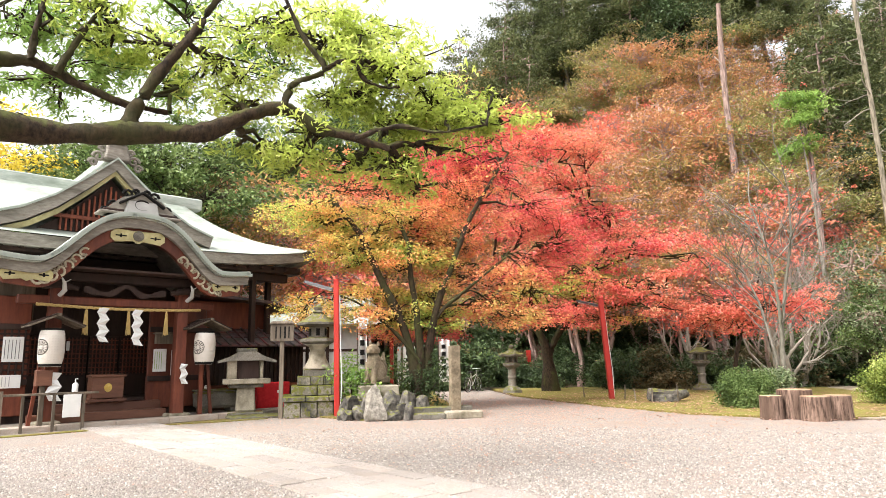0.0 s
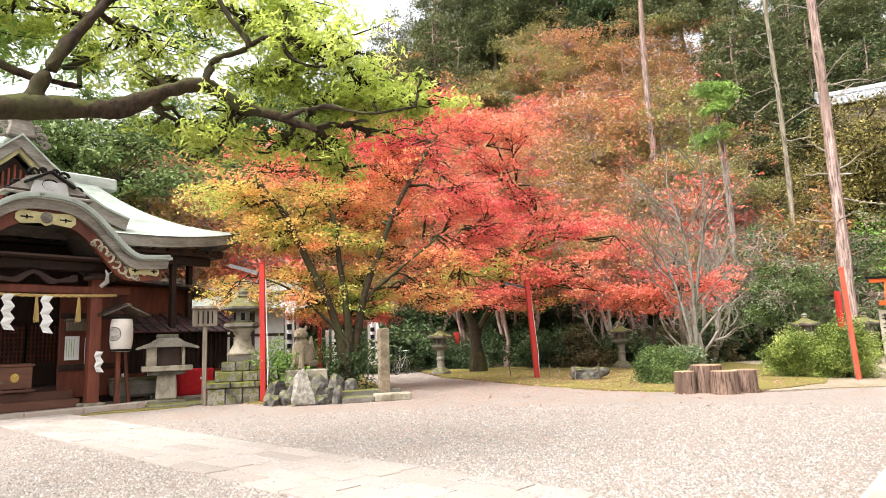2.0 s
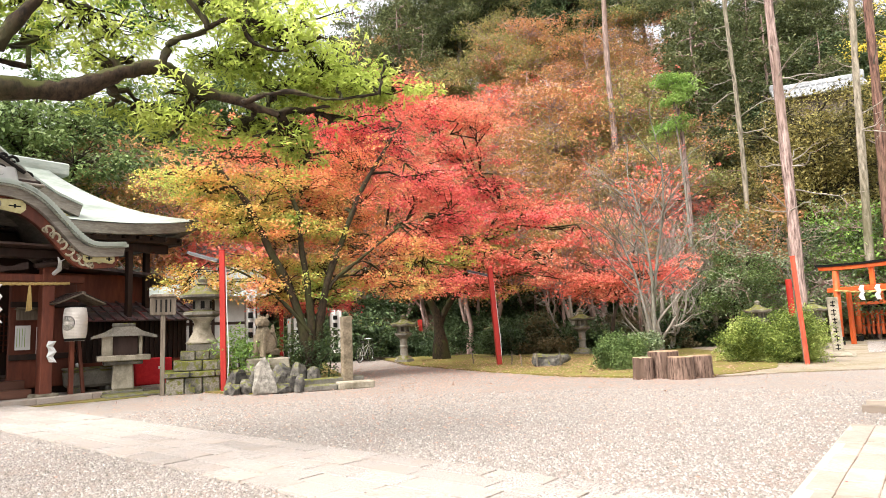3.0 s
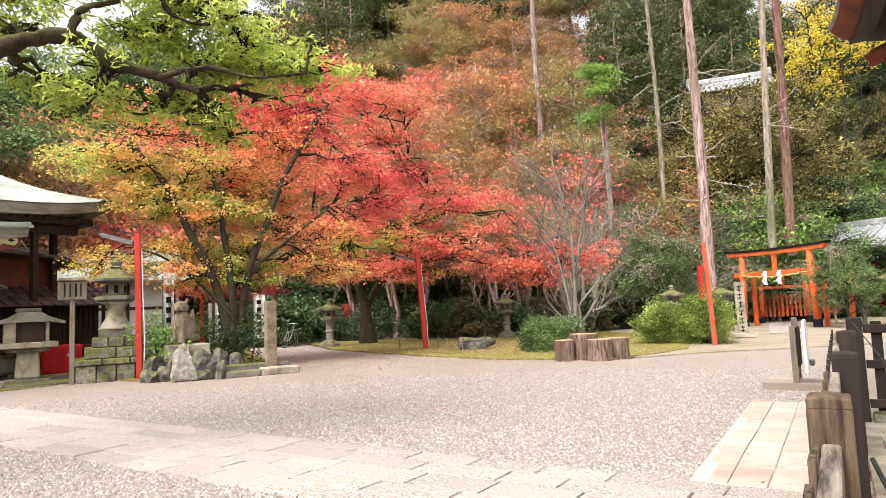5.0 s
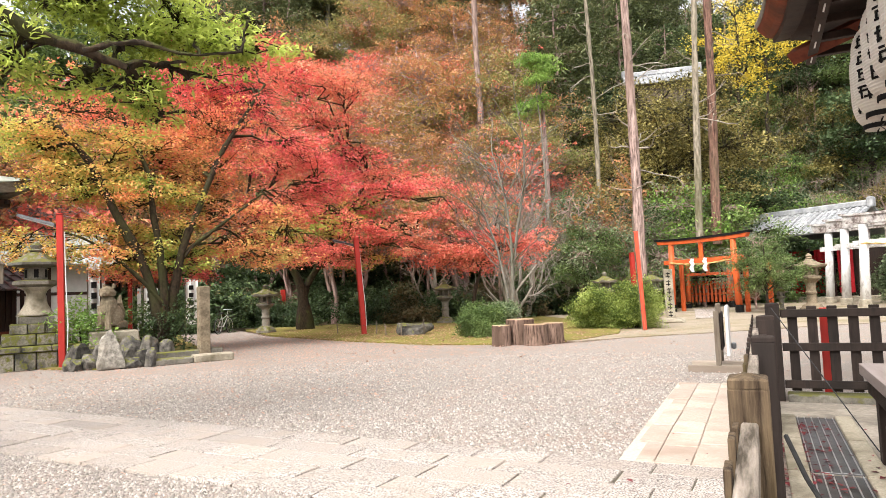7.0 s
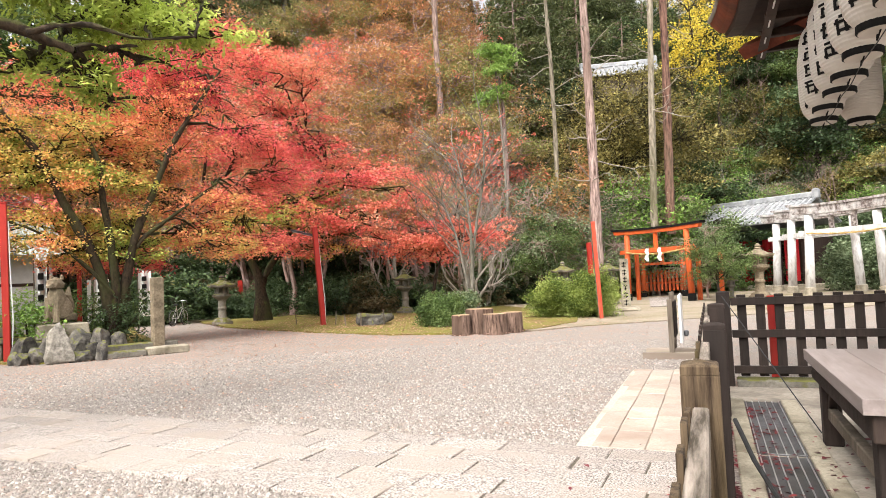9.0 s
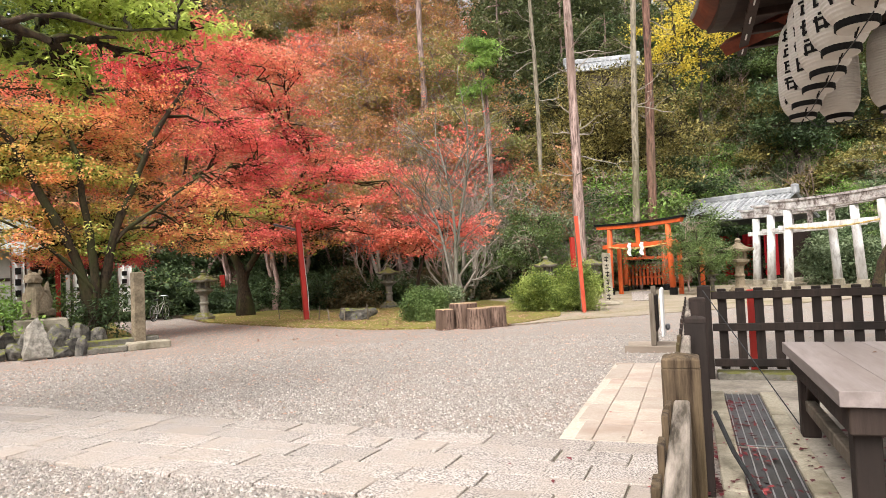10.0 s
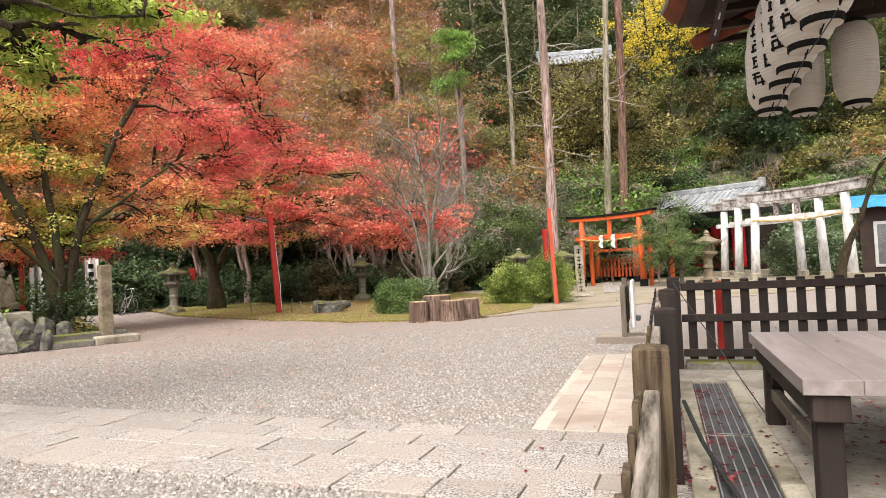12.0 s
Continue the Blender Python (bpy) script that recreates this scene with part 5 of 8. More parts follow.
# ---- court: poles, lanterns, stones ----
def light_pole(x, y, h, lean, arm_turn, material, label, lamp=True, w=0.085):
    p = thing("light_pole", pose(x, y, 0, 0, lean, 0), label, "light pole", "red light poles")
    piece("pole", p, material, -w, w, -w, w, 0, h, 0.012)
    piece("cap", p, material, -w - 0.01, w + 0.01, -w - 0.01, w + 0.01, h, h + 0.03, 0.01)
    if lamp:
        c, s = math.cos(radians(arm_turn)), math.sin(radians(arm_turn))
        bm = B()
        tube(bm, [(0, 0, h - 0.30), (c * 0.12, s * 0.12, h - 0.27)], 0.025, 6)
        box(bm, 0.10, 0.95, -0.06, 0.06, -0.02, 0.03, 0.01, pose(0, 0, h - 0.27, 0, -18, arm_turn))
        part("lamp_arm", bm, METAL, p, "grey lamp arm")
        bm = B()
        tube(bm, [(0.15, 0, -0.035), (0.9, 0, -0.035)], 0.02, 8)
        bm.transform(pose(0, 0, h - 0.27, 0, -18, arm_turn))
        part("tube", bm, WHITE, p, "white fluorescent tube")
        bm = B()
        tube(bm, [(0.09, -0.02, h - 0.4), (0.10, -0.03, h * 0.6), (0.13, -0.02, h * 0.28), (0.09, -0.02, 0.1)], 0.012, 5)
        part("cable", bm, WHITE, p, "pale cable")
    return p


light_pole(-2.8, 17.16, 3.56, -0.9, 165, REDPAINT, "square red-painted pole with a fluorescent lamp arm", True, 0.068)
light_pole(5.64, 22.53, 3.45, -3.3, 140, REDPAINT, "leaning red-painted pole with a small lamp arm")
light_pole(12.75, 16.22, 3.0, -2.6, 0, POLEORANGE, "leaning faded vermilion pole beside a clipped bush", False, 0.048)
stub = thing("grey_pole", pose(12.75, 16.31, 0, 0, -2.6, 0), "slim grey pipe standing against a vermilion pole", "pole")
part("pipe", tube(B(), [(0.0, 0, 0), (0.0, 0, 3.55)], 0.03, 8), GREYWOOD, stub)
light_pole(17.6, 22.9, 2.75, -1.5, 0, REDPAINT, "square red pole standing among stone lanterns", False)

sp = thing("sign_post", pose(-4.25, 17.12, 0, 0, 0, 8), "weathered wooden notice board on a post", "sign post")
piece("post", sp, GREYWOOD, -0.055, 0.055, -0.04, 0.04, 0, 2.2)
bd = piece("board", sp, GREYWOOD, -0.30, 0.30, -0.075, -0.04, 1.98, 2.42, 0.008)
for k, w in enumerate((0.03, 0.05, 0.03, 0.03)):
    piece("line_of_writing", bd, INK, 0.16 - k * 0.11, 0.16 - k * 0.11 + w, -0.079, -0.0755, 2.05, 2.36, 0)
piece("cap", sp, GREYWOOD, -0.34, 0.34, -0.12, 0.03, 2.42, 2.50, 0.02, "", None, 0.75)


def stone_lantern(m, h, label, material=None, group="stone lanterns", sides=6):
    """A stone lantern: foot, shaft, platform, fire box with windows, roof and finial."""
    material = material or MOSSY
    k = h / 2.0
    t = thing("stone_lantern", m, label, "stone lantern", group)
    def turned(name, prof, n):
        bm = B()
        lathe(bm, [(r * k, z * k) for r, z in prof], n, math.pi / n)
        return part(name, bm, material, t)
    turned("foot", [(0.42, 0), (0.42, 0.10), (0.36, 0.14), (0.30, 0.22), (0.20, 0.26)], sides)
    turned("shaft", [(0.19, 0.24), (0.165, 0.32), (0.15, 0.55), (0.18, 0.60), (0.18, 0.65), (0.15, 0.70), (0.16, 0.95), (0.20, 1.0)], 16)
    turned("platform", [(0.18, 0.98), (0.26, 1.04), (0.38, 1.12), (0.38, 1.20), (0.30, 1.22)], sides)
    for a in range(sides):
        q = math.tau * (a + 0.5) / sides
        bm = B()
        box(bm, -0.045 * k, 0.045 * k, -0.045 * k, 0.045 * k, 1.22 * k, 1.50 * k, 0.008)
        part("fire_box_post", bm, material, t).matrix_basis = pose(0.225 * k * math.cos(q), 0.225 * k * math.sin(q), 0, 0, 0, math.degrees(q))
    turned("fire_box", [(0.17, 1.22), (0.17, 1.50)], sides)
    turned("fire_box_sill", [(0.25, 1.21), (0.25, 1.27)], sides)
    bm = B()
    n = sides
    rings = []
    for r, z, lift in ((0.24, 1.47, 0), (0.56, 1.49, 0.05), (0.58, 1.55, 0.06), (0.38, 1.62, 0.02), (0.18, 1.73, 0), (0.10, 1.80, 0)):
        ring = []
        for a in range(n * 2):
            q = math.pi * a / n + math.pi / n
            corner = a % 2 == 0
            rr = r if corner else r * math.cos(math.pi / n)
            ring.append(bm.verts.new((rr * k * math.cos(q), rr * k * math.sin(q), (z + (lift if corner else 0)) * k)))
        rings.append(ring)
    for a, b in zip(rings, rings[1:]):
        for i in range(2 * n):
            bm.faces.new((a[i], a[(i + 1) % (2 * n)], b[(i + 1) % (2 * n)], b[i]))
    bm.faces.new(rings[0][::-1])
    bm.faces.new(rings[-1])
    part("roof", bm, material, t, "stone roof with lifted corners")
    turned("finial", [(0.10, 1.79), (0.12, 1.82), (0.08, 1.85), (0.11, 1.90), (0.07, 1.96), (0.0, 2.0)], 12)
    return t


stone_lantern(pose(2.8, 27.7, 0.05, 0, 0, 10), 2.0, "mossy grey stone lantern at the edge of the moss")
stone_lantern(pose(1.14, 32.2, 0.05, 0, 0, 30), 1.95, "grey stone lantern beside the woodland path")
stone_lantern(pose(10.6, 27.3, 0.05, 0, 0, 20), 1.95, "stone lantern half hidden by red maple leaves")
stone_lantern(pose(7.6, 31.5, 0.1, 0, 0, 5), 1.5, "small stone lantern in the shade of shrubs")
stone_lantern(pose(17.0, 24.2, 0.05, 0, 0, 15), 2.0, "stone lantern behind a clipped bush")
stone_lantern(pose(18.5, 22.9, 0.05, 0, 0, 40), 1.95, "stone lantern beside a red pole")
stone_lantern(pose(24.46, 20.09, 0.0, 0, 0, 0), 2.45, "grey stone lantern with a flared foot near white torii", STATUE)
stone_lantern(pose(23.3, 20.6, 0.0, 0, 0, 0), 1.1, "low squat stone lantern beside a taller one")

# large lantern on a stepped, moss-grown base
sb = thing("stepped_stone_base", pose(-3.5, 18.05, 0, 0, 0, 12), "stepped base of moss-grown granite blocks", "stone base")
rb = random.Random(2)
for lvl, (w, z0, z1) in enumerate(((0.84, 0, 0.42), (0.90, 0.42, 0.56), (0.68, 0.56, 0.82), (0.52, 0.82, 1.06))):
    n = (4, 3, 2, 3)[lvl]
    for side in range(4):
        m = pose(0, 0, 0, 0, 0, 90 * side)
        for k in range(n):
            x0, x1 = -w + 2 * w * k / n + 0.008, -w + 2 * w * (k + 1) / n - 0.008
            if k == n - 1:
                x1 -= 0.3
            o = piece("block", sb, STEPMOSS, x0, x1, -w - rb.uniform(0, 0.02), -w + 0.32, z0 + 0.004, z1 - 0.004, 0.02)
            o.matrix_basis = m
    piece("core", sb, STEPMOSS, -w + 0.3, w - 0.3, -w + 0.3, w - 0.3, z0, z1, 0)
lb = thing("stone_lantern", pose(-3.5, 18.05, 1.06, 0, 0, 12), "large old stone lantern on a stepped base", "stone lantern", "stone lanterns")
part("foot", lathe(B(), [(0.52, 0), (0.52, 0.16), (0.40, 0.20)], 4, math.pi / 4), MOSSY, lb)
part("shaft", lathe(B(), [(0.42, 0.18), (0.36, 0.24), (0.24, 0.45), (0.20, 0.68), (0.24, 0.78), (0.36, 0.86)], 16), STONE, lb, "pale flared stone shaft", smooth=True)
part("platform", lathe(B(), [(0.30, 0.84), (0.48, 0.92), (0.48, 1.0), (0.34, 1.03)], 6), MOSSY, lb)
part("fire_box", lathe(B(), [(0.22, 1.02), (0.24, 1.06), (0.24, 1.30), (0.22, 1.34)], 16), MOSSY, lb)
for k in range(6):
    # No hole here: a black panel puts the opening's shade into colour.
    piece("window", lb, INK, -0.05, 0.05, -0.245, -0.225, 1.08, 1.28, 0.01, "black panel painted as the shade of an opening").matrix_basis = pose(0, 0, 0, 0, 0, k * 60)
part("roof", lathe(B(), [(0.26, 1.32), (0.58, 1.38), (0.58, 1.44), (0.40, 1.52), (0.22, 1.66), (0.12, 1.70)], 6), MOSSY, lb, "dark mossy stone roof")
part("finial", lathe(B(), [(0.10, 1.69), (0.16, 1.74), (0.10, 1.78), (0.13, 1.86), (0.0, 1.98)], 12), MOSSY, lb)

# squared lantern with a wide low roof
la = thing("stone_lantern", pose(-5.46, 18.1, 0, 0, 0, 20) @ Matrix.Diagonal((0.77, 0.74, 1.0, 1)), "squat square stone lantern with a broad two-pitch roof", "stone lantern", "stone lanterns")
piece("foot", la, MOSSY, -0.62, 0.62, -0.5, 0.5, 0, 0.14, 0.03)
part("shaft", box(B(), -0.34, 0.34, -0.32, 0.32, 0.14, 0.82, 0.05, None, 0.86), STONE, la, "pale block-like stone shaft")
piece("platform", la, MOSSY, -0.58, 0.58, -0.45, 0.45, 0.78, 0.88, 0.02)
piece("platform", la, STONE, -0.80, 0.80, -0.6, 0.6, 0.88, 1.02, 0.02)
for x, w in ((-0.50, 0.16), (0.50, 0.05)):
    for y in (-0.42, 0.42):
        piece("corner_post", la, STONE, x - w, x + w, y - 0.06, y + 0.06, 1.02, 1.50, 0.01)
# Solid dark block: shade of the open interior put into shape and colour.
piece("inner_box", la, DARKWOOD, -0.38, 0.42, -0.36, 0.36, 1.02, 1.50, 0.01, "dark wooden block standing in for the shaded open interior")
bm = B()
sweep(bm, [(-0.98, 1.50), (-0.55, 1.62), (-0.30, 1.74), (0.30, 1.74), (0.55, 1.62), (0.98, 1.50)], [(-0.98, 1.44), (-0.55, 1.50), (-0.30, 1.50), (0.30, 1.50), (0.55, 1.50), (0.98, 1.44)], -0.66, 0.66)
part("roof", bm, MOSSY, la, "broad mossy stone roof")
piece("ridge", la, MOSSY, -0.36, 0.36, -0.14, 0.14, 1.73, 1.84, 0.03)
flag = thing("stepping_stone", pose(-4.95, 17.5, 0, 0, 0, 30), "flat mossy stepping stone by the lantern", "stepping stone")
part("stone", box(B(), -0.75, 0.75, -0.35, 0.35, 0, 0.09, 0.03), MOSSY, flag)

# guardian statue on its pedestal, behind the boulders
ped = thing("statue_pedestal", pose(-1.83, 17.7, 0, 0, 0, 15), "pale stone pedestal with scrolled front", "pedestal")
piece("base", ped, MOSSY, -0.62, 0.62, -0.5, 0.5, 0.0, 0.45, 0.03)
piece("block", ped, STONE, -0.55, 0.55, -0.42, 0.42, 0.45, 0.80, 0.03, "", None, 0.94)
bm = B()
rock(bm, 0.0, 0, 0.28, 0.26, 0.20, 0.30, 4, 0.12, 2)
rock(bm, -0.12, 0, 0.52, 0.17, 0.17, 0.26, 6, 0.1, 2)
rock(bm, -0.16, 0, 0.84, 0.15, 0.15, 0.15, 7, 0.2, 2)
rock(bm, -0.29, 0, 0.80, 0.08, 0.09, 0.07, 8, 0.1, 1)
for y in (-0.1, 0.1):
    tube(bm, [(-0.22, y, 0.55), (-0.25, y, 0.25), (-0.27, y, 0.03)], [0.075, 0.06, 0.07], 8)
    rock(bm, 0.12, y * 1.4, 0.12, 0.2, 0.09, 0.12, 9, 0.1, 1)
    rock(bm, -0.1, y * 1.1, 0.97, 0.05, 0.03, 0.07, 10, 0.1, 1)
tube(bm, [(0.22, 0, 0.1), (0.30, 0, 0.35), (0.22, 0, 0.6), (0.28, 0, 0.78)], [0.07, 0.09, 0.08, 0.02], 8)
st = part("guardian_statue", bm, STATUE)
st.matrix_basis = pose(-1.83, 17.7, 0.80, 0, 0, 60) @ Matrix.Diagonal((1.12, 1.12, 1.1, 1))
tagged(st, "weathered stone guardian beast sitting on a pedestal", "statue")

for k, (x, y, rx, ry, rz, tn) in enumerate(((-1.69, 15.98, 0.26, 0.22, 0.80, 0.1), (-1.05, 16.15, 0.22, 0.2, 0.42, 0.8), (-0.88, 16.0, 0.14, 0.12, 0.40, 0.3), (-2.12, 16.25, 0.22, 0.2, 0.34, 0.5), (-2.38, 16.2, 0.18, 0.16, 0.24, 1.2), (-1.25, 16.05, 0.26, 0.2, 0.25, 0.2), (-2.42, 16.75, 0.3, 0.22, 0.52, 0.9), (-2.0, 16.85, 0.36, 0.24, 0.55, 1.5), (-1.35, 16.75, 0.3, 0.26, 0.60, 0.4), (-0.95, 16.65, 0.26, 0.22, 0.62, 0.7), (-0.6, 16.75, 0.24, 0.2, 0.5, 0.2), (-2.55, 16.35, 0.14, 0.13, 0.26, 0.1))):
    b = rock(B(), 0, 0, rz * 0.45, rx, ry, rz * 0.68, k * 2.3 + 1, 0.22, 3, 0, 0.5 if k == 0 else 0.2, 11)
    o = part("boulder", b, PALEROCK if k == 0 else ROCK)
    o.matrix_basis = pose(x, y, 0, 0, 0, math.degrees(tn))
    tagged(o, "pointed pale grey boulder standing on gravel" if k == 0 else "rough dark grey boulder edged with moss", "boulder", "boulders of the rockery")
lk = thing("low_kerb", pose(-1.1, 16.05, 0, 0, 0, 12.5), "low mossy stone kerb below a stone pillar", "kerb")
piece("stone", lk, MOSSY, 0.25, 1.10, -0.16, 0.18, 0, 0.16, 0.03)
piece("stone", lk, STONE, 1.11, 2.02, -0.18, 0.18, 0, 0.19, 0.03)
piece("stone", lk, MOSSY, 0.3, 1.9, 0.35, 0.6, 0, 0.28, 0.03)
pil = thing("stone_pillar", pose(0.24, 16.75, 0, 0, 0, 20), "plain square grey stone pillar", "pillar")
piece("shaft", pil, STATUE, -0.125, 0.125, -0.11, 0.11, 0, 1.78, 0.015)
fr = thing("flat_rock", pose(6.87, 20.68, 0.05, 0, 0, 10), "flat pale rock lying on moss", "rock")
part("rock", rock(B(), 0, 0, 0.16, 0.66, 0.32, 0.28, 31, 0.3, 3, 0, 0, 8), ROCK, fr)
for k, (x, y, h) in enumerate(((6.0, 21.0, 0.42), (5.9, 21.9, 0.5), (7.0, 20.0, 0.55), (6.3, 20.3, 0.48), (4.9, 23.5, 0.4))):
    s = thing("stake", pose(x, y, 0.03, (k % 3 - 1) * 5, (k % 2) * 8 - 4, 0), "thin weathered stake in moss", "stake", "stakes of the moss bed")
    part("stick", tube(B(), [(0, 0, 0), (0.01, 0, h * 0.5), (0, 0, h)], [0.022, 0.02, 0.016], 6), GREYWOOD, s)
cord = thing("cord", pose(0, 0, 0), "thin cord strung between stakes", "cord")
part("line", tube(B(), [(4.9, 23.5, 0.36), (5.4, 22.7, 0.32), (5.9, 21.9, 0.42), (6.1, 21.1, 0.34), (6.3, 20.3, 0.42), (6.65, 20.1, 0.38), (7.0, 20.0, 0.48)], 0.006, 4), GREYWOOD, cord)


def stump(x, y, r, h, seed, label):
    """A sawn log on end: furrowed bark round a paler cut."""
    t = thing("log_stool", pose(x, y, 0.0, 0, 0, seed * 40), label, "log stool", "log stools")
    bm = B()
    n = 28
    rings = []
    for z, k in ((0, 1.06), (h * 0.3, 1.0), (h * 0.7, 0.98), (h - 0.02, 0.98), (h, 0.95)):
        rings.append([bm.verts.new((r * k * (1 + 0.06 * noise.noise(Vector((math.cos(a * math.tau / n) * 2, math.sin(a * math.tau / n) * 2, seed))) - 0.035 * (a % 2)) * math.cos(a * math.tau / n), r * k * (1 + 0.06 * noise.noise(Vector((math.cos(a * math.tau / n) * 2, math.sin(a * math.tau / n) * 2, seed))) - 0.035 * (a % 2)) * math.sin(a * math.tau / n), z)) for a in range(n)])
    for a, b in zip(rings, rings[1:]):
        for i in range(n):
            bm.faces.new((a[i], a[(i + 1) % n], b[(i + 1) % n], b[i]))
    bm.faces.new(rings[0][::-1])
    part("bark", bm, LOGBARK, t)
    part("cut_face", lathe(B(), [(r * 0.93, h - 0.02), (r * 0.93, h + 0.004), (r * 0.6, h + 0.006), (r * 0.05, h + 0.006)], 20), LOGTOP, t, "pale sawn face")


stump(7.19, 14.72, 0.24, 0.52, 1, "short sawn log set upright on gravel")
stump(7.80, 14.85, 0.37, 0.64, 2, "tallest sawn log with a pale cut face")
stump(7.92, 14.28, 0.31, 0.52, 3, "thick sawn log with a split bark side")
stump(8.52, 14.48, 0.29, 0.52, 4, "sawn log beside a thicker one")

# bicycle by the woodland path
bike = thing("bicycle", pose(1.25, 29.8, 0, 0, 0, 62), "grey city bicycle parked beside the path", "bicycle")
for x in (-0.54, 0.54):
    bm = B()
    tube(bm, [(x + 0.33 * math.cos(a * math.tau / 24), 0, 0.34 + 0.33 * math.sin(a * math.tau / 24)) for a in range(25)], 0.02, 6, False)
    wh = part("wheel", bm, RUBBER, bike, "black tyre")
    bm = B()
    for a in range(14):
        tube(bm, [(x, 0, 0.34), (x + 0.31 * math.cos(a * math.tau / 14), 0, 0.34 + 0.31 * math.sin(a * math.tau / 14))], 0.003, 3)
    part("spoke_set", bm, CHROME, wh)
    part("rim", tube(B(), [(x + 0.30 * math.cos(a * math.tau / 24), 0, 0.34 + 0.30 * math.sin(a * math.tau / 24)) for a in range(25)], 0.014, 5, False), CHROME, wh)
bm = B()
for a, b in (((-0.54, 0.34), (-0.05, 0.30)), ((-0.54, 0.34), (-0.18, 0.75)), ((-0.05, 0.30), (-0.22, 0.86)), ((-0.05, 0.30), (0.38, 0.74)), ((-0.18, 0.62), (0.36, 0.80)), ((0.54, 0.34), (0.34, 0.98))):
    tube(bm, [(a[0], 0, a[1]), (b[0], 0, b[1])], 0.018, 6)
part("frame", bm, CHROME, bike)
part("handlebar", tube(B(), [(0.22, -0.28, 1.02), (0.36, -0.1, 1.04), (0.36, 0.1, 1.04), (0.22, 0.28, 1.02)], 0.014, 6), CHROME, bike)
part("saddle", rock(B(), -0.22, 0, 0.88, 0.14, 0.08, 0.05, 1, 0.1, 2), RUBBER, bike)
bm = B()
for k in range(5):
    tube(bm, [(0.42 + 0.01 * k, -0.16 + 0.02 * k, 0.70 + 0.06 * k), (0.72, -0.16 + 0.02 * k, 0.70 + 0.06 * k), (0.72, 0.16 - 0.02 * k, 0.70 + 0.06 * k), (0.42, 0.16 - 0.02 * k, 0.70 + 0.06 * k)], 0.006, 4)
part("basket", bm, METAL, bike)


# banners beside the path behind the maple
def banner(x, y, h, turn, w=0.42):
    t = thing("banner", pose(x, y, 0.03, 0, 0, turn), "tall white cloth banner on a pole", "banner", "banners")
    part("pole", tube(B(), [(0, 0, 0), (0, 0, h)], 0.02, 6), GREYWOOD, t)
    bm = B()
    n = 10
    top = [(0.02 + w * i / n, 0.05 * math.sin(i * 1.1)) for i in range(n + 1)]
    for z0, z1 in ((h * 0.25, h * 0.96),):
        f = [[bm.verts.new((px, py + d + (0.04 * math.sin(px * 9) if z == z0 else 0), z)) for px, py in top] for z in (z0, z1) for d in (0, 0.008)]
        for a, b in ((f[0], f[2]), (f[3], f[1])):
            for i in range(n):
                bm.faces.new((a[i], a[i + 1], b[i + 1], b[i]))
    bmesh.ops.recalc_face_normals(bm, faces=bm.faces)
    cl = part("cloth", bm, WHITE, t)
    for k in range(5):
        piece("line_of_writing", cl, INK, 0.12, 0.28, -0.06, -0.045, h * 0.32 + k * h * 0.12, h * 0.32 + k * h * 0.12 + h * 0.07, 0)


banner(-1.55, 24.2, 2.0, 0)
banner(-0.25, 25.5, 2.3, 10)
banner(-3.2, 24.0, 2.9, -5, 0.35)
for x, y, h in ((-1.9, 23.6, 1.9), (-1.65, 23.7, 1.9), (0.2, 26.5, 1.2)):
    t = thing("white_post", pose(x, y, 0.03), "slim white painted post", "post", "white posts")
    piece("post", t, PLASTER, -0.06, 0.06, -0.05, 0.05, 0, h)
rp = thing("red_post", pose(4.6, 36.2, 0.0), "red wooden post beside the woodland path", "post")
piece("post", rp, REDPAINT, -0.12, 0.12, -0.12, 0.12, 0, 1.9)
rp2 = thing("red_post", pose(-1.75, 21.6, 0.03), "slim red pole behind the guardian statue", "post")
piece("post", rp2, REDPAINT, -0.06, 0.06, -0.06, 0.06, 0, 2.9)

# plastered storehouse behind
house = thing("storehouse", pose(-6.6, 29.0, 0, 0, 0, 18), "white plastered storehouse with a pale tiled roof", "building")
piece("wall", house, PLASTER, -3.6, 3.4, 0.0, 5.0, 0, 3.1, 0.02)
for x in (-2.2, -0.4, 1.4, 3.2):
    piece("timber", house, DARKWOOD, x - 0.07, x + 0.07, -0.03, 0.0, 0, 3.1)
piece("beam", house, DARKWOOD, -3.6, 3.4, -0.03, 0.0, 1.9, 2.02)
for side, y in ((1, -0.6), (-1, 5.6)):
    bm = B()
    box(bm, -4.1, 3.9, 0, 3.5, 0, 0.08, 0.02)
    rf = part("roof", bm, COPPER, house, "pale weathered roof slope")
    rf.matrix_basis = pose(0, y, 3.05, 26 * side, 0, 0) if side > 0 else pose(-0.2, y, 3.05, 26, 0, 180)
    for k in range(14):
        piece("roof_rib", rf, COPPER, -4.0 + k * 0.6, -3.92 + k * 0.6, 0, 3.5, 0.08, 0.14, 0.015)
low = thing("lean_to_roof", pose(-6.3, 24.6, 0, 0, 0, 20), "pale corrugated lean-to roof on posts", "lean-to")
bm = B()
sweep(bm, [(-1.6 + 0.1 * i, 0.04 + 0.02 * (i % 2)) for i in range(33)], [(-1.6 + 0.1 * i, 0.02 * (i % 2)) for i in range(33)], 0, 2.2)
part("roof", bm, COPPER, low).matrix_basis = pose(0, 0, 2.75, 14, 0, 0)
for x in (-1.4, 1.4):
    for y in (0.2, 1.9):
        piece("post", low, DARKWOOD, x - 0.06, x + 0.06, y - 0.06, y + 0.06, 0, 2.8 + y * 0.25)


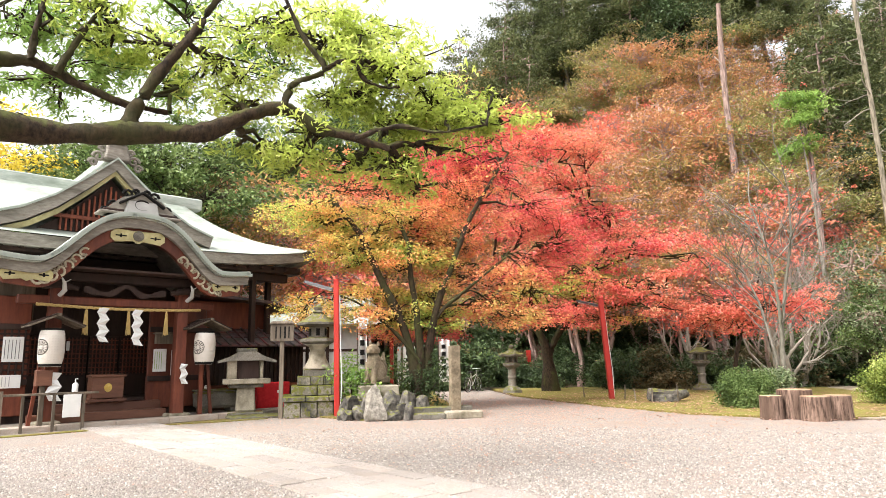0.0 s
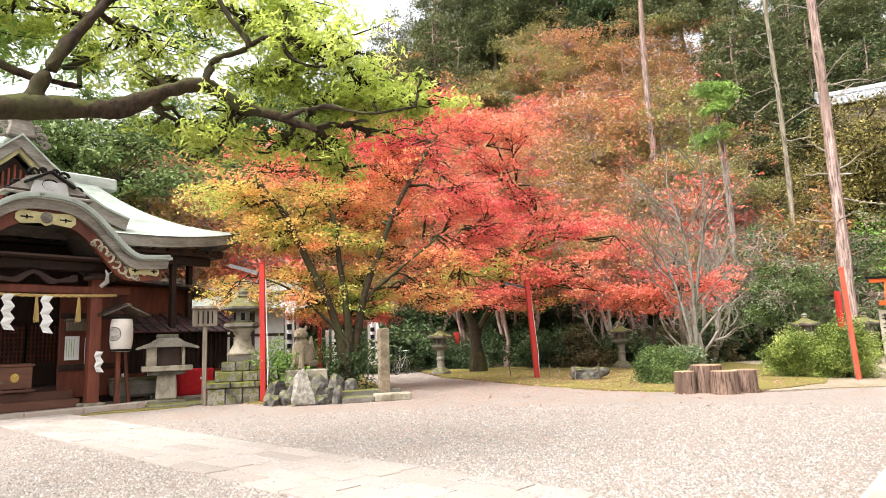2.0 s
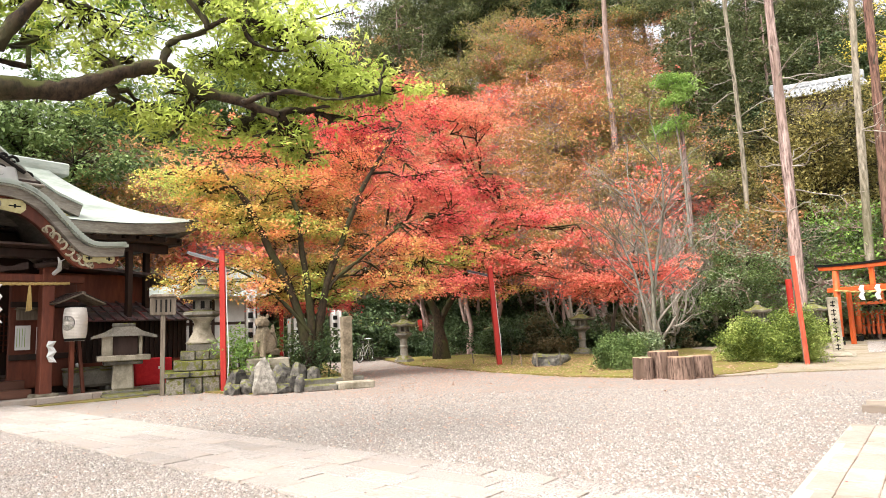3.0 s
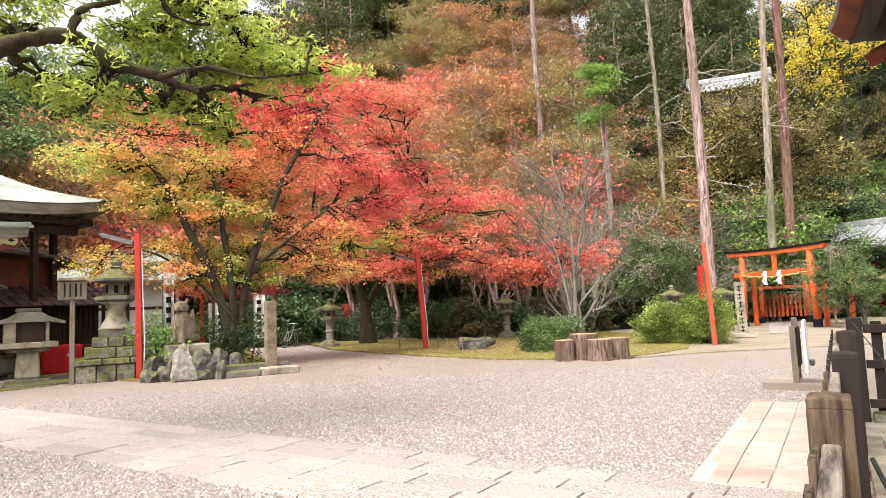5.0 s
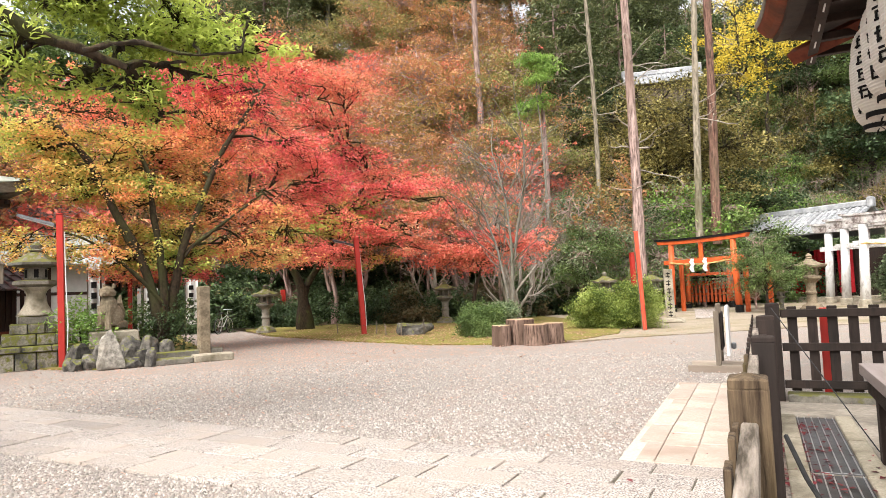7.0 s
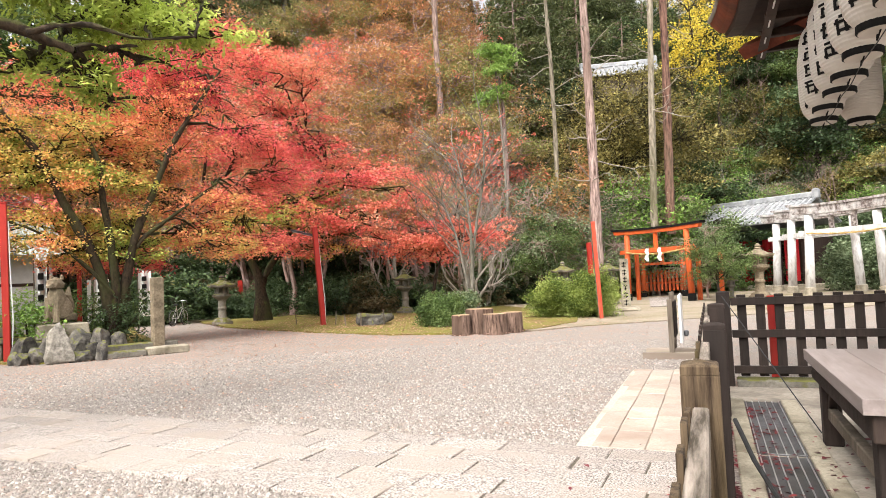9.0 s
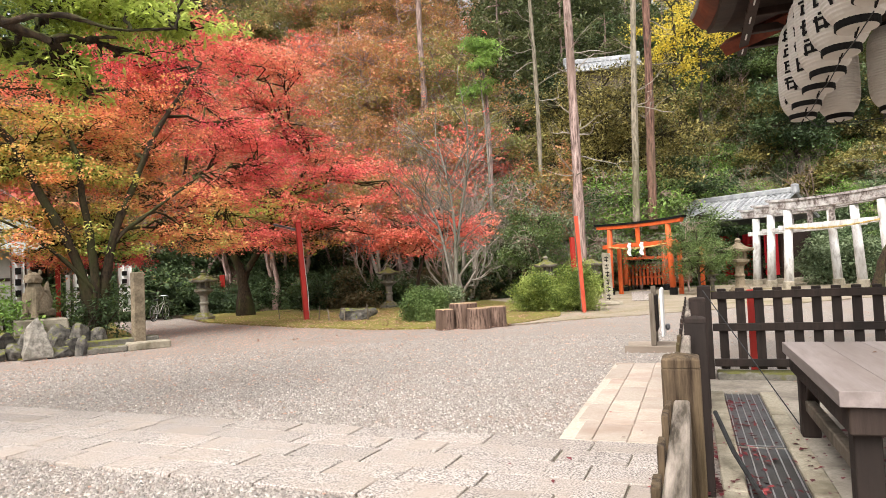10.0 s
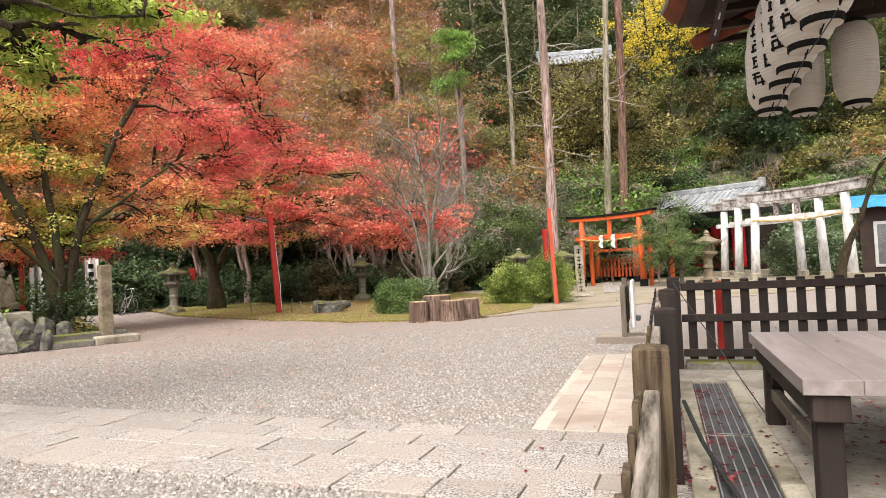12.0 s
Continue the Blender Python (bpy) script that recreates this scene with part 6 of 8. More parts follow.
# ---- orange torii and the white torii ----
def torii(m, span, h, r, post_mat, bar_mat, cap_mat, label, group="", lean=0.035, ropes=True, tie=0.74, rise=0.02, thick=0.16):
    t = thing("torii", m, label, "torii gate", group)
    for s in (-1, 1):
        x = s * span / 2
        part("pillar", tube(B(), [(x + s * lean * h, 0, 0), (x, 0, h)], [r * 1.08, r * 0.92], 16), post_mat, t, smooth=True)
        part("pillar_foot", lathe(B(), [(r * 1.35, 0), (r * 1.35, 0.32), (r * 1.2, 0.36)], 14, 0, x + s * lean * h, 0), INK if post_mat is ORANGE else STONE, t)
    n = 12
    def curve(w, z, rise):
        return [(w * (2 * i / n - 1), z + rise * abs(2 * i / n - 1) ** 2.5) for i in range(n + 1)]
    w = span / 2 + h * 0.26
    part("lintel", sweep(B(), curve(w * 0.97, h + thick, h * rise), curve(w * 0.94, h, h * rise * 0.9), -r * 0.95, r * 0.95), bar_mat, t)
    part("cap", sweep(B(), curve(w * 1.02, h + thick + 0.10, h * rise * 1.1), curve(w, h + thick + 0.002, h * rise), -r * 1.25, r * 1.25), cap_mat, t)
    z = h * tie
    piece("tie_beam", t, post_mat, -span / 2 - h * 0.14, span / 2 + h * 0.14, -r * 0.5, r * 0.5, z - h * 0.03, z + h * 0.03)
    piece("strut", t, bar_mat, -0.09, 0.09, -r * 0.45, r * 0.45, z + h * 0.03, h)
    if ropes:
        bm = B()
        for k in range(2):
            tube(bm, [(-span / 2 + span * i / 30, -r * 1.1 + 0.02 * math.cos(i * 0.9 + k * 3.1), z - 0.02 + 0.02 * math.sin(i * 0.9 + k * 3.1) - 0.14 * math.sin(i / 30 * math.pi)) for i in range(31)], 0.025, 5)
        part("rope", bm, STRAW, t)
    return t


or_m = pose(21.76, 23.4, 0, 0, 0, -80)
torii(or_m, 3.3, 3.22, 0.135, ORANGE, ORANGE, INK, "vermilion wooden torii with a black cap and rope")
for x in (-0.35, 0.35):
    p = or_m @ Vector((x, -0.22, 2.5))
    streamer(pose(p.x, p.y, p.z, 0, 0, -80), 0.2, 0.6, 4, "white paper streamer on the vermilion torii")
or2 = pose(25.4, 26.9, 0, 0, 0, -50)
torii(or2, 2.0, 2.45, 0.13, ORANGE, ORANGE, ORANGE, "smaller vermilion torii behind the first one", ropes=False)
fen = thing("vermilion_fence", pose(26.2, 27.8, 0.3, 0, 0, -46), "low vermilion picket fence of the small shrine", "fence")
for k in range(10):
    piece("picket", fen, ORANGE, -0.9 + k * 0.2, -0.78 + k * 0.2, -0.03, 0.03, 0, 1.15)
for z in (0.4, 0.95):
    piece("rail", fen, ORANGE, -1.0, 1.1, 0.03, 0.07, z, z + 0.1)
piece("shelf", fen, INK, -1.3, 1.4, -0.1, 0.1, 1.3, 1.36)
for k in range(5):
    piece("hanging", fen, INK, -1.0 + k * 0.42, -0.78 + k * 0.42, -0.06, 0.0, 1.36, 1.75 - 0.1 * (k % 2), 0.02, "small black votive thing")
for sx, n in ((-1, 1), (1, 2)):
    for k in range(n):
        p = or_m @ Vector((sx * 1.7 + 0.62 * k, 0.7 + 0.75 * k, 0))
        t = thing("vermilion_post", pose(p.x, p.y, 0, 0, 0, -80), "slim vermilion post of the small shrine's row", "post", "vermilion posts")
        piece("post", t, ORANGE, -0.08, 0.08, -0.08, 0.08, 0, 2.4)
rack = thing("votive_rack", pose(27.2, 28.9, 0, 0, 0, -46), "plank wall hung with small wooden votive plaques", "votive rack")
piece("board", rack, REDWOOD, -2.6, 2.6, 0.0, 0.08, 0.3, 3.0)
rr = random.Random(4)
for k in range(44):
    x, z = -2.45 + (k % 11) * 0.47, 1.0 + (k // 11) * 0.5
    piece("plaque", rack, LOGTOP, x - 0.15, x + 0.15, -0.03, 0.0, z, z + 0.22, 0.01).matrix_basis = pose(0, 0, 0, 0, rr.uniform(-1, 1), 0)
    piece("knot", rack, INK, x - 0.03, x + 0.03, -0.05, -0.02, z + 0.25, z + 0.32, 0.01)

insc = thing("inscribed_stone", pose(15.6, 18.4, 0, 0, -1, -38), "tall narrow stone post with a column of carved characters", "inscribed stone")
piece("shaft", insc, STONE, -0.15, 0.15, -0.13, 0.13, 0.12, 1.90, 0.012)
for k in range(6):
    z = 1.62 - k * 0.27
    piece("line_of_writing", insc, INK, -0.07, 0.07, -0.136, -0.129, z + 0.11, z + 0.14, 0)
    piece("line_of_writing", insc, INK, -0.015, 0.015, -0.136, -0.129, z - 0.04, z + 0.17, 0)
    piece("line_of_writing", insc, INK, -0.08, 0.06, -0.136, -0.129, z, z + 0.03, 0)
part("footing", rock(B(), 0.05, 0, 0.08, 0.42, 0.32, 0.14, 5, 0.3, 2), STONE, insc)

for i, (tx, ty) in enumerate(((27.5, 17.7), (29.1, 19.8), (30.7, 21.9))):
    torii(pose(tx, ty, 0, 0, 0, -93), 4.3, 3.65, 0.195, TORIIWHITE, TORIIGREY, TORIIGREY, "white torii with peeling paint", "white torii row", lean=0.05, ropes=i == 0, tie=0.78, rise=0.03, thick=0.36)
sm = thing("small_shrine", pose(34.0, 27.6, 0, 0, 0, -80), "small shrine with grey tile roof and red cloth hangings", "small shrine")
piece("platform", sm, STONE, -3.4, 3.4, -1.4, 3.4, 0, 0.30, 0.03)
piece("wall", sm, DARKWOOD, -2.8, 2.8, 0.6, 2.8, 0.3, 3.0)
for k in range(5):
    x = -2.7 + k * 1.35
    piece("post", sm, DARKWOOD, x - 0.08, x + 0.08, -0.6, -0.44, 0.3, 3.1)
for x in (-2.3, -0.9, 0.6, 1.9):
    bm = B()
    top = [(x - 0.4 + 0.08 * i, 0) for i in range(11)]
    f = [[bm.verts.new((px, -0.3 + 0.05 * math.sin(i * 1.4) + d, z)) for i, (px, _) in enumerate(top)] for z in (0.5, 3.0) for d in (0, 0.01)]
    for a, b in ((f[0], f[2]), (f[3], f[1])):
        for i in range(10):
            bm.faces.new((a[i], a[i + 1], b[i + 1], b[i]))
    bmesh.ops.recalc_face_normals(bm, faces=bm.faces)
    part("hanging_cloth", bm, CLOTH, sm, "red hanging cloth")
for x in (-1.6, -0.2, 1.3):
    w = piece("lattice_panel", sm, CLOTH, x - 0.25, x + 0.25, 0.52, 0.6, 0.6, 2.7)
    for k in range(12):
        piece("dot_row", w, WHITE, x - 0.2, x + 0.2, 0.505, 0.52, 0.7 + k * 0.16, 0.74 + k * 0.16, 0)


def tiled_roof(name, m, half, run, pitch, rows, cols, label, material=TILE):
    """A gabled roof with rows of round tiles, its ridge and ridge ends."""
    rf = thing(name, m, label, "roof")
    for s in (0, 180):
        sl = pose(0, 0, 0, 0, 0, s) @ pose(0, -run * math.cos(radians(pitch)), -run * math.sin(radians(pitch)), pitch, 0, 0)
        bm = B()
        box(bm, -half, half, 0, run, -0.06, 0.03, 0.01)
        o = part("roof_slope", bm, material, rf)
        o.matrix_basis = sl
        for c in range(cols + 1):
            bm = B()
            x = -half + 2 * half * c / cols
            for k in range(rows):
                tube(bm, [(x, run * k / rows, 0.05), (x, run * (k + 1) / rows, 0.035)], [0.075, 0.062], 6)
            part("tile_course", bm, material, rf).matrix_basis = sl
    piece("ridge", rf, material, -half - 0.1, half + 0.1, -0.14, 0.14, 0.0, 0.34, 0.05)
    for s in (-1, 1):
        piece("ridge_end", rf, material, s * half - 0.16, s * half + 0.16, -0.24, 0.24, -0.1, 0.5, 0.08)
    return rf


tiled_roof("tiled_roof", pose(33.6, 27.6, 5.15, 0, 0, -80), 3.6, 3.0, 27, 9, 22, "grey tiled roof of the small shrine")
tiled_roof("tiled_roof", pose(32.0, 37.2, 16.6, 0, 0, -36), 2.6, 2.6, 28, 8, 16, "grey tiled roof high on the wooded slope")
hr = bpy.data.objects["tiled_roof.001"]
piece("gable_wall", hr, GREYWOOD, -2.3, 2.3, -1.7, 1.7, -5.5, -1.0, 0.02, "weathered timber wall under the roof")
dk = thing("dark_shed", pose(36.5, 15.5, 0, 0, 0, -60), "dark timber shed with a blue sheet on its roof", "shed")
piece("wall", dk, DARKWOOD, -4, 4, 0, 4, 0, 3.6, 0.02)
bm = B()
rs = random.Random(8)
g = [[bm.verts.new((-4.3 + 0.36 * i, -0.62 + 0.5 * max(0, j - 1) - 0.04 * (j == 0), (3.70 if j else 3.28) + 0.06 * j + rs.uniform(0, 0.07))) for i in range(10)] for j in range(6)]
for j in range(5):
    for i in range(9):
        bm.faces.new((g[j][i], g[j][i + 1], g[j + 1][i + 1], g[j + 1][i]))
BLUE = mat("blue_sheet", (0.03, 0.20, 0.50), (0.06, 0.32, 0.68), scale=3, rough=0.4, bump=0.2)
sh = part("sheet", bm, BLUE, dk, "crumpled blue plastic sheet")
piece("roof", dk, DARKTILE, -4.4, 4.4, -0.6, 4.4, 3.6, 3.68)
piece("window_frame", dk, PLASTER, -3.4, -2.2, -0.06, 0.0, 0.3, 2.6, 0.02, "white window frame")
piece("pane", dk, METAL, -3.25, -2.35, -0.075, -0.06, 0.45, 2.45, 0.01, "dark pane")
wt = thing("water_drum", pose(34.2, 16.6, 0, 0, 0, 0), "blue plastic drum beside the dark shed", "drum")
part("body", lathe(B(), [(0.3, 0), (0.33, 0.1), (0.33, 0.8), (0.28, 0.9), (0.12, 0.95)], 16), BLUE, wt, smooth=True)

# ---- near side: board stand, fences, drain, table, eave with lanterns ----
ab = thing("board_stand", grid(11.15, 0.62, 0.0, 90), "weathered wooden board stand with a white face", "board stand")
for y in (-0.32, 0.32):
    piece("foot", ab, PALEWOOD, -0.45, 0.45, y - 0.05, y + 0.05, 0, 0.12, 0.01)
    piece("upright", ab, GREYWOOD, -0.04, 0.04, y - 0.04, y + 0.04, 0.12, 0.95 + 0.1 * (y < 0), 0.008)
piece("stretcher", ab, GREYWOOD, -0.03, 0.03, -0.3, 0.3, 0.2, 0.28)
piece("board", ab, FENCEWOOD, -0.07, -0.04, -0.30, 0.30, 0.35, 0.92)
piece("white_face", ab, WHITE, -0.16, -0.12, -0.30, 0.26, 0.25, 1.02, 0.01, "white sheet seen edge on")
piece("weight", ab, METAL, -0.24, -0.165, -0.3, -0.2, 0.32, 0.42, 0.02)

nf = thing("near_fence", grid(0, 0, 0), "weathered low wooden fence along the paving", "fence")
def fence_post(parent, x, y, s, h, material):
    p = piece("post", parent, material, x - s / 2, x + s / 2, y - s / 2, y + s / 2, 0, h - 0.03, 0.006)
    part("post_cap", lathe(B(), [(s * 0.69, h - 0.03), (s * 0.69, h - 0.006), (s * 0.62, h), (0.004, h + 0.012)], 4, math.pi / 4, x, y), material, p)
    return p


fence_post(nf, 2.25, 0.05, 0.118, 1.10, NEARWOOD)
fence_post(nf, 4.24, 0.0, 0.125, 1.07, FENCEWOOD)
fence_post(nf, 6.6, -0.03, 0.15, 1.07, FENCEWOOD)
for x0, x1 in ((0.45, 2.195), (2.305, 4.17), (4.31, 6.52), (6.68, 8.3)):
    for z in (0.92, 0.42):
        piece("rail", nf, NEARRAIL, x0, x1, 0.028, 0.076, z - 0.05, z + 0.05, 0.006)
    n = int((x1 - x0) / 0.24)
    for k in range(n):
        x = x0 + (k + 0.5) * (x1 - x0) / n
        piece("slat", nf, NEARWOOD if x1 < 5 else FENCEWOOD, x - 0.045, x + 0.045, 0.078, 0.095, 0.12, 0.985 + 0.012 * (k % 3), 0.002)
ff = thing("cross_fence", grid(8.45, -0.12, 0.0, -90), "dark brown wooden slat fence with stout posts", "fence")
for x in (0.0, 2.55, 5.1):
    fence_post(ff, x, 0, 0.15, 1.12, FENCEWOOD)
for z in (1.0, 0.62, 0.2):
    for x0 in (0.08, 2.63):
        piece("rail", ff, FENCEWOOD, x0, x0 + 2.39, -0.025, 0.025, z - 0.045, z + 0.045, 0.006)
for k in range(24):
    x = 0.2 + k * 0.20
    if abs(x - 2.55) > 0.1:
        piece("slat", ff, FENCEWOOD, x - 0.05, x + 0.05, 0.027, 0.05, 0.12, 1.08, 0.006)
rc = thing("red_cloth_strip", grid(8.55, -0.66, 0.05, -90), "red painted strip standing behind the slat fence", "strip")
piece("strip", rc, REDPAINT, -0.05, 0.05, 0.15, 0.19, 0.0, 1.0)
fb = thing("fence_footing", grid(8.45, -0.12, 0.0, -90), "mossy stone footing under the slat fence", "footing", kind="structure")
for k in range(5):
    piece("footing_stone", fb, MOSSY, 0.1 + k * 1.0, 1.09 + k * 1.0, -0.14, 0.14, -0.02, 0.10, 0.015)
    piece("footing_stone", fb, SLAB, 0.1 + k * 1.0, 1.09 + k * 1.0, 0.15, 0.5, -0.02, 0.06, 0.015)

yard = bed("yard_paving", [tuple((GRID @ Vector((a, b, 0)))[:2]) for a, b in ((-3, -0.12), (8.3, -0.12), (8.3, -7), (-3, -7))], 0.02, CONCRETE, "worn concrete yard behind the fence with fallen leaves", wob=0.0)
drain = thing("drain_grate", grid(0, 0, 0), "dark steel drain grating sunk in a stone channel", "drain")
for y0, y1 in ((-0.24, -0.18), (-0.64, -0.58)):
    for k in range(6):
        piece("edge_stone", drain, STONE, 1.0 + k * 1.07, 2.06 + k * 1.07, y0 - (0.08 if y0 < -0.5 else 0), y1 + (0.08 if y0 > -0.5 else 0), 0.0, 0.05, 0.008)
for j in range(3):
    gr = piece("grate", drain, METAL, 1.2 + j * 2.07, 3.2 + j * 2.07, -0.575, -0.245, 0.0, 0.032, 0.004)
    for k in range(6):
        piece("bar", gr, CHROME, 1.2 + j * 2.07, 3.2 + j * 2.07, -0.56 + k * 0.06, -0.552 + k * 0.06, 0.032, 0.04, 0)

tb = thing("wooden_table", grid(3.80, -0.66, 0.0, 0), "large weathered plank table on dark trestle legs", "table")
for k in range(5):
    piece("plank", tb, TABLEWOOD, 0.0, 2.2, -0.28 - k * 0.28 + 0.001, -0.001 - k * 0.28, 0.637, 0.72, 0.003)
for y in (-0.135, -1.24):
    piece("bearer", tb, FENCEWOOD, 0.03, 2.17, y - 0.09, y + 0.09, 0.49, 0.637, 0.008)
    for x in (0.16, 1.95):
        piece("leg", tb, FENCEWOOD, x - 0.065, x + 0.065, y - 0.065, y + 0.065, 0.02, 0.49, 0.008)
for y in (-0.135, -1.24):
    piece("stretcher", tb, GREYWOOD, 0.225, 1.885, y - 0.035, y + 0.035, 0.22, 0.31, 0.008)
    for x, s in ((0.14, 1), (1.93, -1)):
        o = piece("brace", tb, FENCEWOOD, -0.03, 0.03, -0.03, 0.03, 0, 0.36, 0.006)
        o.matrix_basis = pose(x + s * 0.02, y, 0.30, 0, s * 45, 0)
for k, (x, y) in enumerate(((1.5, -0.5), (0.9, -0.8), (1.7, -1.0))):
    lf = thing("fallen_leaf", tb.matrix_basis @ pose(x, y, 0.722, 0, 0, 40 * k), "curled dry leaf lying on the table", "leaf", "leaves on the table")
    bm = B()
    vs = [bm.verts.new(p) for p in ((-0.03, 0, 0.006), (0, 0.018, 0.001), (0.035, 0, 0.008), (0, -0.018, 0.002), (0, 0, 0.012))]
    for a, b in ((0, 1), (1, 2), (2, 3), (3, 0)):
        bm.faces.new((vs[a], vs[b], vs[4]))
    part("blade", bm, LOGBARK, lf)
hose = thing("black_hose", grid(0, 0, 0), "thin black hose leaning across the drain", "hose")
part("pipe", tube(B(), [(5.0, -0.1, 0.34), (4.6, -0.19, 0.17), (4.25, -0.27, 0.09), (3.9, -0.33, 0.06), (3.4, -0.38, 0.06)], 0.016, 8), RUBBER, hose)
wire = thing("stay_wire", grid(0, 0, 0), "thin dark stay wire from the fence to the ground", "wire")
part("wire", tube(B(), [(7.6, -0.1, 1.1), (6.0, -0.75, 0.05)], 0.006, 4), RUBBER, wire)

# hall beside the viewer: only its roof corner and lantern row come into view
eave = thing("hall_eave", grid(0, 0, 0), "dark red-brown eave corner of a timber hall", "eave")
def lifted(v):
    """The edge's height: the corner sweeps up."""
    return 4.62 + 0.34 * max(0.0, v) ** 2.2


def roof_lip(profile):
    """The thick edge of the roof round the corner: it flares outwards and up, and curls under."""
    stops = [(4.15 + 0.45 * k, -0.28, 0.0, 1.0) for k in range(14)] + [(10.02, -0.30, 1.0, 1.0)] + [(10.0, -0.75 - 0.45 * k, 1.0, 0.0) for k in range(14)]
    bm, rings = B(), []
    for a, b, ox, oy in stops:
        v = max(0.0, 1 - max(10.0 - a, -0.3 - b) * 0.3)
        z, flare = lifted(v) + 0.02, 0.10 * v ** 3
        rings.append([bm.verts.new((a + ox * (o + flare), b + oy * (o + flare), z + dz)) for o, dz in profile])
    for p, q in zip(rings, rings[1:]):
        for k in range(len(profile)):
            n = (k + 1) % len(profile)
            bm.faces.new((p[k], q[k], q[n], p[n]))
    bm.faces.new(rings[0])
    bm.faces.new(rings[-1][::-1])
    bmesh.ops.recalc_face_normals(bm, faces=bm.faces)
    return bm


part("roof_edge", roof_lip([(-0.4, 0.06), (-0.01, 0.015), (0.0, -0.02), (-0.02, -0.06), (-0.4, -0.06)]), BARKROOF, eave, "grey shingle lip")
part("roof_edge", roof_lip([(-0.4, -0.055), (-0.03, -0.055), (-0.06, -0.12), (-0.13, -0.20), (-0.20, -0.235), (-0.4, -0.235)]), EAVEWOOD, eave, "curved red-brown roof edge")
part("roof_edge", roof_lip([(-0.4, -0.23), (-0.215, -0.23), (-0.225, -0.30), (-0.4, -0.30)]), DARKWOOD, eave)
bm = B()
c = [bm.verts.new(p) for p in ((10.1, -0.3, 4.92), (4.15, -0.3, 4.62), (4.15, -3.4, 6.0), (6.5, -3.4, 6.0), (10.1, -6.5, 4.62))]
bm.faces.new((c[0], c[1], c[2], c[3]))
bm.faces.new((c[0], c[3], c[4]))
part("roof_top", bm, BARKROOF, eave)
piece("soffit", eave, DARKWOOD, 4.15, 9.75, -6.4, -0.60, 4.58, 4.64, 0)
rafter = None
piece("eave_board", eave, DARKWOOD, 4.15, 9.95, -0.88, -0.77, 4.274, 4.30, 0.004)
for k in range(9):
    if rafter is None:
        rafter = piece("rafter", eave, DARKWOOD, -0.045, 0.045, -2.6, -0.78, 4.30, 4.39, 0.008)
        tip = piece("rafter_tip", eave, WHITE, -0.11, 0.11, -0.832, -0.815, 4.262, 4.274, 0.002, "white-painted strip")
        a, b = rafter, tip
    else:
        a, b = again(rafter, eave, Matrix()), again(tip, eave, Matrix())
    a.matrix_basis = b.matrix_basis = pose(9.72 - 0.61 * k, 0, 0)
part("hip_rafter", tube(B(), [(9.75, -0.62, 4.36), (8.9, -1.5, 4.42), (7.9, -2.5, 4.55)], 0.12, 4), EAVEWOOD, eave, "red-brown hip rafter")
piece("purlin", eave, DARKWOOD, 4.15, 9.5, -1.45, -1.28, 4.22, 4.40, 0.01)
piece("purlin", eave, DARKWOOD, 9.15, 9.32, -6.5, -1.28, 4.22, 4.40, 0.01)


LR, LH, LCLOSE, LFULL = 0.255, 0.96, 0.40, 4.6


def hanging_lantern(a, b, turn, bars):
    lan = paper_lantern("paper_lantern", grid(a, b, 3.67, turn), LR, LH, "large white paper lantern with black brushed writing" if bars else "large plain white paper lantern under the eave", "lanterns under the eave", 30, False, LCLOSE, 0.975, LFULL, 0.05)
    part("hanger", tube(B(), [(0, 0, 0.5), (0, 0, 0.66)], 0.012, 6), INK, lan)
    bm = B()
    tube(bm, [(-0.06, 0, -0.53), (0.0, 0.02, -0.60), (0.06, 0, -0.54)], 0.008, 4)
    part("cord", bm, INK, lan)
    rr = random.Random(int(a * 10 - b * 7))
    for k in range(4 if bars else 0):
        mid = 0.30 - k * 0.19
        strokes = [(rr.uniform(-0.02, 0.02), mid + d, rr.uniform(0.05, 0.085), 0.011) for d in (0.062, 0.018, -0.05)]
        strokes += [(x, mid + rr.uniform(-0.03, 0.02), 0.013, rr.uniform(0.04, 0.07)) for x in (-0.055, rr.uniform(-0.01, 0.02), 0.06)]
        for x, z, w, h in strokes:
            bm = B()
            n = 6
            rows_ = []
            for i in range(n + 1):
                for zz in (z - h, z + h):
                    rad = LR * (1 - LCLOSE * abs(2 * ((zz + LH / 2) / LH) - 1) ** LFULL)
                    u = (x + w * (2 * i / n - 1)) * 1.15 / rad
                    rows_.append([bm.verts.new((q * math.sin(u), -q * math.cos(u), zz)) for q in (rad - 0.004, rad + 0.006)])
            for i in range(n):
                a0, a1, b0, b1 = rows_[2 * i], rows_[2 * i + 1], rows_[2 * i + 2], rows_[2 * i + 3]
                bm.faces.new((a0[1], b0[1], b1[1], a1[1]))
                bm.faces.new((a0[0], b0[0], b0[1], a0[1]))
                bm.faces.new((a1[1], b1[1], b1[0], a1[0]))
            bmesh.ops.recalc_face_normals(bm, faces=bm.faces)
            part("line_of_writing", bm, INK, lan).matrix_basis = pose(0, 0, 0, 0, 0, -128)
    return lan


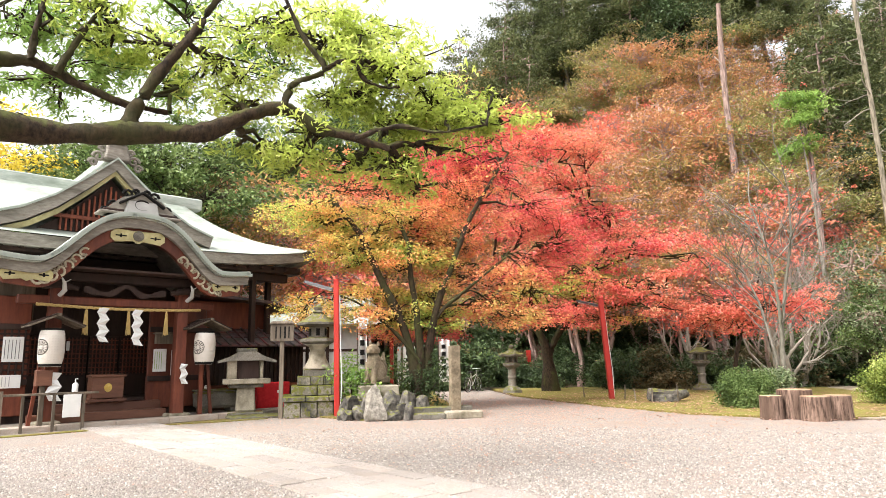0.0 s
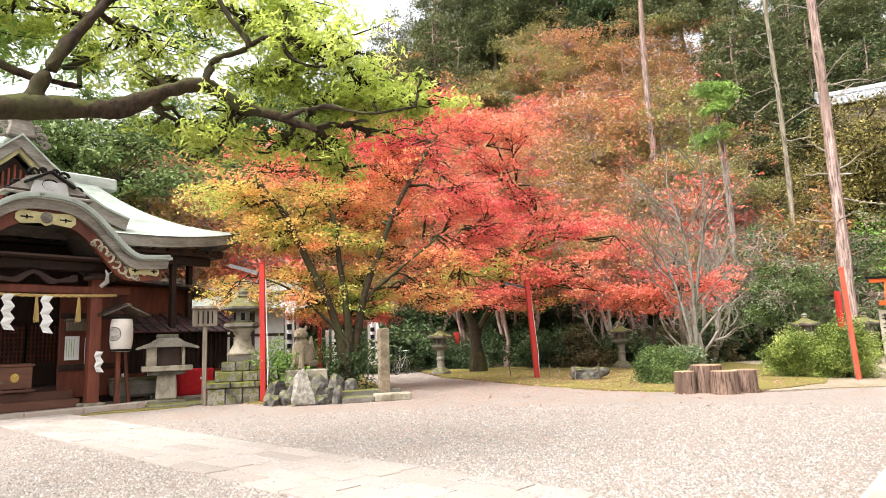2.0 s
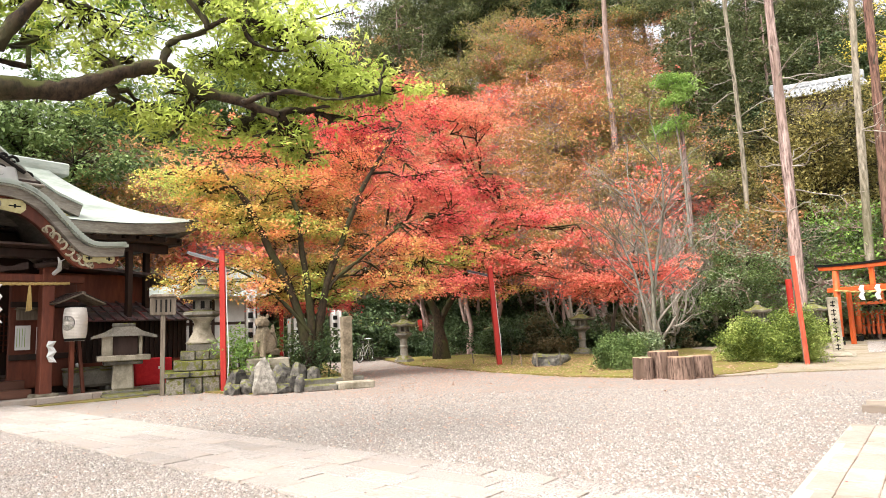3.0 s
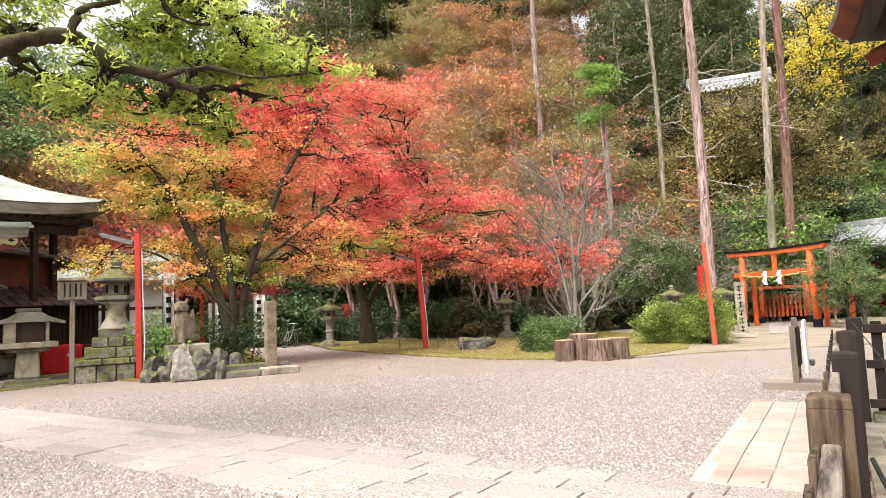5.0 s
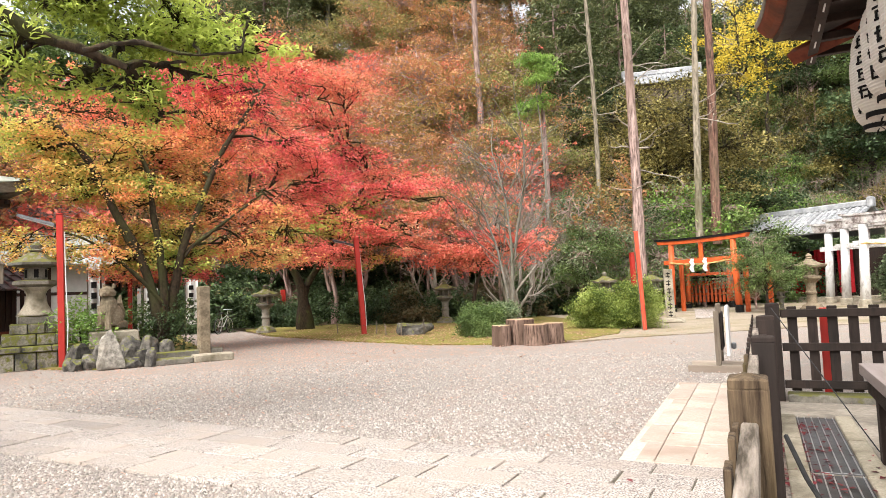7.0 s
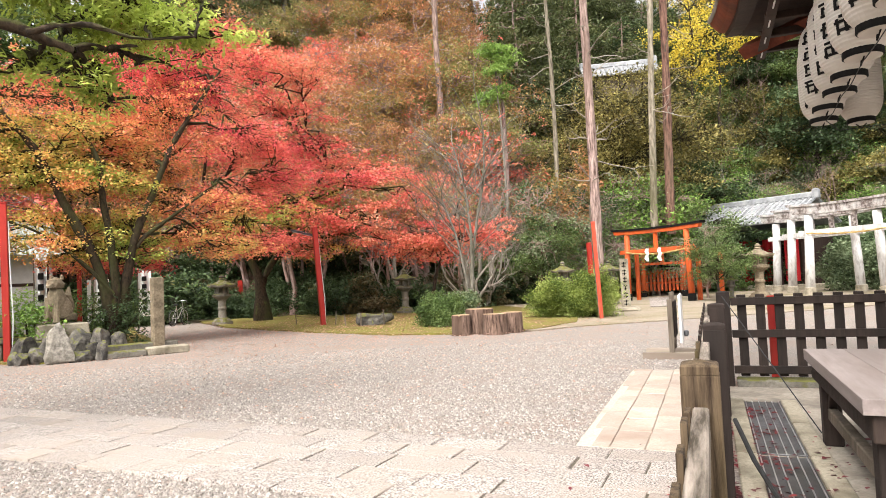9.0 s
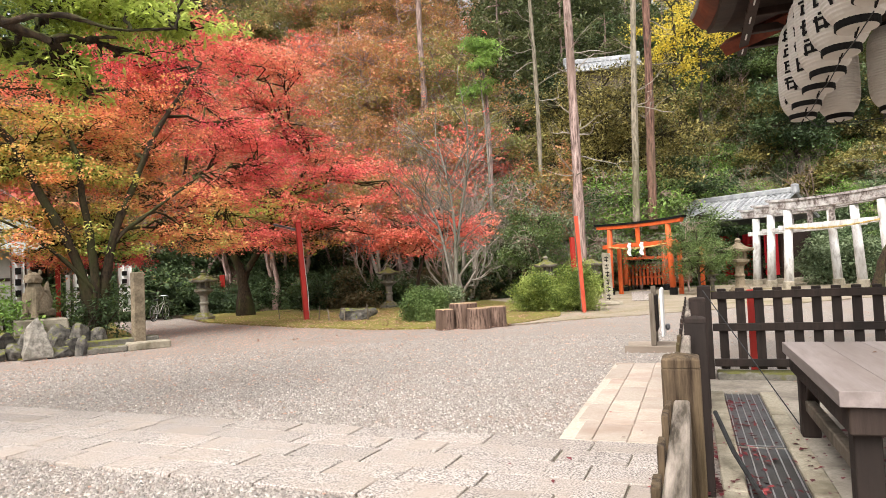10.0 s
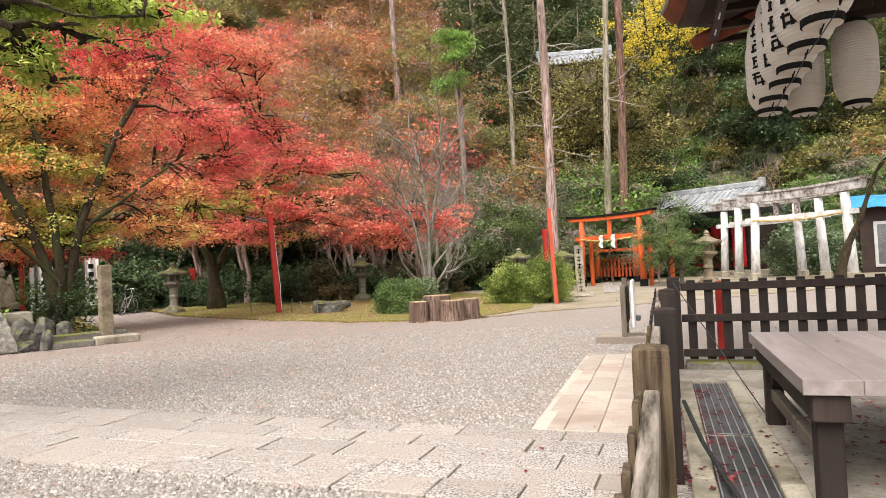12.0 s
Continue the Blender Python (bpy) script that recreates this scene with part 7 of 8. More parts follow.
for a, b in ((9.15, -1.41), (8.47, -1.35), (7.72, -1.35), (7.11, -1.33), (6.40, -1.31), (5.73, -1.29), (5.10, -1.28)):
    hanging_lantern(a, b, 0, True)
for a, b in ((9.44, -1.86), (9.22, -2.40)):
    hanging_lantern(a, b, 90, False)
wire_line = [(4.9, -1.2, 2.98)] + [(5.73 + 0.6 * k, -1.27 - 0.02 * k, 3.05 + 0.03 * (k % 2)) for k in range(6)] + [(9.35, -1.6, 3.06), (9.3, -2.4, 3.07), (9.2, -3.6, 3.1)]
tw = thing("tie_cord", grid(0, 0, 0), "thin dark cord tying the lantern bottoms together", "cord")
part("cord", tube(B(), wire_line, 0.006, 4), RUBBER, tw)



# ---- the wooded hill ----
def shrub(name, m, blobs, count, material, label, category, seed, leaf=0.09, per=20, fan=0.22, slim=0.5, stems=5, group=""):
    rng = np.random.default_rng(seed)
    t = thing(name, m, label, category, group)
    at = sprays(rng, blobs, count, hollow=3.5, sub=14, loose=0.26, level=1.0)[0]
    at[:, 2] = np.maximum(at[:, 2], 0.06)
    v, f = crown(rng, at, per, fan, 0.06, leaf, up=0.25, slim=slim)
    tagged(raw("foliage", v, f, material, t), kind="stuff")
    b = np.array(blobs)
    lines = []
    for k in range(stems):
        q = b[k % len(b), :3] + rng.normal(0, 0.15, 3)
        lines.append((arc(rng, (q[0] * 0.3, q[1] * 0.3, 0), q, 5, 0.05, 0.1), np.linspace(0.03, 0.012, 5)))
    v, f = tubes(lines, 5)
    raw("stem", v, f, BARK, t)
    return t


shrub("clipped_bush", pose(8.15, 17.9, 0.05), [(0, 0, 0.45, 0.52, 0.45), (0.25, 0.2, 0.5, 0.4, 0.4), (-0.25, 0.1, 0.4, 0.36, 0.36)], 1100, L_GREEN, "rounded dark green bush on moss", "bush", 31, 0.055, 20, 0.16, 0.6)
shrub("clipped_bush", pose(12.4, 18.1, 0.05), [(0, 0, 0.62, 0.68, 0.58), (-0.2, 0.2, 0.5, 0.55, 0.45), (0.25, 0.2, 0.6, 0.5, 0.5)], 1500, L_BOX, "broad clipped green bush beside a vermilion pole", "bush", 32, 0.055, 22, 0.15, 0.6)
shrub("clipped_bush", pose(13.08, 17.2, 0.04), [(0, 0, 0.70, 0.68, 0.66), (0.3, -0.1, 0.6, 0.5, 0.5), (-0.3, 0.15, 0.55, 0.5, 0.5)], 1500, L_BOX, "rounded clipped green bush next to a broader one", "bush", 33, 0.055, 22, 0.15, 0.6)
shrub("clipped_bush", pose(10.0, 20.6, 0.05), [(0, 0, 0.45, 0.5, 0.4), (0.3, 0.3, 0.6, 0.4, 0.4), (-0.4, 0.3, 0.4, 0.4, 0.3)], 300, L_GREY, "loose grey-green bush behind a rounded one", "bush", 34, 0.1, 16, 0.3)
shrub("leafy_plant", pose(-2.3, 17.6, 0.05), [(0, 0, 0.7, 0.5, 0.5), (-0.3, 0.1, 1.0, 0.4, 0.5), (0.2, 0.3, 0.5, 0.4, 0.3)], 150, L_LIME, "bright green bush at the guardian pedestal", "bush", 35, 0.1, 14, 0.25, 0.4)
shrub("leafy_plant", pose(-0.75, 18.2, 0.05), [(0, 0, 0.8, 0.5, 0.5), (0.4, 0.2, 0.6, 0.5, 0.5), (0.6, 0.3, 1.2, 0.4, 0.5)], 120, L_DARK, "dark green shrub behind the boulders", "bush", 36, 0.09, 16, 0.25, 0.4)
shrub("leafy_plant", pose(-1.0, 19.2, 0.05), [(0, 0, 1.0, 0.6, 0.6), (0.5, 0.2, 1.2, 0.5, 0.6), (-0.5, 0.1, 0.9, 0.5, 0.5)], 110, L_GREEN, "green shrub under the maple", "bush", 37, 0.1, 16, 0.28, 0.4)


def copy_at(src, x, y, s, turn, z=None):
    h = float(height(np.array(x), np.array(y))) if z is None else z
    return copy_thing(src, pose(x, y, h - 0.1, 0, 0, turn) @ Matrix.Diagonal((s, s, s, 1)))


def wild_bush(seed, material, label):
    rng = random.Random(seed)
    bl = [(rng.uniform(-1.1, 1.1), rng.uniform(-0.9, 0.9), rng.uniform(0.4, 1.9), rng.uniform(0.6, 1.0), rng.uniform(0.4, 0.7)) for _ in range(7)]
    return shrub("wild_shrub", pose(0, 120 + seed, -60), bl, 420, material, label, "shrub", seed, 0.17, 14, 0.4, 0.45, 7, "undergrowth")


def forest_tree(name, label, category, seed, h, spread, material, bark, leaf, count, per=16, form="round", r=0.18, bare=0.35, group="trees on the hill", fan=0.7, slim=0.5, twig=0.5):
    """A hill tree: trunk, limbs, and a crown of many clumps."""
    rng = np.random.default_rng(seed)
    bl = []
    n = 16 if form == "cone" else 12
    for k in range(n):
        v = (k + rng.uniform(0, 0.9)) / n
        z = h * (bare + (1 - bare) * v)
        w = spread * ((1 - v) ** 0.7 * 0.9 + 0.15 if form == "cone" else math.sin(math.pi * (0.18 + 0.75 * v)) ** 0.7)
        a = k * 2.4 + rng.uniform(-0.5, 0.5)
        q = w * rng.uniform(0.35, 0.8)
        bl.append((q * math.cos(a), q * math.sin(a), z, max(0.5, w * rng.uniform(0.38, 0.6)), max(0.35, w * rng.uniform(0.2, 0.34))))
    t = thing(name, pose(0, 140 + seed, -80), label, category, group)
    lines = [(arc(rng, (0, 0, -0.5), (rng.normal(0, 0.2), rng.normal(0, 0.2), h * 0.97), 10, 0, 0.02), np.linspace(r, r * 0.15, 10))]
    for b in bl:
        z0 = max(h * 0.15, b[2] - math.hypot(b[0], b[1]) * (0.1 if form == "cone" else 0.9))
        lines.append((arc(rng, (0, 0, z0), b[:3], 6, 0.05, 0.12), np.linspace(r * 0.35, 0.02, 6)))
    v, f = tubes(lines, 7)
    raw("trunk", v, f, bark, t, smooth=True)
    at, pick, layer, mid = sprays(rng, bl, count, hollow=2.6, sub=8, loose=0.3, level=0.7)
    if twig:
        fine = []
        for q, i in zip(at, pick):
            if rng.random() < twig:
                fine.append((arc(rng, np.array(bl[i][:3]) * [0.8, 0.8, 1.0], q, 4, 0.05, 0.15), np.linspace(0.03, 0.008, 4)))
        v, f = tubes(fine, 3)
        tagged(raw("twig_work", v, f, bark, t), kind="stuff")
    if per:
        v, f = crown(rng, at, per, fan, 0.14, leaf, up=0.3, slim=slim, droop=0.2)
        tagged(raw("crown", v, f, material, t), kind="stuff")
    return t


def bare_tree(label, seed, h, bark, group="bare trees", lean=(0, 0, 1), depth=4, r=0.13, leafmat_=None, count=0, kids=(2, 4)):
    rng = np.random.default_rng(seed)
    out, tips = [], []
    t = thing("bare_tree", pose(0, 160 + seed, -80), label, "bare tree", group)
    for k in range(2):
        grow(rng, (rng.normal(0, 0.15), rng.normal(0, 0.15), -0.2), np.array(lean) + rng.normal(0, 0.18, 3), h * 0.42, r, depth, out, tips, kids=kids, up=0.35, wild=0.22, shrink=0.66)
    v, f = tubes(out, 4)
    raw("branches_and_trunk", v, f, bark, t).name = "trunk"
    if leafmat_:
        tips = np.array(tips)
        pick = tips[rng.choice(len(tips), min(count, len(tips)), replace=False)]
        v, f = crown(rng, pick, 9, 0.3, 0.08, 0.15, up=0.4, slim=0.6)
        tagged(raw("crown", v, f, leafmat_, t), kind="stuff")
    return t


SRC = {
    "cedar1": forest_tree("conifer", "dark green conifer on the hillside", "conifer", 1, 13, 2.9, L_CEDAR, CEDARBARK, 0.27, 620, 18, "cone", 0.2, 0.25, slim=0.3),
    "cedar2": forest_tree("conifer", "tall dark conifer with a bare lower trunk", "conifer", 2, 16, 3.0, L_CEDAR, PALEBARK, 0.28, 600, 18, "cone", 0.24, 0.42, slim=0.3),
    "ever1": forest_tree("broadleaf_tree", "dense dark evergreen tree on the hillside", "evergreen tree", 3, 8.5, 3.6, L_DARK, BARK, 0.21, 720, 18, fan=0.6),
    "ever2": forest_tree("broadleaf_tree", "mid-green evergreen tree on the hillside", "evergreen tree", 4, 7.5, 3.2, L_GREEN, BARK, 0.16, 700, 21, fan=0.55),
    "rust1": forest_tree("rust_tree", "tree with thinning rust-brown leaves", "deciduous tree", 5, 10, 3.8, L_RUST, TWIG, 0.19, 460, 16, twig=0.9),
    "rust2": forest_tree("rust_tree", "tree with russet and olive leaves", "deciduous tree", 6, 9, 3.3, L_RUST, TWIG, 0.17, 420, 16, twig=0.9),
    "sal1": forest_tree("maple_on_slope", "slope maple with faded red leaves", "maple tree", 7, 7, 3.0, L_SALMON, TWIG, 0.20, 420, 11, twig=1.0),
    "yel2": forest_tree("yellow_tree", "tall tree with bright yellow leaves on the slope", "deciduous tree", 9, 20, 3.0, L_YELLOW, BARK, 0.20, 200, 15, bare=0.6, fan=0.55),
    "ever3": forest_tree("broadleaf_tree", "tall dark evergreen behind the shrine roof", "evergreen tree", 10, 14, 5.4, L_GREEN, BARK, 0.22, 1300, 22, r=0.3),
    "vine1": forest_tree("vine_grown_tree", "tree overgrown with brownish olive creeper", "overgrown tree", 16, 8.0, 3.0, L_VINE, BARK, 0.17, 620, 18, bare=0.1, fan=0.55),
    "dark3": forest_tree("broadleaf_tree", "tall creeper-grown evergreen half hiding a roof", "evergreen tree", 17, 14, 5.0, L_VINE, BARK, 0.18, 900, 20, r=0.26),
    "yel3": forest_tree("yellow_tree", "yellow-leaved tree behind the shrine", "deciduous tree", 11, 14, 4.0, L_YELLOW, BARK, 0.2, 340, 20, r=0.25),
    "mus1": forest_tree("olive_tree", "tree with olive and mustard leaves", "deciduous tree", 12, 9.5, 3.5, L_MUSTARD, TWIG, 0.2, 620, 17, twig=0.9),
    "grey2": forest_tree("broadleaf_tree", "airy grey-green young tree at the foot of the slope", "young tree", 13, 6.0, 2.6, L_GREY, TWIG, 0.115, 480, 19, bare=0.2, r=0.09, twig=0.9),
    "lime2": forest_tree("young_tree", "young tree with fresh green leaves on the slope", "young tree", 15, 5.5, 2.0, L_LIME, TWIG, 0.15, 330, 15, bare=0.2, r=0.08, twig=0.8),
    "red2": forest_tree("maple_on_slope", "small crimson maple on the slope", "maple tree", 14, 4.0, 1.8, L_RED, TWIG, 0.16, 150, 12, bare=0.4, r=0.07, twig=1.0),
    "bare1": bare_tree("leafless tree with fine pinkish grey twigs", 21, 8.0, TWIG),
    "bare2": bare_tree("leafless tree with fine twigs and a few brown leaves", 22, 7.0, TWIG, leafmat_=L_RUST, count=500),
    "bare3": bare_tree("leafless pale grey tree", 23, 6.5, DEADWOOD),
    "shade": wild_bush(41, L_DARK, "dark evergreen undergrowth in the shade"),
    "green": wild_bush(42, L_GREEN, "green undergrowth at the foot of the hill"),
    "grey": wild_bush(43, L_GREY, "grey-green undergrowth on the slope"),
    "lime": wild_bush(44, L_GREEN, "fresh green undergrowth on the slope"),
    "vine": wild_bush(46, L_VINE, "brownish olive creeper heaped over the slope"),
    "brown": wild_bush(45, L_OLIVE, "brown withered undergrowth on the slope"),
}


def spot(az, r):
    return r * math.sin(radians(az)), r * math.cos(radians(az))


def plant(kinds, az0, az1, d0, d1, n, seed, s0=0.8, s1=1.2, gap=2.6):
    """n trees in a stretch of the hill, at d0 to d1 metres behind its foot."""
    rng = random.Random(seed)
    done = []
    for _ in range(n * 12):
        if len(done) >= n:
            break
        az, d = rng.uniform(az0, az1), rng.uniform(d0, d1)
        x, y = spot(az, float(np.interp(az, AZ, FOOT)) + d)
        if all(math.hypot(x - p, y - q) > gap for p, q in done):
            done.append((x, y))
            copy_at(SRC[rng.choice(kinds)], x, y, rng.uniform(s0, s1), rng.uniform(0, 360))


# undergrowth along the foot
plant(("shade", "shade", "green"), -9, 3, -7, 1, 15, 1, 0.8, 1.25, 1.5)
plant(("shade", "brown", "shade"), 3, 27, -2.5, 2.0, 22, 2, 0.55, 1.0, 1.6)
plant(("shade", "shade", "brown"), 26, 40, -2, 4, 18, 3, 0.8, 1.3, 1.5)
plant(("green", "grey", "lime", "shade"), 40, 66, -2, 8, 42, 4, 0.9, 1.5, 1.8)
plant(("shade", "brown", "vine", "grey", "shade", "vine"), 36, 66, 8, 26, 75, 5, 1.1, 1.9, 2.0)
plant(("shade", "shade", "green", "brown"), 4, 34, 1.5, 16, 50, 6, 1.0, 1.6, 2.0)
# hillside by stretches
plant(("bare1", "bare2", "ever1", "sal1"), -14, -3, -3, 16, 16, 7, 0.8, 1.2, 2.6)
plant(("ever1", "ever2", "cedar1"), -34, -12, -12, 14, 18, 8, 0.8, 1.1, 3.2)
plant(("bare1", "bare2", "sal1", "bare2"), -3, 12, 0, 14, 18, 9, 0.9, 1.25, 2.4)
plant(("bare1", "ever1", "cedar1", "bare2"), -4, 10, 14, 42, 40, 10, 1.1, 1.5, 2.4)
plant(("bare2", "bare1", "sal1", "rust2", "bare1"), 11, 24, 0, 9, 16, 11, 0.8, 1.15, 2.2)
plant(("rust1", "rust2", "mus1", "bare2", "bare1", "sal1"), 8, 31, 5, 30, 60, 12, 0.85, 1.2, 2.3)
plant(("red2", "sal1", "red2"), 8, 30, 3, 22, 14, 29, 0.8, 1.3, 2.6)
plant(("cedar1", "cedar2", "ever1", "cedar2"), 3, 30, 28, 42, 22, 13, 1.15, 1.5, 2.8)
plant(("rust2", "bare1", "bare2"), -2, 6, 14, 30, 12, 25, 1.3, 1.7, 2.8)
plant(("bare3", "bare1", "bare2", "bare1"), 22, 35, -1, 10, 24, 14, 0.8, 1.2, 2.2)
plant(("cedar1", "cedar2", "ever1", "cedar1"), 32, 42, 10, 34, 30, 15, 0.9, 1.3, 2.8)
plant(("vine1", "ever1", "vine1", "cedar1"), 42, 68, 10, 40, 42, 16, 0.9, 1.3, 3.0)
plant(("bare3", "ever2", "lime2"), 38, 62, 2, 14, 10, 17, 0.5, 0.8, 3.0)
for az, r, k, s in ((-35.5, 33, "yel3", 1.0), (-32.0, 36, "ever2", 1.5), (-38.5, 38, "yel3", 1.05), (-33, 30, "ever2", 0.9), (-27.5, 34, "ever3", 0.9), (-23, 34, "ever3", 0.95), (-19.5, 38, "ever3", 0.85), (-18.5, 35, "rust2", 1.3), (-16, 33, "bare2", 1.4), (-13, 36, "sal1", 1.5), (-29.5, 40, "ever3", 1.0), (-16, 44, "ever3", 0.9), (-11, 38, "bare2", 1.4), (-9, 41, "rust2", 1.4), (-25, 60, "ever3", 1.2), (-20, 53, "ever3", 1.3), (-15.5, 51, "ever3", 1.35), (-11, 51, "ever3", 1.4), (-7, 53, "ever3", 1.45), (-13.5, 47, "bare2", 2.0), (-5, 49, "bare2", 2.0)):
    copy_at(SRC[k], *spot(az, r), s, az * 37)
copy_at(SRC["yel2"], 37.8, 35.7, 1.0, 20)
copy_at(SRC["yel2"], 42.0, 37.1, 0.95, 140)

plant(("bare3", "bare3", "bare1", "bare2"), 25, 43, 1, 15, 22, 18, 0.8, 1.2, 2.0)
plant(("grey2",), 31, 41, 0, 7, 9, 19, 0.75, 1.1, 2.0)
plant(("bare3", "bare1", "bare3"), 33, 48, 8, 24, 20, 20, 0.9, 1.3, 2.2)
plant(("grey2", "bare3", "lime2"), 42, 64, 5, 18, 16, 21, 0.6, 0.95, 2.6)
plant(("lime2",), 43, 64, 4, 18, 10, 22, 0.7, 1.1, 2.6)
plant(("bare3", "bare1"), 44, 64, 6, 22, 14, 23, 0.8, 1.2, 2.6)
plant(("bare1", "bare3", "bare2"), 20, 34, -2.5, 2, 9, 24, 0.85, 1.15, 1.8)
copy_at(SRC["red2"], *spot(32.0, 39.0), 1.0, 30)
copy_at(SRC["red2"], *spot(21.0, 50.0), 1.3, 90)
plant(("bare1", "bare2", "bare1"), -4, 4, 34, 44, 12, 26, 1.5, 2.0, 2.6)
plant(("ever2", "grey2", "ever1"), 29, 37, 0, 7, 9, 27, 0.65, 0.9, 2.0)
plant(("lime2", "ever2"), 43, 66, 16, 30, 12, 28, 0.9, 1.3, 2.6)
# evergreens that half hide the roof on the slope
for az, q in ((38.6, 14.6), (40.6, 14.5), (42.8, 14.7)):
    x, y = spot(az, 43.5)
    copy_at(SRC["dark3"], x, y, (q - float(height(np.array(x), np.array(y)))) / 14.0, az * 50)
# dark evergreens before the small shrine and beside the poles
copy_at(SRC["grey2"], *spot(33.2, 34.0), 1.05, 40)
copy_at(SRC["ever2"], *spot(33.4, 33.0), 0.6, 140)
copy_at(SRC["grey2"], *spot(46.8, 33.8), 0.62, 80, 0.0)
copy_at(SRC["ever2"], *spot(47.6, 30.0), 0.40, 10, 0.0)
plant(("ever2", "grey2", "ever1", "lime2"), 36.5, 46, -3, 2, 8, 31, 0.65, 0.95, 2.2)
for az, r, k, q in ((39.6, 38.5, "lime2", 1.25), (41.3, 39.0, "grey2", 1.2), (43.0, 38.6, "lime2", 1.3), (44.8, 39.5, "ever2", 0.85), (37.8, 37.0, "grey2", 1.0)):
    copy_at(SRC[k], *spot(az, r), q, az * 40)
plant(("bare3", "bare3", "bare1"), 27, 44, -4, 3, 12, 32, 0.9, 1.3, 2.0)
plant(("lime2", "grey2", "ever2"), 37, 47, 0, 7, 11, 30, 0.6, 0.9, 1.8)
copy_at(SRC["grey"], *spot(57.0, 39.0), 1.0, 20, 0.0)
copy_at(SRC["grey"], *spot(59.0, 39.5), 1.1, 60, 0.0)

# the patterns themselves are not part of the place
for src in SRC.values():
    for o in (*src.children_recursive, src):
        bpy.data.objects.remove(o)


def tall_trunk(pts, r, bark, label, seed, dead=14, green=None):
    """A tall conifer with a long bare trunk and dead side branches."""
    rng = np.random.default_rng(seed)
    base = pts[-1]
    t = thing("tall_conifer", pose(*base), label, "conifer", "tall bare trunks")
    p = (np.array(pts[::-1]) - np.array(base))
    k = np.linspace(0, len(p) - 1, 24)
    s = np.stack([np.interp(k, np.arange(len(p)), p[:, i]) for i in range(3)], 1)
    s[0, 2] -= 0.6
    v, f = tubes([(s, np.linspace(r * 1.15, r * 0.72, 24) * rng.uniform(0.9, 1.12, 24))], 14)
    raw("trunk", v, f, bark, t, smooth=True)
    out, tips = [], []
    for i in range(dead):
        j = rng.integers(8, 23)
        a = rng.uniform(0, math.tau)
        grow(rng, s[j], (math.cos(a), math.sin(a), rng.uniform(-0.1, 0.5)), rng.uniform(0.7, 2.2), 0.035, 1, out, tips, kids=(1, 3), up=0.1, wild=0.35)
    if out:
        v, f = tubes(out, 4)
        tagged(raw("dead_branch_set", v, f, DEADWOOD, t), kind="stuff")
    return t


tall_trunk([(18.20, 23.21, 21.15), (18.17, 23.24, 15.85), (18.21, 23.21, 10.93), (18.23, 23.19, 6.64), (18.23, 23.19, 2.46), (18.23, 23.19, 0.29)], 0.205, CEDARBARK, "tall conifer with a pinkish bare trunk and dead branches", 51, 22)
tall_trunk([(21.05, 30.43, 21.97), (21.11, 30.39, 17.95), (21.23, 30.31, 13.65), (21.27, 30.28, 9.45), (21.21, 30.32, 4.40)], 0.115, GREYBARK, "slim leaning grey trunk", 52, 12)
tall_trunk([(25.06, 25.85, 21.18), (24.86, 26.04, 16.34), (24.71, 26.18, 11.86), (24.60, 26.28, 7.44), (24.50, 26.37, 3.96)], 0.165, GREYBARK, "pale bare trunk beside a reddish one", 53, 8)
tall_trunk([(25.79, 25.83, 21.29), (25.66, 25.96, 16.39), (25.61, 26.01, 11.87), (25.52, 26.10, 7.43), (25.45, 26.16, 3.93)], 0.22, REDBARK, "reddish bare trunk with ivy", 54, 8)
tall_trunk([(17.77, 38.05, 23.49), (17.69, 38.09, 19.98), (17.70, 38.09, 16.51), (17.80, 38.04, 12.70), (17.79, 38.05, 8.57)], 0.20, CEDARBARK, "reddish bare trunk among rust-coloured trees", 55, 6)
tall_trunk([(18.21, 31.06, 13.05), (18.32, 30.99, 11.43), (18.36, 30.97, 9.51), (18.38, 30.95, 7.30), (18.33, 30.99, 5.12)], 0.12, CEDARBARK, "thin trunk of a small pine", 56, 5)
limb_tree("young_pine", [(17.82, 30.12, 5.02)][0], [[(17.82, 30.12, 5.02), (17.72, 30.18, 9.30), (17.58, 30.26, 11.80), (17.62, 30.24, 13.67)]],
    [([(17.3, 30.1, 13.7, 0.7, 0.5), (18.0, 29.9, 13.3, 0.6, 0.4), (17.5, 30.0, 12.7, 0.6, 0.4), (17.7, 30.5, 11.6, 0.7, 0.4), (17.2, 30.6, 11.1, 0.5, 0.4)], 260, L_LIME, "crown")], PALEBARK, "young pine with bright green tufts", "pine", 61, stems=(0.06,), leaf=0.22, per=22, fan=0.35, slim=0.2, flat=0.05)
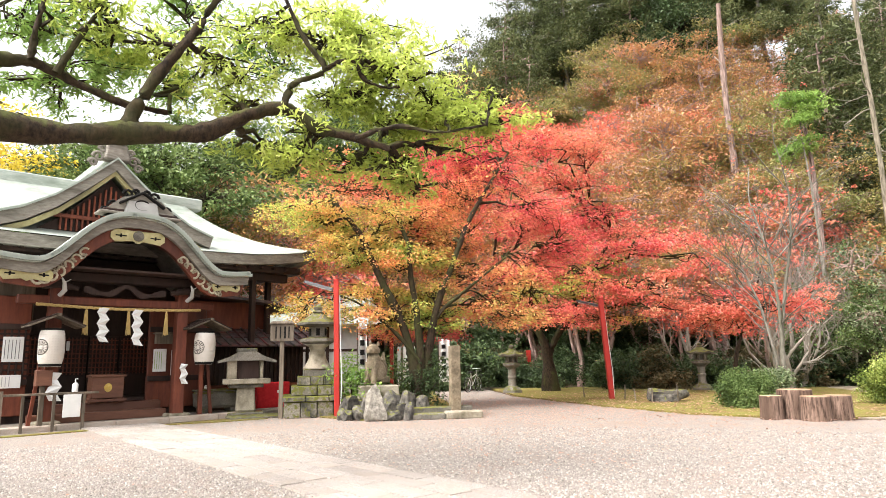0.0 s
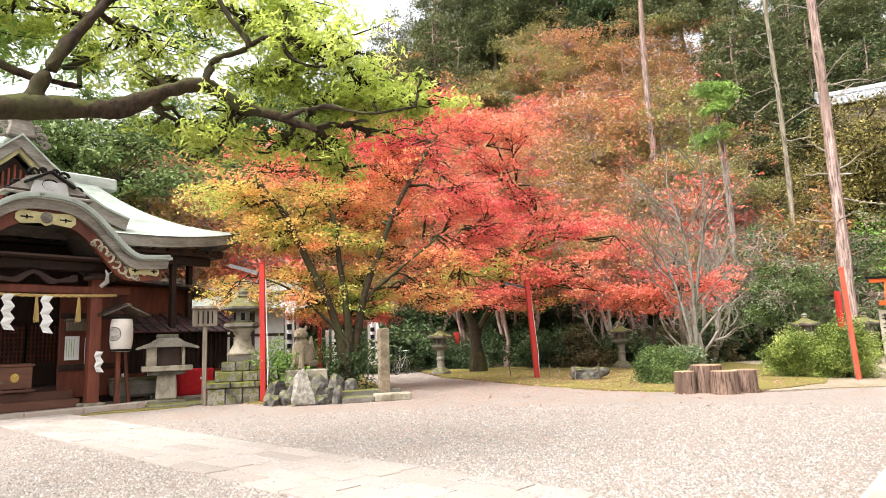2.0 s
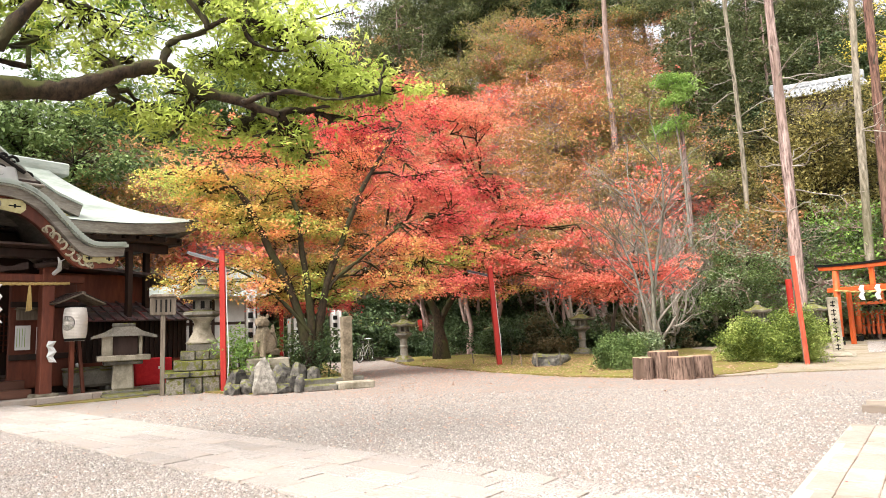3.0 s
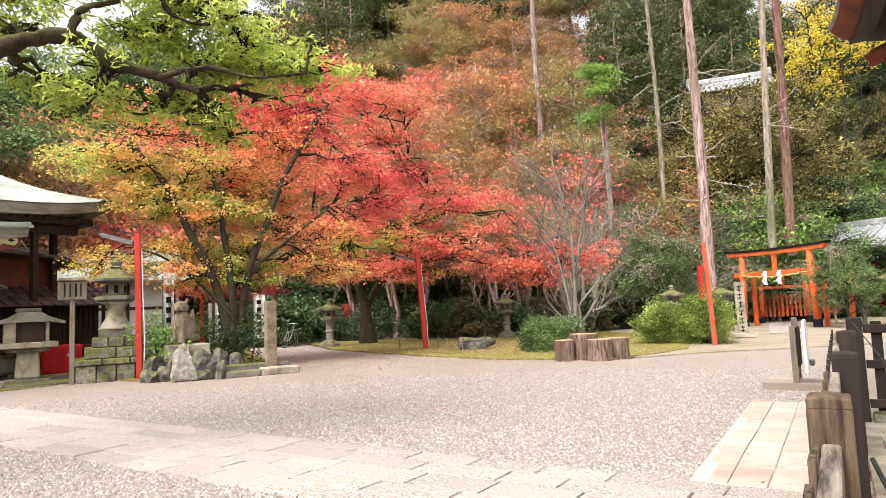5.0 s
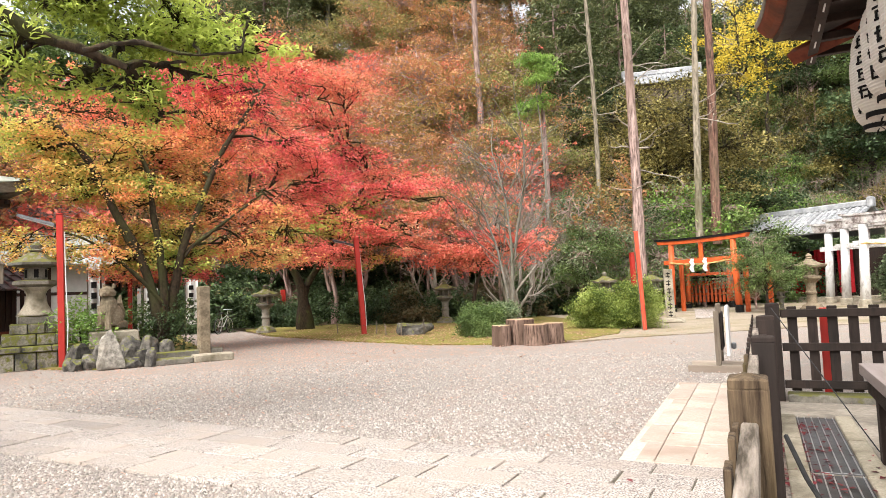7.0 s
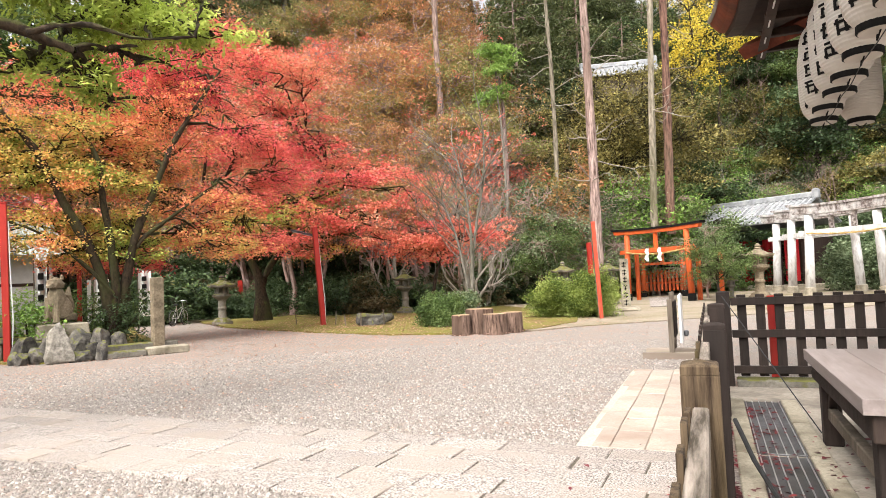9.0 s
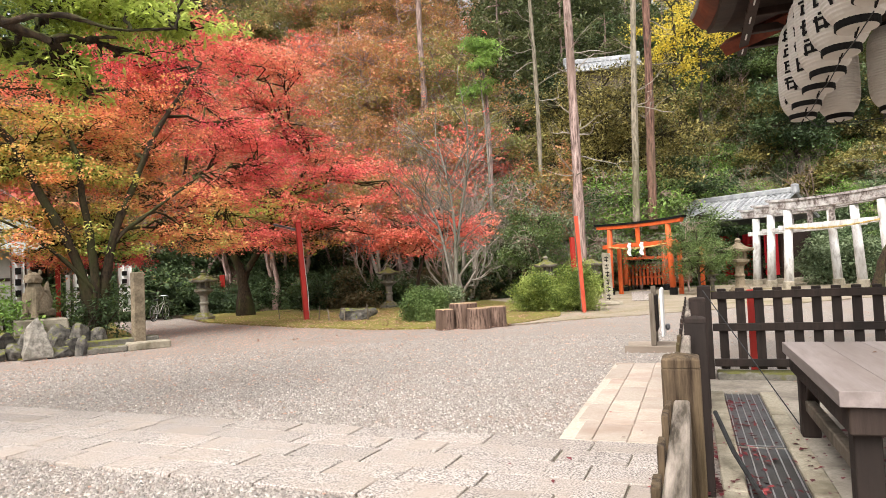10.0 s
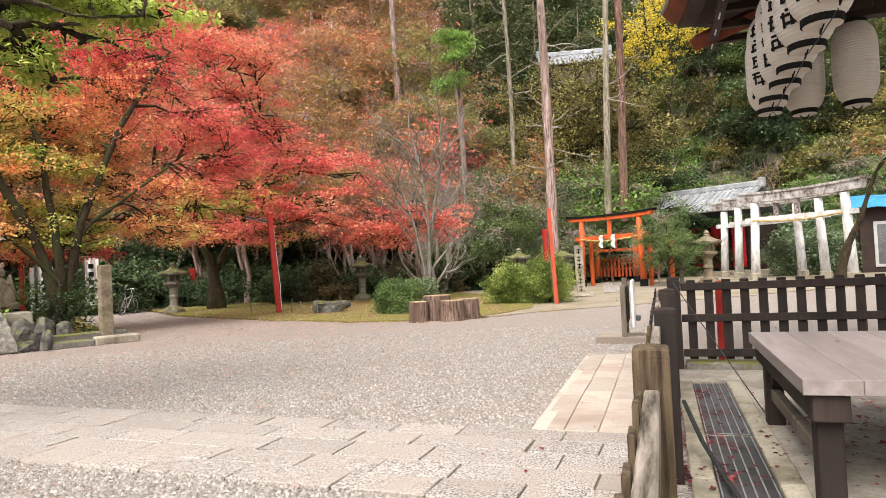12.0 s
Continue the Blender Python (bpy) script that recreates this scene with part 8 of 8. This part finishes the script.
# pale leafless maples in front of the slope
for i, (stem, top) in enumerate((([(11.14, 21.82, 0.27), (11.21, 21.79, 1.56), (11.23, 21.77, 3.06), (11.10, 21.84, 4.80), (10.76, 22.01, 6.43)], 0), ([(11.19, 21.91, 0.27), (11.24, 21.88, 1.93), (11.52, 21.74, 3.81), (11.80, 21.59, 5.33), (11.85, 21.56, 6.90)], 1), ([(11.25, 22.10, 0.26), (11.12, 22.17, 1.57), (10.86, 22.30, 3.11), (10.41, 22.51, 4.52)], 2))):
    rng = np.random.default_rng(70 + i)
    base = np.array(stem[0])
    t = thing("bare_maple", pose(*base), "slender pale-barked tree that has lost its leaves", "bare tree", "bare maples")
    out, tips = [], []
    s = np.array(stem) - base
    k = np.linspace(0, len(s) - 1, 14)
    s = np.stack([np.interp(k, np.arange(len(s)), s[:, j]) for j in range(3)], 1)
    out.append((s, np.linspace(0.075, 0.028, 14)))
    for j in range(17):
        q = s[rng.integers(5, 14)]
        a = rng.uniform(0, math.tau)
        grow(rng, q, (math.cos(a), math.sin(a), rng.uniform(0.3, 1.2)), rng.uniform(1.4, 2.5), 0.024, 2, out, tips, kids=(2, 4), up=0.25, wild=0.28)
    v, f = tubes(out, 5)
    raw("trunk", v, f, PALEBARK, t)
    pick = np.array(tips)[rng.choice(len(tips), min(40, len(tips)), replace=False)]
    v, f = crown(rng, pick, 8, 0.2, 0.05, 0.1, up=0.4)
    tagged(raw("leaf_remnant", v, f, L_SALMON, t), kind="stuff")
# mossy leaning tree before the dark shed
limb_tree("leaning_tree", [(25.92, 15.11, 0.13)][0], [[(25.92, 15.11, 0.13), (26.03, 14.91, 1.11), (26.16, 14.68, 1.80), (26.34, 14.35, 2.61), (26.50, 14.06, 3.68), (26.69, 13.70, 4.51), (27.02, 13.03, 5.27)]], [([(26.6, 13.0, 5.0, 1.0, 0.6), (26.8, 13.7, 5.8, 1.0, 0.5)], 60, L_RUST, "crown")], MOSSBARK, "leaning moss-grown tree beside the shed", "tree", 81, stems=(0.17,), leaf=0.15)


# ---- loose gravel and fallen leaves ----
def pebbles():
    rng = np.random.default_rng(91)
    n = 125000
    az = np.radians(rng.uniform(-40, 68, n))
    r = 2.4 + 11.6 * rng.uniform(0, 1, n) ** 1.25
    x, y = r * np.sin(az), r * np.cos(az)
    c, s = math.cos(radians(TURN)), math.sin(radians(TURN))
    a, b = x * c + y * s, -x * s + y * c
    lo, hi = 3.58 + b * 0.042, 5.2 + b * 0.042
    keep = ~((a > lo) & (a < hi)) & ~((b < 0.16)) & ~((a > 5.0) & (a < 9.5) & (b < 1.06)) & (r < 14.2)
    x, y = x[keep], y[keep]
    n = len(x)
    base = np.array([[1, 0, 0], [0, 1, 0], [-1, 0, 0], [0, -1, 0], [0, 0, 1]], float)
    face = np.array([[0, 1, 4], [1, 2, 4], [2, 3, 4], [3, 0, 4]])
    size = rng.uniform(0.008, 0.019, (n, 1, 1)) * rng.uniform(0.7, 1.3, (n, 1, 3))
    v = base[None] * size * rng.uniform(0.7, 1.3, (n, 5, 3))
    v[:, 4, :2] += rng.normal(0, 0.006, (n, 2))
    v[:, :4, 2] += rng.normal(0, 0.003, (n, 4))
    t = rng.uniform(0, math.tau, n)
    ct, st_ = np.cos(t)[:, None], np.sin(t)[:, None]
    vx, vy = v[..., 0] * ct - v[..., 1] * st_, v[..., 0] * st_ + v[..., 1] * ct
    out = np.stack([vx + x[:, None], vy + y[:, None], v[..., 2] + 0.014], -1).reshape(-1, 3)
    f = (face[None] + 5 * np.arange(n)[:, None, None]).reshape(-1, 3)
    tagged(raw("loose_gravel", out, f, PEBBLE), "loose grey and buff pebbles strewn over the court", "gravel", kind="stuff")


pebbles()


def litter(name, centre, radius, n, material, label, seed, size=0.05, z=0.02):
    rng = np.random.default_rng(seed)
    p = rng.normal(0, 1, (n, 2)) * np.array(radius) + np.array(centre)
    at = np.concatenate([p, np.full((n, 1), z) + rng.uniform(0, 0.015, (n, 1))], 1)
    v, f = leaves(rng, at, size, up=3.0, slim=0.7)
    tagged(raw(name, v, f, material), label, "leaves", kind="stuff")


litter("fallen_leaves", (0.5, 18.0), (4.5, 3.6), 9000, L_FALLEN, "fallen red maple leaves on gravel", 95, 0.045)
litter("fallen_leaves", (3.5, 14.5), (5.5, 4.5), 7000, L_FALLEN, "fallen brown leaves scattered on gravel", 96, 0.042)
litter("fallen_leaves", (7.5, 20.5), (3.0, 3.5), 4500, L_FALLEN, "dry leaves lying on moss", 97, 0.07, 0.055)
p = GRID @ Vector((5.6, -2.0, 0))
litter("fallen_leaves", (p.x, p.y), (0.7, 0.7), 420, L_CRIMSON, "dark red leaves blown over the yard", 98, 0.05, 0.03)
p = GRID @ Vector((4.8, -1.0, 0))
litter("fallen_leaves", (p.x, p.y), (0.8, 0.75), 200, L_CRIMSON, "red leaves caught along the drain", 99, 0.04, 0.05)

for k in range(6):
    p = GRID @ Vector((2.6 + 0.85 * k, -0.14, 0))
    litter("fallen_leaves", (p.x, p.y), (0.15, 0.15), 170, L_CRIMSON, "dark red leaves gathered beside the drain", 110 + k, 0.045, 0.028)



# ---- paving, laid last ----
pavement("pavement_main", grid(3.58, 0.13, 0.012, -2.4), 1.62, 16.75, 5, 0.72, "worn pale granite slab path to the shrine", 4)
pavement("pavement_torii", pose(17.75, 19.6, 0.03, 0, 0, -42), 1.1, 9.0, 2, 0.9, "worn grey slab path leading through the vermilion torii", 12)
pavement("pavement_side", grid(5.2, 0.28, 0.012, -90) @ pose(-0.82, 0, 0), 0.82, 4.3, 3, 0.62, "smooth sandy stone slabs along the fence", 9, 0.035, SANDSLAB, 0.16)
